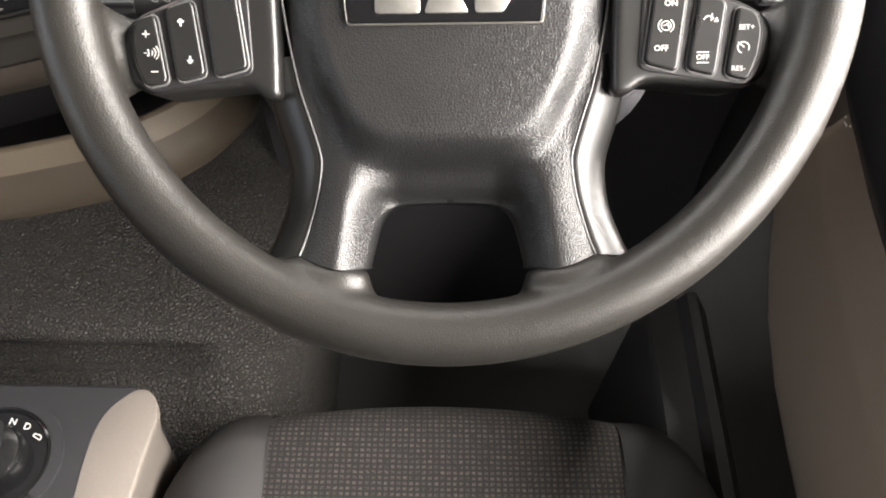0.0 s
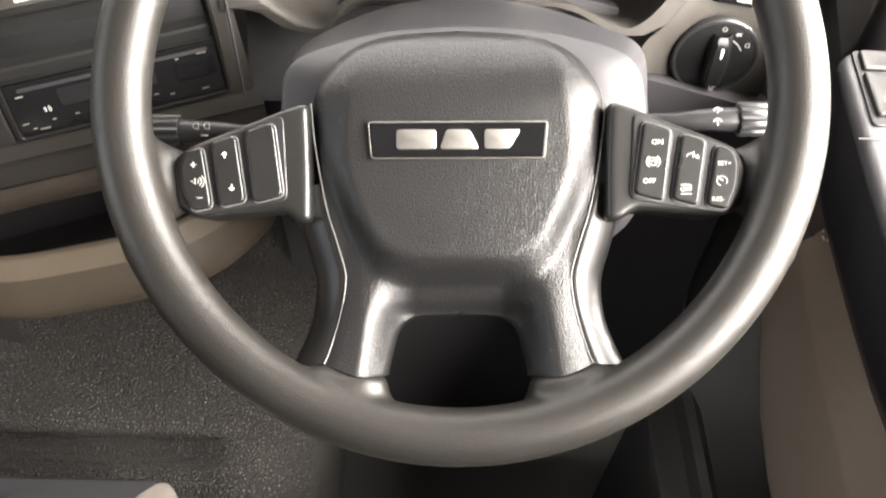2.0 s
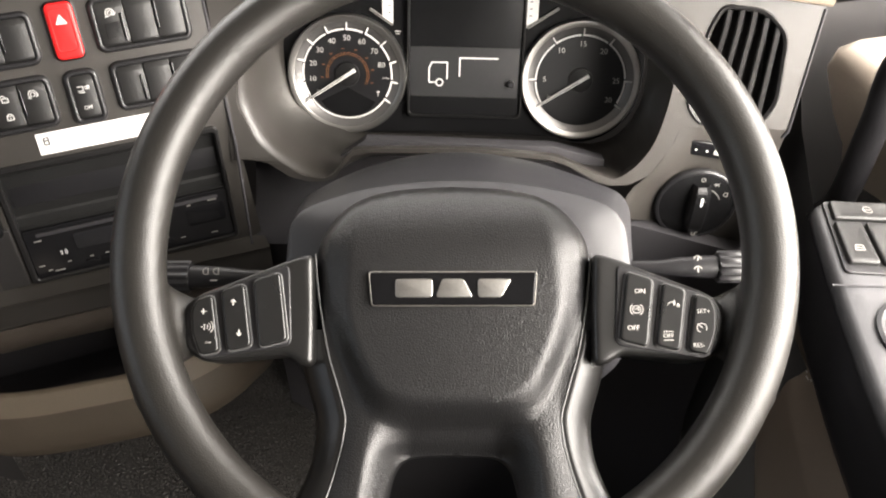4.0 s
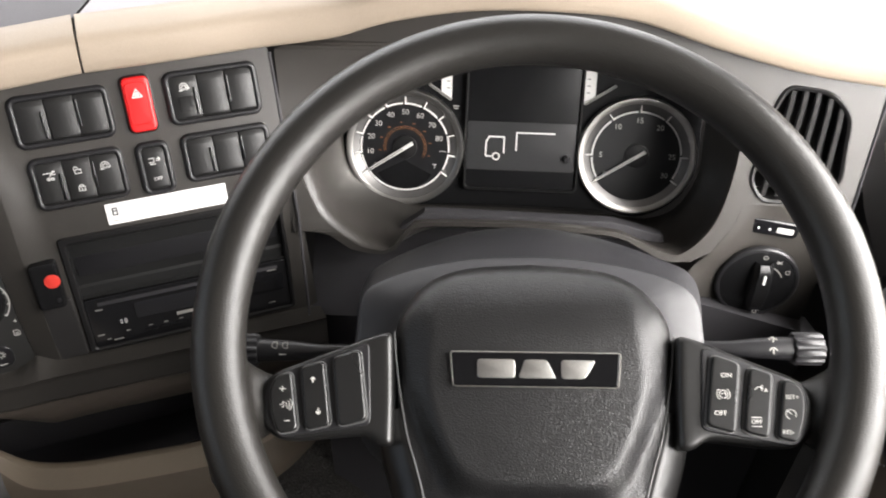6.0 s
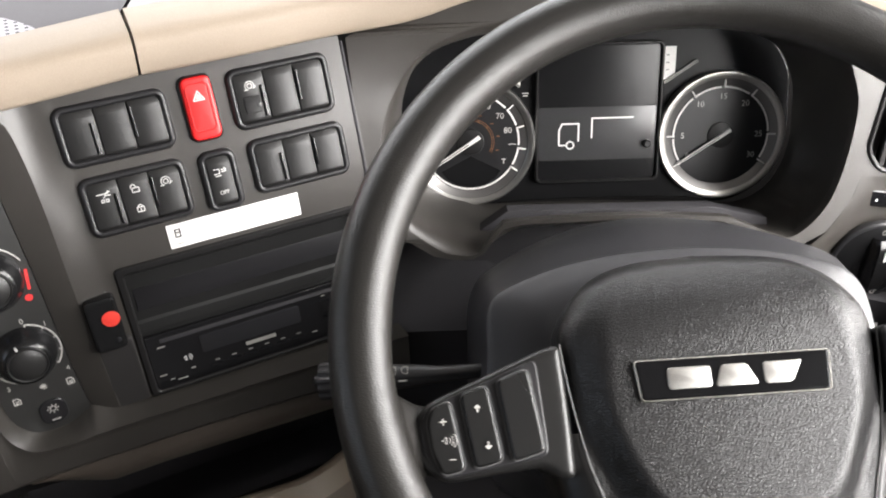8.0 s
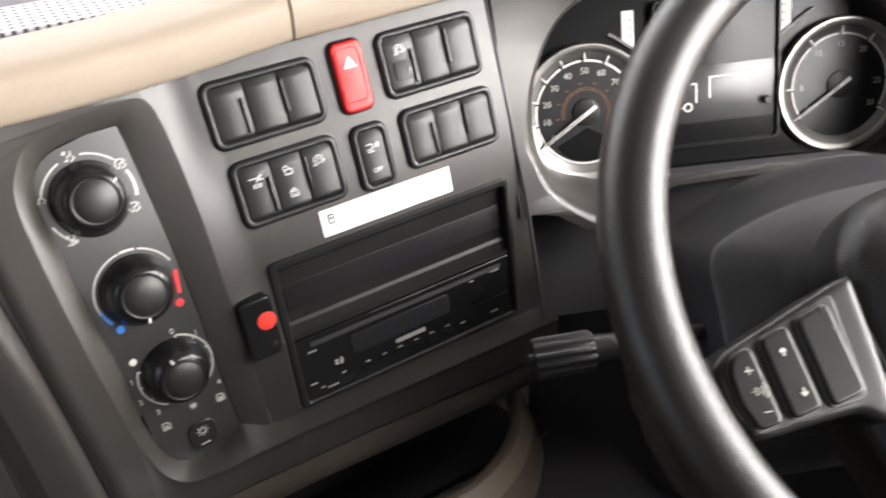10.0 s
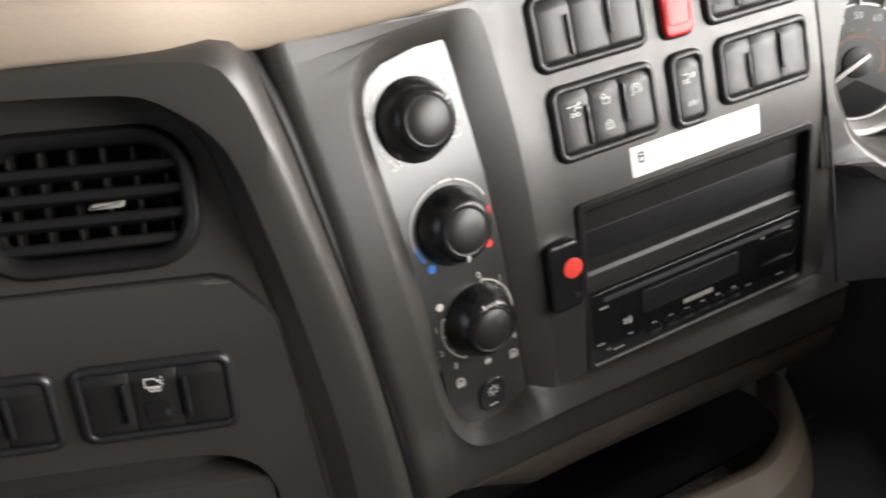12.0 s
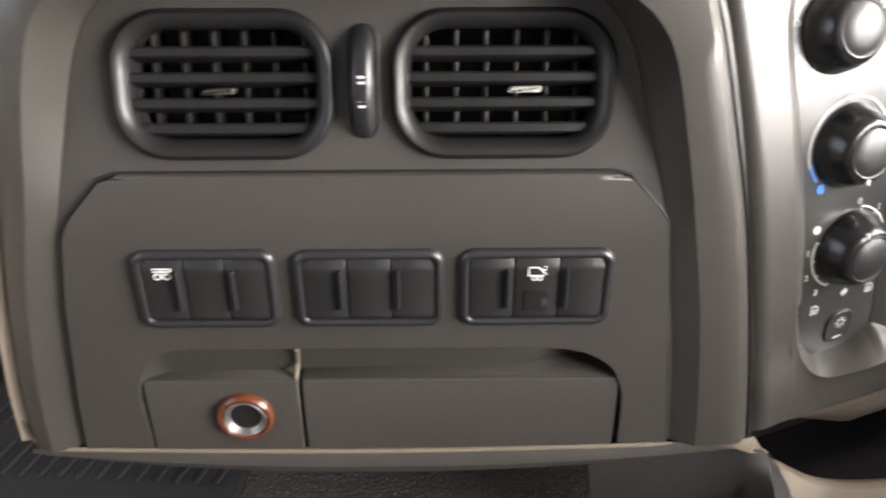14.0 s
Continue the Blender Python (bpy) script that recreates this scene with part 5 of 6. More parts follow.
def switch_block(at, w, h, n, label, signs=(), even_bars=False):
    t = thing("switch_block", at, label, "switch block", "rocker switch blocks on the dashboard")
    bm = bmesh.new()
    o = rrect(-w / 2, -h / 2, w / 2, h / 2, 7.5, 6)
    rows_mesh(bm, [[(x, y, z) for x, y in inset(o, d)] for d, z in ((-0.6, -4), (-0.6, 0.8), (-0.2, 1.8), (0.7, 2.8), (1.9, 3.4), (3.0, 3.3), (3.9, 2.6), (4.4, 1.4), (4.6, -3))], True)
    part("bezel", bm, BLACK, t)
    bm = bmesh.new()
    slab(bm, inset(o, 4.0), -6, -3, 0.1)
    part("well", bm, DUCT, t)
    x0, pitch = -w / 2 + 4.2, (w - 8.4) / n
    caps = []
    for k in range(n):
        bm = bmesh.new()
        rocker(bm, x0 + pitch * k + 0.22, -h / 2 + 4.0, x0 + pitch * (k + 1) - 0.22, h / 2 - 3.6, 2.3)
        caps.append(part("rocker", bm, ROCKER, t))
        if n > 1 and k < 2:
            bm = bmesh.new()
            xr = x0 + pitch * (k + 1) - (3.2 if k == 0 else -3.6 if even_bars else -1.6)
            yb = -h * 0.24 if even_bars else -h * 0.34 if k == 0 else -h * 0.2
            box(bm, xr - 0.9, yb, 1, xr + 0.9, yb + h * 0.52, 5.4 if even_bars else 4.4, 0.6, 0.7)
            part("ridge_bar", bm, BLACK if even_bars else GLOSS, t)
    for kind, k, dy in signs:
        sx = x0 + pitch * (k + 0.5)
        sign(kind, t, sx, dy, 2.75)
    return t


def sign(kind, t, x, y, z, mat=None, s=1.0):
    m = mat or WHITE
    if kind == "lock":
        glyph("padlock_sign", [[(-2.4, -2.6), (2.4, -2.6), (2.4, 0.8), (-2.4, 0.8), (-2.4, -2.6)], arc_line(0, 0.8, 1.7, 0, 180, 8), [(0, -0.4), (0, -1.6)]], 0.62, m, t, x, y, z)
    elif kind == "unlock":
        glyph("padlock_sign", [[(-2.4, -2.6), (2.4, -2.6), (2.4, 0.6), (-2.4, 0.6), (-2.4, -2.6)], arc_line(-1.4, 1.4, 1.7, 0, 200, 8)], 0.56, m, t, x, y, z)
    elif kind == "beam":
        glyph("lamp_sign", [[(-5, 2.4), (3, 2.4)], [(3.4, 4.2), (0.8, 1.2), (-0.6, -0.6)], [(1.4, 1), (4.4, 0.8)], [(-2.6, -3.6), (-0.8, -3.6), (-0.8, -1.8), (-2.6, -1.8), (-2.6, -3.6)], [(0.6, -3.6), (2.4, -3.6), (2.4, -1.8), (0.6, -1.8), (0.6, -3.6)], [(2.2, 3), (4.4, 3.4)]], 0.56, m, t, x, y, z)
    elif kind == "coil":
        glyph("engine_sign", [arc_line(0, 0, 3.4, -30, 240, 12), arc_line(0, 0, 1.8, 0, 360, 10), [(-4.4, -2.6), (-1.6, -2.6)], [(2.2, -2.4), (4.4, -0.6)]], 0.56, m, t, x, y, z)
    elif kind == "lift":
        glyph("lorry_sign", [[(-4.6, 2.4), (-0.4, 2.4), (-0.4, -1.2), (-4.6, -1.2)], [(1, 1.6), (4.6, 1.6)], [(1, 0), (4.6, 0)], [(3.2, 3), (4.8, 1.6), (3.2, 0.2)], [(-4, -2.8), (0.4, -2.8)]], 0.56, m, t, x, y, z)
    elif kind == "tipper":
        glyph("tipper_sign", [[(-4.4, 2.8), (-4.4, -1.4), (3.4, -1.4)], [(-4.2, 3.6), (0.6, 3.6), (4.6, -0.6)], [(1.6, 2.2), (4.4, 2.2)], arc_line(-1.4, -3, 1.2, 0, 360, 10), arc_line(1.6, -3, 1.2, 0, 360, 10), [(3.6, 4), (4.6, 4)]], 0.6, m, t, x, y, z)
    elif kind == "axle":
        glyph("axle_sign", [arc_line(-2.6, -1.6, 1.7, 0, 360, 10), arc_line(2.4, -1.6, 1.7, 0, 360, 10), [(-4.6, 1.4), (4.6, 1.4), (4.6, 3), (-4.6, 3)], [(0, 3), (0, -2.6)]], 0.65, m, t, x, y, z)
    elif kind == "off":
        lettering("OFF", 4.2, m, t, x, y, z + 0.1)
    elif kind == "bar":
        glyph("off_bar", [[(-3, 0), (3, 0)]], 1.5, m, t, x, y, z)
    elif kind == "window":
        bm = bmesh.new()
        slab(bm, rrect(-6.4, -6.4, 6.4, 6.4, 1.2, 3), -0.5, 0.35, 0.2)
        part("dark_window", bm, BEZEL, t, at=shift(x, y, z))
        bm = bmesh.new()
        slab(bm, rrect(2.5, -2.6, 6, 1.4, 0.4, 2), 0.3, 0.7, 0.1)
        part("lens", bm, LCD, t, at=shift(x, y, z))


def centre_block(x0, y0, x1, y1, n, label, signs=()):
    return switch_block(on_centre((x0 + x1) / 2, (y0 + y1) / 2, 0.5), x1 - x0, y1 - y0, n, label, signs)


centre_block(-101, 43, -24, 86, 3, "black block of three blank rocker switches on the console")
centre_block(21, 43, 99, 88, 3, "black switch block with an engine sign and dark window", [("coil", 0, 9), ("window", 0, -5)])
centre_block(-98, -10, -24, 34, 3, "black switch block with lamp and padlock signs", [("beam", 0, 7), ("unlock", 1, 8), ("lock", 1, -7), ("coil", 2, 8)])
centre_block(-13, -13, 14, 33, 1, "single black rocker switch with a lorry sign", [("lift", 0, 7), ("off", 0, -9)])
centre_block(25, -8, 101, 34, 3, "black block of three blank rocker switches above the radio")
hazard = thing("hazard_switch", on_centre(-1.5, 66, 0.5), "bright red hazard warning switch with a white triangle", "switch")
bm = bmesh.new()
o = rrect(-12, -24, 12, 24, 6, 6)
rows_mesh(bm, [[(x, y, -4) for x, y in inset(o, -0.6)], [(x, y, 1.0) for x, y in inset(o, -0.6)], [(x, y, 2.0) for x, y in inset(o, 0.6)], [(x, y, -2) for x, y in inset(o, 1.0)]], True)
part("bezel", bm, BLACK, hazard)
bm = bmesh.new()
slab(bm, inset(o, 0.9), -3, 4.6, 2.0, dome=0.5, steps=4)
part("red_cap", bm, RED, hazard, "red translucent cap")
bm = bmesh.new()
ring(bm, rrect(-8.6, -17, 8.6, 19, 4, 5), rrect(-7.6, -16, 7.6, 18, 3.4, 5), 4.4, 5.3, 0.3)
part("cap_line", bm, RED, hazard)
glyph("warning_triangle", [[(-4, -2.8), (4, -2.8), (0, 4), (-4, -2.8)], [(-1.6, -1.4), (1.6, -1.4), (0, 1.3), (-1.6, -1.4)]], 0.8, WHITE, hazard, 0, 9, 5.1)

# white paper label under the switches
label_ = thing("paper_label", on_centre(3.5, -23.5, 0.3), "white paper label with small print stuck above the radio", "label")
bm = bmesh.new()
rows_mesh(bm, [[(-51.5 + 103 * i / 12, y, 0.25 + 0.25 * math.sin(i * 1.3)) for i in range(13)] for y in (-9.5, -3, 3, 9.5)], False)
part("paper", bm, PAPER, label_)
glyph("print_mark", [[(-1.8, -3), (1.8, -3), (1.8, 3), (-1.8, 3), (-1.8, -3)], [(-1, 0.6), (1, 0.6)]], 1.0, FASCIA_DARK, label_, -44, 2, 0.6)
glyph("print_bars", [[(-4, 0), (4, 0)]], 0.7, PALE, label_, -43, -6.4, 0.6)

# ---- radio and the bin above it ----
RADIO_AT = CENTRE_AT @ shift(4.5, -96.5, -15.5) @ pose(0, 0, 0, 12.0, 0, 0)
radio = thing("radio", RADIO_AT, "black car radio under a lidded storage slot", "radio")
bm = bmesh.new()
ring(bm, rrect(-97, -61, 97, 61, 5, 5), rrect(-91, -57, 93, 55, 3, 5), -8, 2.6, 1.2)
part("surround", bm, BEZEL, radio)
bm = bmesh.new()
rows = []
for i in range(2):
    x = -91.5 + 185 * i
    rows.append([(x, 56, -2), (x, 52, -2.5), (x, 50.5, -4.5), (x, 30, -5), (x, 9, -5.5), (x, 6.5, -4), (x, 2, -3.4), (x, -1, -3.0), (x, -2.0, -0.6), (x, -3.2, -0.4), (x, -4.2, -3)])
rows_mesh(bm, rows, False)
flap = part("bin_flap", bm, material("satin_black_lid", (0.012, 0.012, 0.012), 0.42, vary=0.25, spec=0.3), radio, "dark glossy flap of the storage slot", sharp=20)
bm = bmesh.new()
box(bm, -90, -3.6, -2, 92, -2.4, 0.2, 0.3, 0.4)
part("flap_lip", bm, BEZEL, flap)
for y, z in ((28.0, -5.0),):
    bm = bmesh.new()
    box(bm, -88, y - 10, z - 2, 90, y + 10, z + 0.5, 0.3, 0.5)
    part("flap_panel", bm, BLACK, flap)
bm = bmesh.new()
slab(bm, rrect(-91, -57, 93, -5, 2, 3), -8, 0.6, 0.8)
face = part("radio_face", bm, GLOSS, radio, "gloss black front with tiny white marks")
bm = bmesh.new()
box(bm, -80, -13, 0.4, 84, -9.5, 1.2, 0.2, 1)
part("disc_slot", bm, DEEP, face)
bm = bmesh.new()
slab(bm, rrect(-50, -34, 34, -17, 2, 3), 0.4, 1.2, 0.2)
part("radio_screen", bm, material("dark_radio_glass", (0.018, 0.018, 0.02), 0.25), face)
bm = bmesh.new()
stroke(bm, [(-14, -38.6), (10, -38.6)], 3.4, 0.6, 1.0)
part("name_bar", bm, PALE, face, "pale bar of the maker's name")
for i in range(6):
    bm = bmesh.new()
    box(bm, -46 + 14 * i, -53, 0.3, -34.5 + 14 * i, -47, 1.2, 0.3, 1.2)
    part("preset_button", bm, GLOSS, face)
    glyph("button_mark", [[(-1.6, 0), (1.6, 0)]], 1.0, PALE, face, -40 + 14 * i, -44.6, 0.7)
for x, y, w in ((-80, -17, 6), (-84, -44, 5), (-78, -50, 3), (-70, -52, 8), (-60, -45, 3), (56, -15, 3), (78, -14, 8), (62, -24, 2.4), (70, -28, 2.4), (62, -32, 2.4), (54, -28, 2.4), (74, -50, 6), (84, -24, 3), (44, -48, 4)):
    glyph("button_mark", [[(-w / 2, 0), (w / 2, 0)]], 1.1, PALE, face, x, y, 0.7)
glyph("speaker_sign", [[(-3, -1), (-1.4, -2), (-1.4, 2), (-3, 1)], arc_line(-1, 0, 2.4, -45, 45, 5), arc_line(-1, 0, 4, -45, 45, 5)], 0.7, WHITE, face, -62, -34, 0.7)
bm = bmesh.new()
box(bm, 52, -38, 0.3, 88, -18, 0.9, 0.2, 3)
part("menu_key", bm, GLOSS, face)

# block with the red sticker
stop = thing("sticker_block", on_centre(-108.5, -75, 0), "black block with a round red sticker beside the radio", "block")
bm = bmesh.new()
box(bm, -11.5, -22.5, -6, 11.5, 22.5, 9, 2.2, 4)
part("block_body", bm, KNOB, stop)
bm = bmesh.new()
slab(bm, circle(5, 5, 6.6, 32), 8.8, 9.5, 0.2)
part("red_sticker", bm, REDDOT, stop, "flat round red sticker")
bm = bmesh.new()
slab(bm, circle(6, -14, 2.0, 16), 8.8, 9.6, 0.3)
part("screw_cap", bm, BLACK, stop)

bm = bmesh.new()
box(bm, -13.5, -31, -6, 12.5, 32, 3.2, 1.2, 3)
stub = part("blanking_panel", bm, FASCIA_DARK, stop, "plain dark panel under the block")
stub.matrix_basis = on_centre(-108.5, -75, 0).inverted() @ on_centre(-106, -124, 0)

# ---- heater controls ----
def heater(x, y, z=0):
    """A place on the heater plate, square to its two curves."""
    e = 0.5
    du = (lift_plate(x + e, y) - lift_plate(x - e, y)) / (2 * e)
    dv = (lift_plate(x, y + e) - lift_plate(x, y - e)) / (2 * e)
    return CENTRE_AT @ frame_at((x * MM, y * MM, lift_plate(x, y) * MM), (1, 0, du), (0, 1, dv)) @ shift(0, 0, z)


def heater_knob(x, y, pointer, label):
    t = thing("heater_control", heater(x, y), label, "rotary control", "rotary heater controls on the console")
    bm = bmesh.new()
    revolve(bm, [(22.8, -2), (22.8, 1.2), (22.2, 2.6), (20.8, 6.5), (18.8, 11.0), (17.2, 14.0), (15.8, 15.6), (14.4, 16.0), (13.9, 15.0)], 64)
    part("knob_body", bm, KNOB, t, "round black flared grip")
    bm = bmesh.new()
    revolve(bm, [(14.0, 14.4), (14.0, 16.3), (13.6, 16.7), (12.9, 16.5), (12.5, 15.9)], 56)
    part("cap_ring", bm, ROCKER, t, "worn ring round the cap")
    bm = bmesh.new()
    revolve(bm, [(12.6, 15.2), (12.3, 16.4), (10.5, 17.4), (7.4, 18.3), (3.6, 18.8), (0.02, 18.9)], 56)
    part("knob_cap", bm, ROCKER, t, "domed satin cap")
    bm = bmesh.new()
    box(bm, 14.2, -0.8, 15.2, 17.4, 0.8, 16.4, 0.2, 0.4)
    part("pointer", bm, PRINT, t, at=pose(0, 0, 0, 0, 0, pointer))
    return t


heater_knob(-180, 40, 32, "round black air-direction knob on the heater plate")
heater_knob(-172.5, -22, -98, "round black temperature knob with red and blue marks")
heater_knob(-167, -83, 105, "round black blower knob with numbered steps")


def plate_print(name, lines, w, mat, x, y, turn=0.0, discs=()):
    g = glyph(name, lines, w, mat, heater_print, 0, 0, 0, discs=discs)
    g.matrix_basis = heater_print.matrix_world.inverted() @ heater(x, y, 0.15)
    return g


def plate_arc(name, x, y, r, a0, a1, w, mat):
    bm = bmesh.new()
    band(bm, 0, 0, r - w / 2, r + w / 2, a0, a1, 0, 0.15, 20)
    g = part(name, bm, mat, heater_print)
    g.matrix_basis = heater_print.matrix_world.inverted() @ heater(x, y, 0.15)


heater_print = thing("heater_print", CENTRE_AT, "white, red and blue signs printed on the heater plate", "printed signs")
bpy.context.view_layer.update()
for a0, a1, w in ((112, 156, 0.9), (42, 84, 0.9), (-14, 22, 1.6), (200, 236, 0.9)):
    plate_arc("position_arc", -180, 40, 26.5, a0, a1, w * 1.15, PRINT)
for x, y, k in ((-206, 48, 0), (-183.5, 66.5, 1), (-157.5, 54, 2), (-158, 27, 3), (-197.5, 20, 4)):
    plate_print("air_sign", [[(-2.8, -2), (-1, -2), (-0.4, 0.4), (1.4, 0.8), (1.8, 3)], [(1.6 - k * 0.6, -2.6), (3, -1.2), (2.2, 0)]] + ([arc_line(0, 0, 3.2, 20, 200, 8)] if k in (2, 3) else [[(-3, 2.6), (-1.4, 1.6)]]), 0.7, PRINT, x, y, discs=[(-1.6, 3.0, 0.8)])
plate_arc("warmth_arc", -172.5, -22, 26, 100, 196, 1.0, PRINT)
plate_arc("warmth_arc", -172.5, -22, 26, 78, 98, 1.4, PRINT)
plate_arc("warmth_arc", -172.5, -22, 26, 24, 74, 1.0, PRINT)
plate_print("warm_bar", [[(0, 7), (-1.6, -7.5)]], 2.2, REDPRINT, -147.8, -26)
plate_arc("cold_arc", -172.5, -22, 25.4, 190, 216, 1.9, BLUE)
plate_print("warm_dot", [], 1, REDPRINT, -151.5, -40, discs=[(0, 0, 2.7)])
plate_print("cold_dot", [], 1, BLUE, -190, -42, discs=[(0, 0, 2.7)])
for steps in ((-38, -10, 18, 46, 76), (158, 186, 214, 242)):
    plate_arc("blower_arc", -167, -83, 24.6, steps[0], steps[-1], 1.0, PRINT)
    for a in steps:
        c, s = math.cos(radians(a)), math.sin(radians(a))
        plate_print("blower_tick", [[(22.8 * c, 22.8 * s), (24.6 * c, 24.6 * s)]], 1.0, PRINT, -167, -83)
plate_print("blower_dot", [], 1, PRINT, -190, -66, discs=[(0, 0, 2.4)])
for tx, x, y in (("0", -162, -56.5), ("1", -148, -63.5), ("2", -140, -75.5), ("3", -139, -91), ("4", -143.5, -105), ("1", -195, -79), ("2", -194, -95), ("3", -186, -107)):
    ob = lettering(tx, 5.6, PRINT, heater_print, 0, 0, 0, name="step_number")
    ob.matrix_basis = heater_print.matrix_world.inverted() @ heater(x, y, 0.35)
for x, y, k in ((-184, -120, 0), (-145, -117, 1), (-164, -114, 2)):
    if k < 2:
        plate_print("flow_sign", [[(-2.6, -2.6), (2.2, -2.6), (2.2, 1), (0.6, 2.8), (-2.6, 2.8), (-2.6, -2.6)], [(-1.4, 0), (1.2, 0)], [(-1.4, -1.4), (0.8, -1.4)]], 0.7, PRINT, x, y)
    else:
        plate_print("fan_sign", [[(-2.6, 0), (2.6, 0)], [(0, -2.6), (0, 2.6)], [(-1.8, -1.8), (1.8, 1.8)], [(-1.8, 1.8), (1.8, -1.8)]], 0.6, PRINT, x, y)
cool = thing("cooling_button", heater(-163.5, -138), "small black round-ended button with a white sun sign", "button")
bm = bmesh.new()
slab(bm, rrect(-10, -12, 10, 11, 8, 6), -2, 1.4, 0.9)
part("button_cap", bm, BLACK, cool)
glyph("sun_sign", [arc_line(0, 0, 2.2, 0, 360, 12)] + [[(3.0 * math.cos(a), 3.0 * math.sin(a)), (4.2 * math.cos(a), 4.2 * math.sin(a))] for a in [k * math.pi / 4 for k in range(8)]], 0.6, PRINT, cool, 0, 3, 1.5)
glyph("button_bar", [[(-3, 0), (3, 0)]], 0.9, PRINT, cool, 0, -8, 1.5)

# ---- passenger panel: vents, thumbwheel, switches, drawer ----
def vent(x0, y0, x1, y1, tab, tabmat, label):
    cx, cy = (x0 + x1) / 2, (y0 + y1) / 2
    w, h = (x1 - x0) / 2, (y1 - y0) / 2
    t = thing("air_vent", VENT_AT @ shift(cx, cy, 0), label, "air vent", "air vents in the passenger panel")
    o = rrect(-w, -h, w, h, 27, 8)
    bm = bmesh.new()
    profile = [(-0.5, -3), (0, 2.0), (0.9, 3.9), (2.4, 4.9), (4.4, 4.5), (6.8, 2.6), (8.6, 0.2), (9.3, -2), (9.6, -12)]
    rows_mesh(bm, [[(x, y, z) for x, y in inset(o, d)] for d, z in profile], True)
    part("bezel", bm, BEZEL, t, "black rounded bezel")
    bm = bmesh.new()
    rows_mesh(bm, [[(x, y, -10) for x, y in inset(o, 8.0)], [(x, y, -34) for x, y in inset(o, 8.5)], [(x * 0.3, y * 0.3, -34) for x, y in inset(o, 8.5)]], True, False, True)
    part("duct", bm, DUCT, t)
    for k in range(4):
        y = 15.6 - 12.1 * k
        off = max(0.0, abs(y) - (h - 9.3 - 17.7))
        ww = w - 9.3 - 17.7 + math.sqrt(max(0.0, 17.7 ** 2 - off ** 2)) + 0.8
        bm = bmesh.new()
        rows = []
        for i in range(9):
            x = -ww + 2 * ww * i / 8
            c = 1.6 * (1 - (x / ww) ** 2)
            rows.append([(x, y + 2.7, -2.4 + c), (x, y + 1.7, -1.2 + c), (x, y - 1.7, -1.0 + c), (x, y - 2.8, -2.2 + c), (x, y - 5.6, -15), (x, y - 3.0, -15)])
        rows_mesh(bm, rows, True, True, True)
        part("slat", bm, BEZEL, t)
    for k in range(6):
        x = -37.5 + 15 * k
        bm = bmesh.new()
        box(bm, x - 1.3, -h + 10, -32, x + 1.3, h - 10, -16.5, 0.9, 0.9)
        part("vane", bm, VENTBLACK, t)
    bm = bmesh.new()
    slab(bm, round_poly([(-8, -1.4), (7.5, -1.2), (8.5, 1.9), (-6, 1.4)], 1.0), -4, 3.4, 0.8)
    part("vent_tab", bm, tabmat, t, "small pale adjusting tab", at=shift(tab[0] - cx, tab[1] - cy, 0))
    return t


vent(-167, 28, -60, 99, (-116, 60.5), FASCIA, "rounded black air vent with horizontal slats")
vent(-33.5, 28, 75, 99, (30.5, 61), PALE, "rounded black air vent with a pale tab")
wheel_ = thing("vent_thumbwheel", VENT_AT @ shift(-46, 65, 0), "slim vertical black thumbwheel between the vents", "thumbwheel")
bm = bmesh.new()
ring(bm, rrect(-7.4, -27, 7.4, 27, 7, 6), rrect(-5.6, -25, 5.6, 25, 5.4, 6), -4, 1.6, 0.8)
part("bezel", bm, BLACK, wheel_)
bm = bmesh.new()
rows = []
for i in range(25):
    a = radians(-64 + 128 * i / 24)
    rows.append([(x, (29.5 - d) * math.sin(a), (29.5 - d) * math.cos(a) * 0.72 - 8.0) for x, d in ((-5.6, 9), (-5.4, 3.4), (-4.4, 1.0), (-2.8, 0.2), (0, 0), (1.8, 0.1), (2.6, 0.5), (4.2, 2.4), (5.4, 4.6), (5.6, 10))])
rows_mesh(bm, rows, False)
part("rounded_wheel", bm, BLACK, wheel_)
for y, z in ((1.5, 13.2), (-9.5, 12.1)):
    glyph("wheel_mark", [[(-2.0, 1.3), (1.0, 1.3)], [(-2.0, -1.3), (1.0, -1.3)]], 1.1, PRINT, wheel_, 0, y, z)


def left_block(x0, y0, x1, y1, label, signs=()):
    return switch_block(LEFT_AT @ shift((x0 + x1) / 2, (y0 + y1) / 2, 3.6), x1 - x0, y1 - y0, 3, label, signs, True)


left_block(-166.5, -9.5, -94.5, 37, "black switch block with a white axle sign", [("axle", 0, 11)])
left_block(-85, -9.5, -8.5, 36.5, "black block of three blank switches in the passenger panel")
left_block(0.5, -9.5, 79, 36.5, "black switch block with a white tipper sign", [("tipper", 1, 10), ("window", 1, -7)])


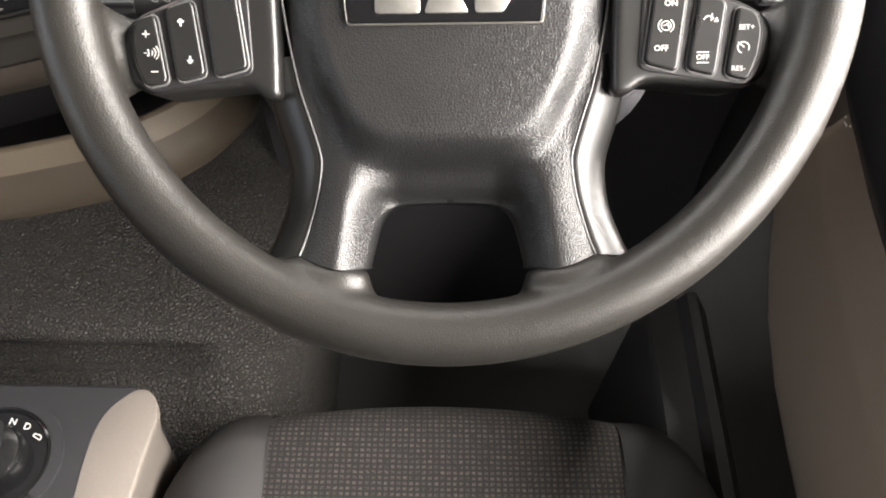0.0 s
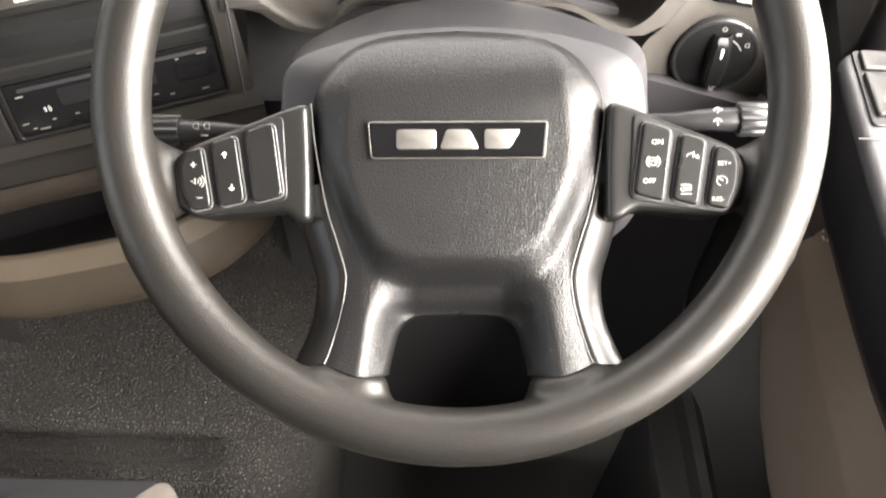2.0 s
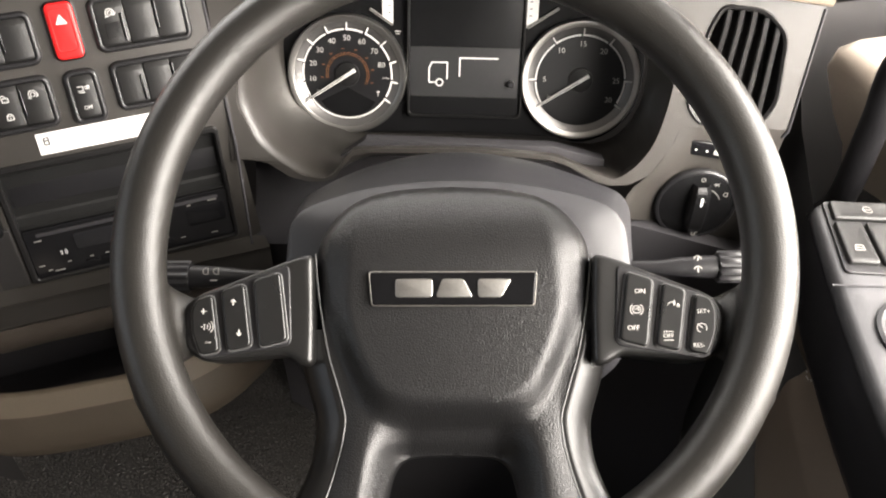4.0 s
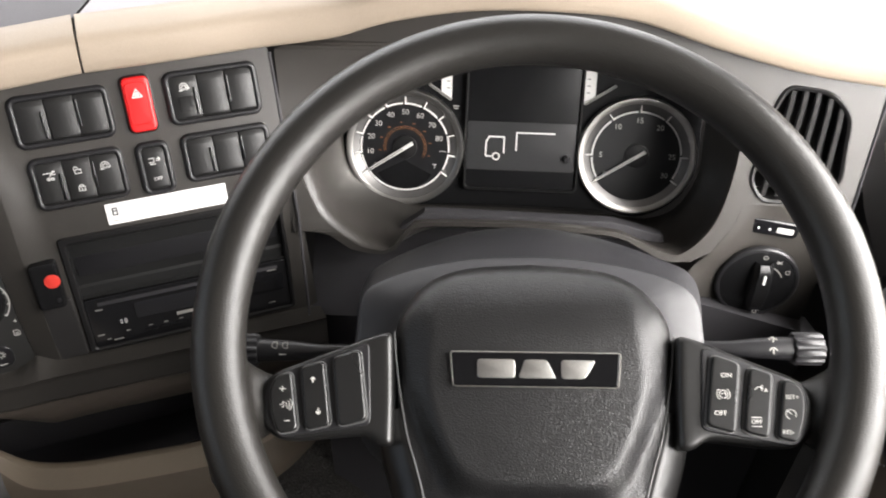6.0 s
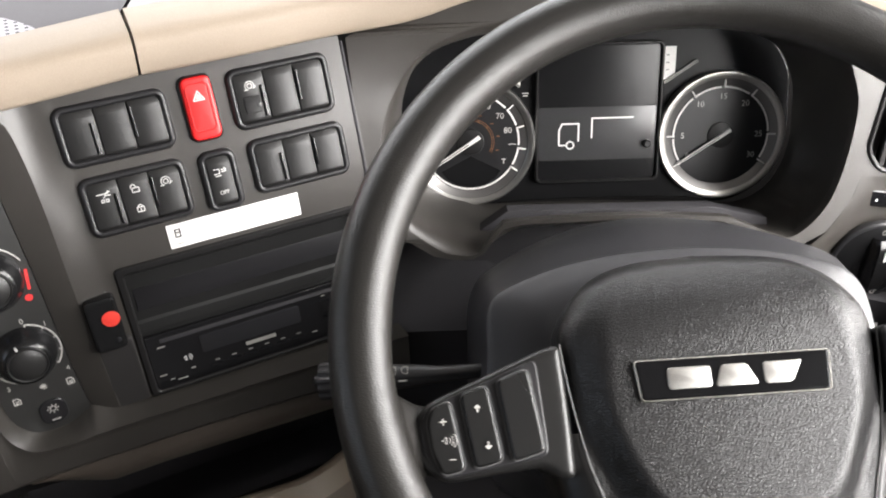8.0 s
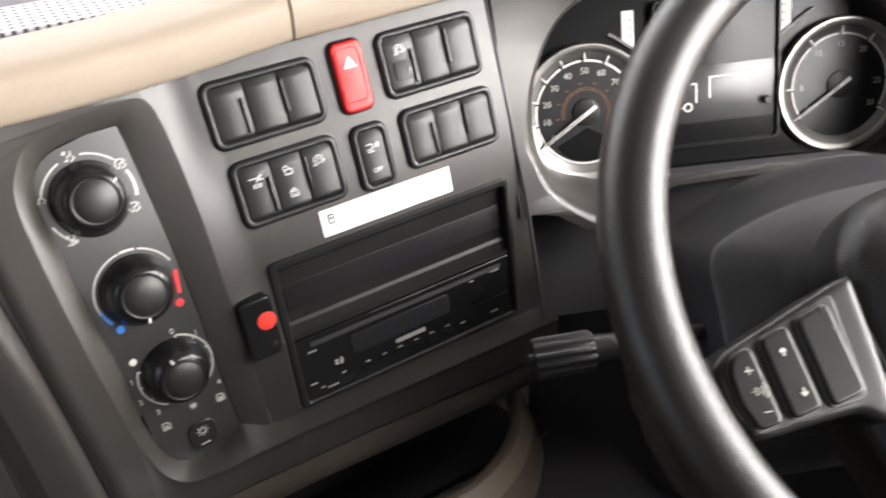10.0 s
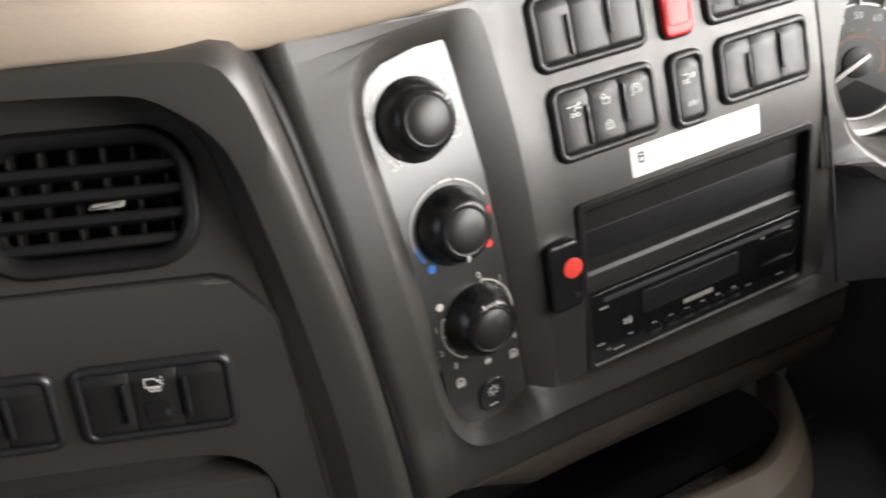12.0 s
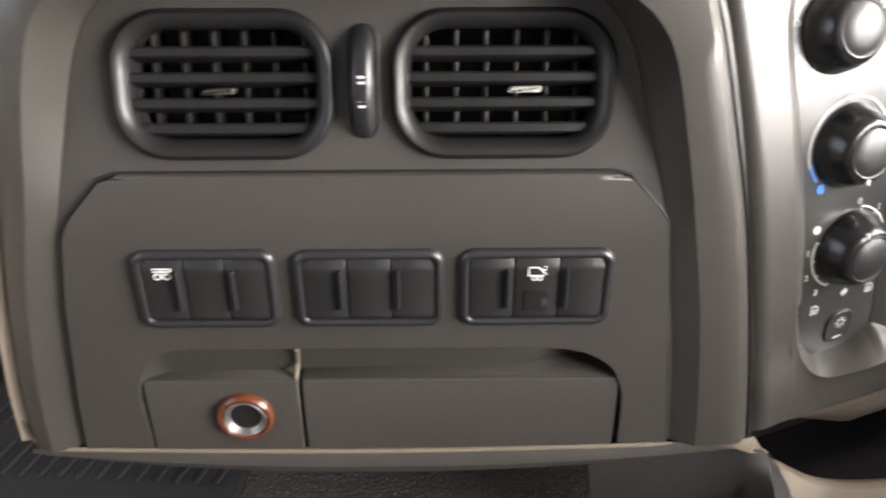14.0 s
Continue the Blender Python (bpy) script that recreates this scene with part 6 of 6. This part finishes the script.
def drawer_front(x0, x1, label):
    t = thing("drawer_front", LEFT_AT, label, "drawer front", "drawer fronts under the switches")
    bm = bmesh.new()
    rows = []
    for x in (x0, x0 + 0.8, x1 - 0.8, x1):
        e = 0.8 if x in (x0, x1) else 0.0
        rows.append([(x, -49, -26), (x, -49.4 - e, -1.0), (x, -50.6 - e, 1.2 - e), (x, -53, 2.0 - e), (x, -100, 3.0 - e), (x, -102, -2), (x, -102, -10)])
    rows_mesh(bm, rows, True, True, True)
    part("front_plate", bm, FASCIA, t)
    bm = bmesh.new()
    tube(bm, [(x0 + 1.5, -50.6, 0.6), ((x0 + x1) / 2, -50.6, 0.7), (x1 - 1.5, -50.6, 0.6)], 0.9, 8)
    part("finger_edge", bm, FASCIA, t)
    return t


left_drawer = drawer_front(-177, -90, "small grey-brown front with a lighter socket")
drawer_front(-88, 91, "wide grey-brown fold-out drawer front")
bm = bmesh.new()
tube(bm, [(-88.2, -27, 3.0), (-88.8, -33, -0.4), (-90.0, -42, -4.4), (-91.0, -49.6, -0.6)], 1.3, 8)
part("pale_edge", bm, CREAM, left_drawer)
socket = thing("lighter_socket", LEFT_AT @ shift(-121.5, -74.5, 2.5), "chrome lighter socket in a dark copper-orange ring", "lighter socket")
bm = bmesh.new()
revolve(bm, [(16.4, -1), (16.4, 1.6), (15.8, 3.2), (14.6, 4.2), (13.2, 4.0), (12.5, 3.0), (12.3, 0)], 48)
part("copper_ring", bm, COPPER, socket, "translucent copper-orange ring")
bm = bmesh.new()
revolve(bm, [(12.6, -1), (12.3, 3.6), (11.8, 4.0), (11.2, 3.5), (9.6, 1.6), (8.6, 0.9), (8.2, -1)], 40)
part("chrome_tube", bm, DULLRING, socket, "bright metal tube")
# Flat dark disc for the shade inside the socket; no hole is cut.
bm = bmesh.new()
revolve(bm, [(8.8, 1.0), (8.4, 0.7), (4, 0.5), (0.02, 0.5)], 32)
part("hole_shade", bm, BEZEL, socket)

# ---- driver's fascia fittings ----
lightk = thing("light_switch", DRIVER_AT @ shift(228, -94, -15) @ pose(0, 0, 0, 15, 0, 0), "black rotary headlamp switch with a raised grip", "light switch")
bm = bmesh.new()
revolve(bm, [(39.5, -2), (39.5, 2.6), (38, 4.2), (36, 4.4), (35.4, 3.2)], 64)
part("bezel", bm, BLACK, lightk)
bm = bmesh.new()
revolve(bm, [(35.6, 0), (35.6, 3.8), (30, 5.4), (15, 6.4), (0.02, 6.6)], 56)
part("dial_plate", bm, CLUSTERGLASS, lightk)
bm = bmesh.new()
rows = []
for i in range(15):
    y = -27 + 54 * i / 14
    k = math.sqrt(max(0.0, 1 - (y / 28.5) ** 2))
    hw = 5.0 + 3.5 * k
    z = 6 + 13 * k ** 0.6
    rows.append([(-hw - 3, y, 4), (-hw, y, z - 3), (-hw + 2, y, z), (hw - 3, y, z), (hw, y, z - 3), (hw + 4, y, 4)])
rows_mesh(bm, rows, False)
part("grip", bm, KNOB, lightk, "raised finger grip")
bm = bmesh.new()
box(bm, -1.2, 6, 15, 1.2, 18, 18.6, 0.3, 0.8)
part("pointer", bm, WHITE, lightk, "white pointer line")
glyph("off_ring", [arc_line(0, 0, 1.9, 0, 360, 12)], 0.7, PALE, lightk, 1, 31, 5.4)
glyph("lamp_sign", [[(-2, -1.5), (2, 1.5)], [(-2, 1.5), (2, -1.5)], [(-3, 0), (-1, 0)]], 0.7, PALE, lightk, 15, 26, 5.6)
glyph("beam_sign", [arc_line(0, 0, 2, 90, 270, 6) + [(1.6, -2), (1.6, 2), (0, 2)]], 0.8, PALE, lightk, 25, 15, 5.6)
glyph("fog_sign", [arc_line(0, 0, 1.8, 90, 270, 6) + [(1.4, -1.8), (1.4, 1.8), (0, 1.8)], [(2.4, 1.2), (3.8, 1.2)]], 0.8, PALE, lightk, 0, -25, 15)
bm = bmesh.new()
band(bm, 0, 0, 22, 22.8, 25, 65, 5.6, 6.1, 10)
part("turn_arc", bm, PALE, lightk)
strip = thing("button_strip", DRIVER_AT @ shift(231, -36, -6.5) @ pose(0, 0, 0, 14, 0, -8), "small black button strip with pale dots", "button strip")
bm = bmesh.new()
slab(bm, rrect(-23, -8, 25, 8, 5, 5), -3, 3.4, 1.6, dome=0.6)
part("strip_body", bm, GLOSS, strip)
for x in (-13, -2.5):
    glyph("dot", [], 1, WHITE, strip, x, -1, 4.0, discs=[(0, 0, 1.1)])
bm = bmesh.new()
slab(bm, rrect(4, -3.6, 20, 2.4, 1.5, 3), 3, 4.2, 0.4)
part("bright_key", bm, PRINT, strip)
dv = thing("air_vent", DRIVER_AT, "leaning black air vent with upright slats beside the wheel", "air vent")
bm = bmesh.new()
o = DVENT if area(DVENT) > 0 else DVENT[::-1]
rows_mesh(bm, [[(x, y, -3) for x, y in inset(o, -0.4)], [(x, y, 1.4) for x, y in inset(o, 0.2)], [(x, y, 2.2) for x, y in inset(o, 1.6)], [(x, y, 0.8) for x, y in inset(o, 4)], [(x, y, -10) for x, y in inset(o, 5.4)]], True)
part("bezel", bm, BEZEL, dv)
bm = bmesh.new()
lo = inset(o, 5.2)
rows_mesh(bm, [[(x, y, -8) for x, y in lo], [(x, y, -40) for x, y in lo]], True, False, True)
part("duct", bm, DUCT, dv)
for k in range(5):
    bm = bmesh.new()
    x1_, x0_ = 229 + 11.2 * k, 216 + 13.2 * k
    y1_, y0_ = 91 - (0 if k < 3 else 6 * (k - 2)), -5
    rows = []
    for i in range(7):
        s = i / 6
        y = y0_ + (y1_ - y0_) * s
        x = x0_ + (x1_ - x0_) * min(1, s * 1.1)
        rows.append([(x - 2.7, y, -2.5), (x - 1.8, y, -1), (x + 1.8, y, -0.6), (x + 2.7, y, -2), (x + 5.0, y, -18), (x + 3.0, y, -18)])
    rows_mesh(bm, rows, True, True, True)
    part("slat", bm, BEZEL, dv)

# ---- the driver's door ----
def wmm(bm, rows, closed=False, cap=False):
    """Skins rows of world points in metres."""
    rows_mesh(bm, [[tuple(c * 1000 for c in p) for p in r] for r in rows], closed, cap, cap)


door = thing("driver_door", Matrix.Identity(4), "taupe and charcoal door trim with an armrest and switches", "door")
bm = bmesh.new()
AL = [(0.238, 0.20), (0.233, 0.50), (0.236, 0.58), (0.242, 0.65), (0.248, 0.71), (0.253, 0.748), (0.262, 0.758)]
line = smooth_line([(x, y, 0) for x, y in AL], 5)
wmm(bm, [[(x + 0.03, y, 0.655), (x + 0.006, y, 0.69), (x, y, 0.752), (x + 0.002, y, 0.758), (x + 0.006, y, 0.760), (x + 0.020, y, 0.7605), (0.40, y, 0.761), (0.66, y, 0.762)] for x, y, _ in line] + [[(0.262 + t, 0.7585, z) for t, z in ((0.02, 0.655), (0.004, 0.69), (0, 0.752), (0.001, 0.756), (0.004, 0.757), (0.02, 0.757), (0.14, 0.757), (0.40, 0.757))], [(0.262 + t, 0.760, z) for t, z in ((0.02, 0.655), (0.004, 0.66), (0, 0.70), (0.001, 0.71), (0.004, 0.71), (0.02, 0.71), (0.14, 0.71), (0.40, 0.71))]])
arm = part("armrest", bm, material("satin_grey_armrest", (0.050, 0.050, 0.054), 0.55, grain=0.2, scale=1500), door, "satin grey armrest top", sharp=45)
bm = bmesh.new()
wmm(bm, [[(0.2372, 0.655, 0.7555), (0.2372, 0.655, 0.7612), (0.66, 0.655, 0.7626)], [(0.2372, 0.6535, 0.7555), (0.2372, 0.6535, 0.7612), (0.66, 0.6535, 0.7626)]])
part("armrest_seam", bm, DEEP, arm)
bm = bmesh.new()
slab(bm, round_poly([(252, 668), (262, 757), (420, 757), (420, 664)], 5), 760.4, 762.4, 0.8)
part("switch_panel", bm, BLACK, arm, "black panel of door switches")
for pts in ([(263, 731), (266, 754), (330, 754), (330, 731)], [(257.5, 677), (261.5, 727), (285, 727), (283, 676)], [(286, 676), (288, 727), (312, 727), (311, 676)], [(314, 676), (315, 727), (338, 727), (338, 676)]):
    bm = bmesh.new()
    slab(bm, round_poly(pts, 3), 760.5, 766.5, 2, dome=-1.0)
    part("door_switch", bm, ROCKER, arm)
glyph("mirror_sign", [arc_line(0, 0, 4, 20, 340, 12), [(-3, 0), (3, 0)]], 0.8, PALE, arm, 296, 743, 766)
glyph("window_sign", [[(-4, -3), (4, -3), (4, 3), (-2, 3), (-4, -3)], [(-3, 0), (4, 0)]], 0.8, PALE, arm, 271, 694, 766)
bm = bmesh.new()
revolve(bm, [(43, 760.6), (43, 763), (40, 764), (37, 762), (35, 740), (33, 700), (0.02, 700)], 56, 297, 600)
part("cup_recess", bm, SHROUD, arm, "round cup recess with a pale rim")
bm = bmesh.new()
AS = [(0.20, 0.233), (0.50, 0.228), (0.58, 0.232), (0.65, 0.238), (0.72, 0.2465), (0.757, 0.2535)]
wmm(bm, [[(x, y, 0.750), (x + 0.001, y, 0.69), (x + 0.018, y, 0.655), (x + 0.05, y, 0.635), (0.34, y, 0.63)] for y, x in AS])
part("armrest_side", bm, BLACK, door, "black side of the armrest")
glyph("small_mark", [[(-2, 0), (2, 0)]], 1.6, WHITE, door, 0, 0, 0, discs=[(5, 3, 1.2), (-4, 4, 1.0)]).matrix_basis = Matrix.Translation((0.2615, 0.660, 0.640)) @ pose(0, 0, 0, 90, 0, -80)
bm = bmesh.new()
rows = []
for y, zc, zl in ((0.718, 0.565, 0.47), (0.705, 0.560, 0.452), (0.664, 0.546, 0.416), (0.62, 0.536, 0.389), (0.556, 0.528, 0.370), (0.49, 0.519, 0.364), (0.43, 0.509, 0.362), (0.20, 0.475, 0.360)):
    up = 0.604 - 0.12 * max(0.0, 0.70 - y)
    rows.append([(0.33, y, up + 0.004), (0.305, y - 0.004, up), (0.3015, y - 0.005, up - 0.003), (0.2905, y - 0.002, zc + 0.006), (0.2868, y, zc), (0.2850, y, zc - 0.010), (0.2830, y, (zc + zl) / 2), (0.2815, y, zl + 0.012), (0.2830, y, zl + 0.003), (0.290, y, zl), (0.33, y, zl - 0.004)])
first = rows[0]
rows.insert(0, [(x + 0.010, y + 0.006, z) for x, y, z in first])
rows.insert(0, [(x + 0.06, y + 0.012, z) for x, y, z in first])
wmm(bm, rows)
part("lower_panel", bm, DOORBEIGE, door, "taupe lower door panel with a crease", sharp=60)
bm = bmesh.new()
TRIMX = [(0.385, 0.655), (0.372, 0.695), (0.347, 0.734), (0.322, 0.785), (0.326, 0.805), (0.345, 0.815), (0.42, 0.83), (0.64, 0.84)]
wmm(bm, [[(x + dx, y, z) for x, z in TRIMX] for y, dx in ((-0.3, 0.13), (0.3, 0.12), (0.7, 0.11), (0.80, 0.09), (0.88, 0.04), (0.945, 0.0), (0.955, 0.004))] + [[(x + 0.03, 0.962, z) for x, z in TRIMX]])
part("upper_panel", bm, DOORCREAM, door, "pale beige upper door trim", sharp=60)
bm = bmesh.new()
tube(bm, [tuple(c * 1000 for c in q) for q in smooth_line([(0.352, 0.89, 0.64), (0.344, 0.86, 0.69), (0.336, 0.85, 0.787), (0.328, 0.84, 0.86), (0.345, 0.80, 0.95), (0.40, 0.74, 1.02)], 6)], 14, 18)
part("pull_bar", bm, BLACK, door, "black door pull bar")
# dark windscreen pillar trim beside the dashboard
bm = bmesh.new()
wmm(bm, [[(0.262, 0.765, z0 - 0.2), (0.275, 0.86, z0 - 0.1), (0.29, 0.95, z0), (0.33, 1.02, z0 + 0.02), (0.62, 1.05, z0 + 0.05)] for z0 in (0.40, 0.60, 0.74)] + [[(0.262, 0.765, 0.750), (0.275, 0.86, 0.768), (0.29, 0.95, 0.80), (0.33, 1.02, 0.82), (0.62, 1.05, 0.85)]])
solo("pillar_trim", bm, VINYL, Matrix.Identity(4), "dark plastic trim between dashboard and door", "", kind="structure", sharp=60)
bm = bmesh.new()
slab(bm, [(245, -870), (300, -838), (330, -812), (600, -812), (640, -1640), (400, -1640), (310, -1150), (258, -980)], -1040, -980, 8)
solo("windscreen_pillar", bm, BLACK, pose(0, 0, 0, -90, 0, 0), "black windscreen pillar on the driver's side", "", kind="structure", sharp=60)
# sills
bm = bmesh.new()
wmm(bm, [[(0.168, y, 0.05), (0.170, y, 0.34), (0.176, y, 0.352), (0.205, y, 0.356), (0.212, y, 0.372), (0.222, y, 0.374), (0.245, y, 0.33)] for y in (0.0, 0.3, 0.5, 0.60, 0.66)])
solo("sill_strip", bm, VINYL, Matrix.Identity(4), "dark door sill strip beside the seat", "", kind="structure")

# ---- driver's seat ----
seat = thing("driver_seat", Matrix.Translation((-0.043, 0.261, 0.385)), "black lorry seat with a stitched cloth cushion", "seat")
bm = bmesh.new()
rows = []
for i in range(25):
    x = -163 + 326 * i / 24
    yf = 274 - 14 * (x / 163) ** 2
    row = [(x, -260, 6 - 5 * (x / 163) ** 2)]
    for y in (-120, 0, 100, 180):
        row.append((x, y, 4 - 6 * (1 - (x / 163) ** 2) * 0.4))
    for a in range(0, 100, 11):
        q = radians(a)
        row.append((x, yf - 40 + 40 * math.sin(q), -40 + 42 * math.cos(q)))
    row.append((x, yf - 4, -120))
    rows.append(row)
rows_mesh(bm, rows, False)
part("cushion", bm, CLOTH, seat, "black cloth with pale stitches", sharp=70)
for s, x0, x1, f0, f1 in ((-1, -162, -248, 260, 195), (1, 162, 250, 258, 192)):
    bm = bmesh.new()
    rows = []
    for i in range(13):
        t = i / 12
        x = x0 + (x1 - x0) * t
        yf = f0 + (f1 - f0) * t ** 2.2
        top = 6 + 16 * math.sin(math.pi * min(1, t * 0.75 + 0.08)) - 42 * max(0.0, t - 0.6) ** 1.6
        row = [(x, -260, top + 4), (x, -100, top + 2), (x, 60, top), (x, yf - 70, top - 3)]
        for a in range(10, 100, 11):
            q = radians(a)
            row.append((x, yf - 46 + 46 * math.sin(q), top - 44 + 42 * math.cos(q)))
        row.append((x, yf - 6, -150))
        rows.append(row)
    last = rows[-1]
    rows.append([(x1 + s * 8, y, z - 30) for _, y, z in last])
    rows.append([(x1 + s * 6, y, -160) for _, y, z in last])
    rows_mesh(bm, rows, False)
    part("side_bolster", bm, VINYL, seat, "matt black side bolster", sharp=60)
    bm = bmesh.new()
    tube(bm, [(x0, -250, 7), (x0, 0, 6), (x0, 180, 5), (x0, f0 - 36, 1), (x0, f0 - 12, -10), (x0, f0 + 1, -40)], 2.2, 8)
    part("piping", bm, VINYL, seat)
bm = bmesh.new()
box(bm, -235, -270, -300, 235, 190, -130, 20, 30)
part("seat_base", bm, VINYL, seat)

# ---- gear selector ----
gear = thing("gear_selector", Matrix.Translation((-0.399, 0.453, 0.455)), "rotary gear selector on a charcoal console beside the seat", "gear selector")
bm = bmesh.new()
slab(bm, round_poly([(-140, -190), (88, -190), (92, 55), (-140, 55)], 6, 5), -130, 0, 3.5, steps=4)
part("console_body", bm, SHROUD, gear, "charcoal console top")
bm = bmesh.new()
pts = smooth_line([(94, 52), (100, 51.5), (107, 45), (112, 34), (112.5, 22), (109, 0), (102, -60), (94, -190)], 3) + smooth_line([(61, -190), (59, -60), (60, -7), (65, 22), (76, 40), (90, 51)], 3)
if area(pts) < 0:
    pts = pts[::-1]
rows_mesh(bm, [[(x, y, z) for x, y in inset(pts, d)] for d, z in ((2.6, 1.2), (1.2, 0.8), (0.3, -0.4), (0, -2.0), (0.8, -9), (4, -24), (9, -50), (13, -130))], True, True, True)
part("console_side", bm, SAND, gear, "beige rounded side piece")
bm = bmesh.new()
band(bm, -8, -11, 43, 52, -40, 220, -1, 4, 40)
part("raised_arc", bm, SHROUD, gear)
bm = bmesh.new()
revolve(bm, [(42, -1), (42, 1.6), (40, 2.2), (39, 1.2), (0.02, 1.2)], 56, -8, -11)
part("selector_plate", bm, GLOSS, gear)
bm = bmesh.new()
revolve(bm, [(25, 1), (25, 14), (23, 19), (18, 21), (0.02, 21.6)], 48)
knob = part("selector_knob", bm, KNOB, gear, "round black selector knob", at=shift(-8, -11))
bm = bmesh.new()
rows = []
for i in range(11):
    y = -22 + 46 * i / 10
    k = math.sqrt(max(0.0, 1 - ((y - 1) / 25) ** 2))
    rows.append([(-9 * k - 2, y, 19), (-5 * k - 1, y, 24 + 7 * k), (5 * k + 1, y, 24 + 7 * k), (9 * k + 2, y, 19)])
rows_mesh(bm, rows, False)
part("knob_grip", bm, BLACK, knob)
bm = bmesh.new()
box(bm, -1.4, 8, 26, 1.4, 22, 31.5, 0.3, 0.6)
part("pointer", bm, WHITE, knob, "white pointer")
for tx, x, y in (("R", -17, 19), ("N", -3, 20), ("D", 9.5, 16)):
    lettering(tx, 8, WHITE, gear, x, y, 2.0, turn=-8, name="gear_letter")
glyph("lorry_sign", [[(-3.4, -1.6), (3.4, -1.6), (3.4, 0.4), (1.6, 1.8), (-3.4, 0.6), (-3.4, -1.6)]], 0.8, WHITE, gear, 20, 8, 2.0, turn=-30)
bm = bmesh.new()
band(bm, -8, -11, 27, 38, 124, 152, 1.6, 1.9, 8)
part("pale_sector", bm, WHITE, gear)

# ---- tunnel covering and floor ----
bm = bmesh.new()
rows = []
for i in range(61):
    x = -1.24 + 1.045 * i / 60
    e = max(0.0, (x + 0.29) / 0.095)
    drop = 0.05 * e ** 2
    st = 1.0 if x < -0.32 else max(0.0, 1 - (x + 0.32) / 0.05)
    row = []
    for y, z, flat in ((0.20, 0.315, 0.20), (0.35, 0.315, 0.35), (0.45, 0.316, 0.45), (0.52, 0.318, 0.52), (0.575, 0.318, 0.565), (0.588, 0.312, 0.575), (0.598, 0.302, 0.585), (0.622, 0.298, 0.595), (0.621, 0.314, 0.605), (0.609, 0.331, 0.613), (0.613, 0.341, 0.620),
                       (0.630, 0.344, 0.632), (0.65, 0.343, 0.65), (0.72, 0.343, 0.72), (0.80, 0.346, 0.80), (0.90, 0.352, 0.90), (1.00, 0.37, 1.00), (1.10, 0.44, 1.10)):
        row.append((x, flat + (y - flat) * st, 0.33 + (z - 0.33) * (st if y < 0.7 else 1.0) - drop))
    rows.append(row)
for k, (x, z) in enumerate(((-0.186, 0.22), (-0.182, 0.10), (-0.180, 0.0))):
    rows.append([(x, p[1], z) for p in rows[60]])
wmm(bm, rows)
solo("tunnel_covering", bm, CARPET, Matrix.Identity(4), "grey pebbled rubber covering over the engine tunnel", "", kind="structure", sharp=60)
mat_ = thing("rubber_mat", Matrix.Translation((-1.07, 0.78, 0.352)), "black ribbed rubber mat on the passenger floor", "floor mat")
bm = bmesh.new()
slab(bm, rrect(-170, -200, 118, 220, 14, 4), -8, 2, 1.5)
part("mat_body", bm, RUBBER, mat_)
for i in range(14):
    for j in range(6):
        bm = bmesh.new()
        x, y = -150 + 19 * i + (6 if j % 2 else 0), -160 + 62 * j
        q = [(x - 9, y - 20), (x - 5, y - 20), (x + 9, y + 20), (x + 5, y + 20)]
        slab(bm, q, 1.5, 5.5, 1.0, steps=2)
        part("rib", bm, RUBBER, mat_)

# ---- speaker grille behind the pad ----
GR = frame_at(Vector(cw(-150, 92, 13)) + Vector((-0.0155, 0.0376, 0.0325)), (0.925, 0.379, 0.0), (-0.379, 0.925, 0.0))
grille = thing("speaker_grille", GR, "grey perforated loudspeaker grille behind the beige pad", "speaker grille")
bm = bmesh.new()
slab(bm, rrect(-260, -2, 92, 54, 8, 4), -14, 0.0, 1.0)
part("grille_frame", bm, DECKDARK, grille)
bm = bmesh.new()
slab(bm, rrect(-256, 0, 88, 48, 6, 4), -1, 2.0, 0.8)
part("grille_sheet", bm, GRILLE, grille, "perforated grey sheet")
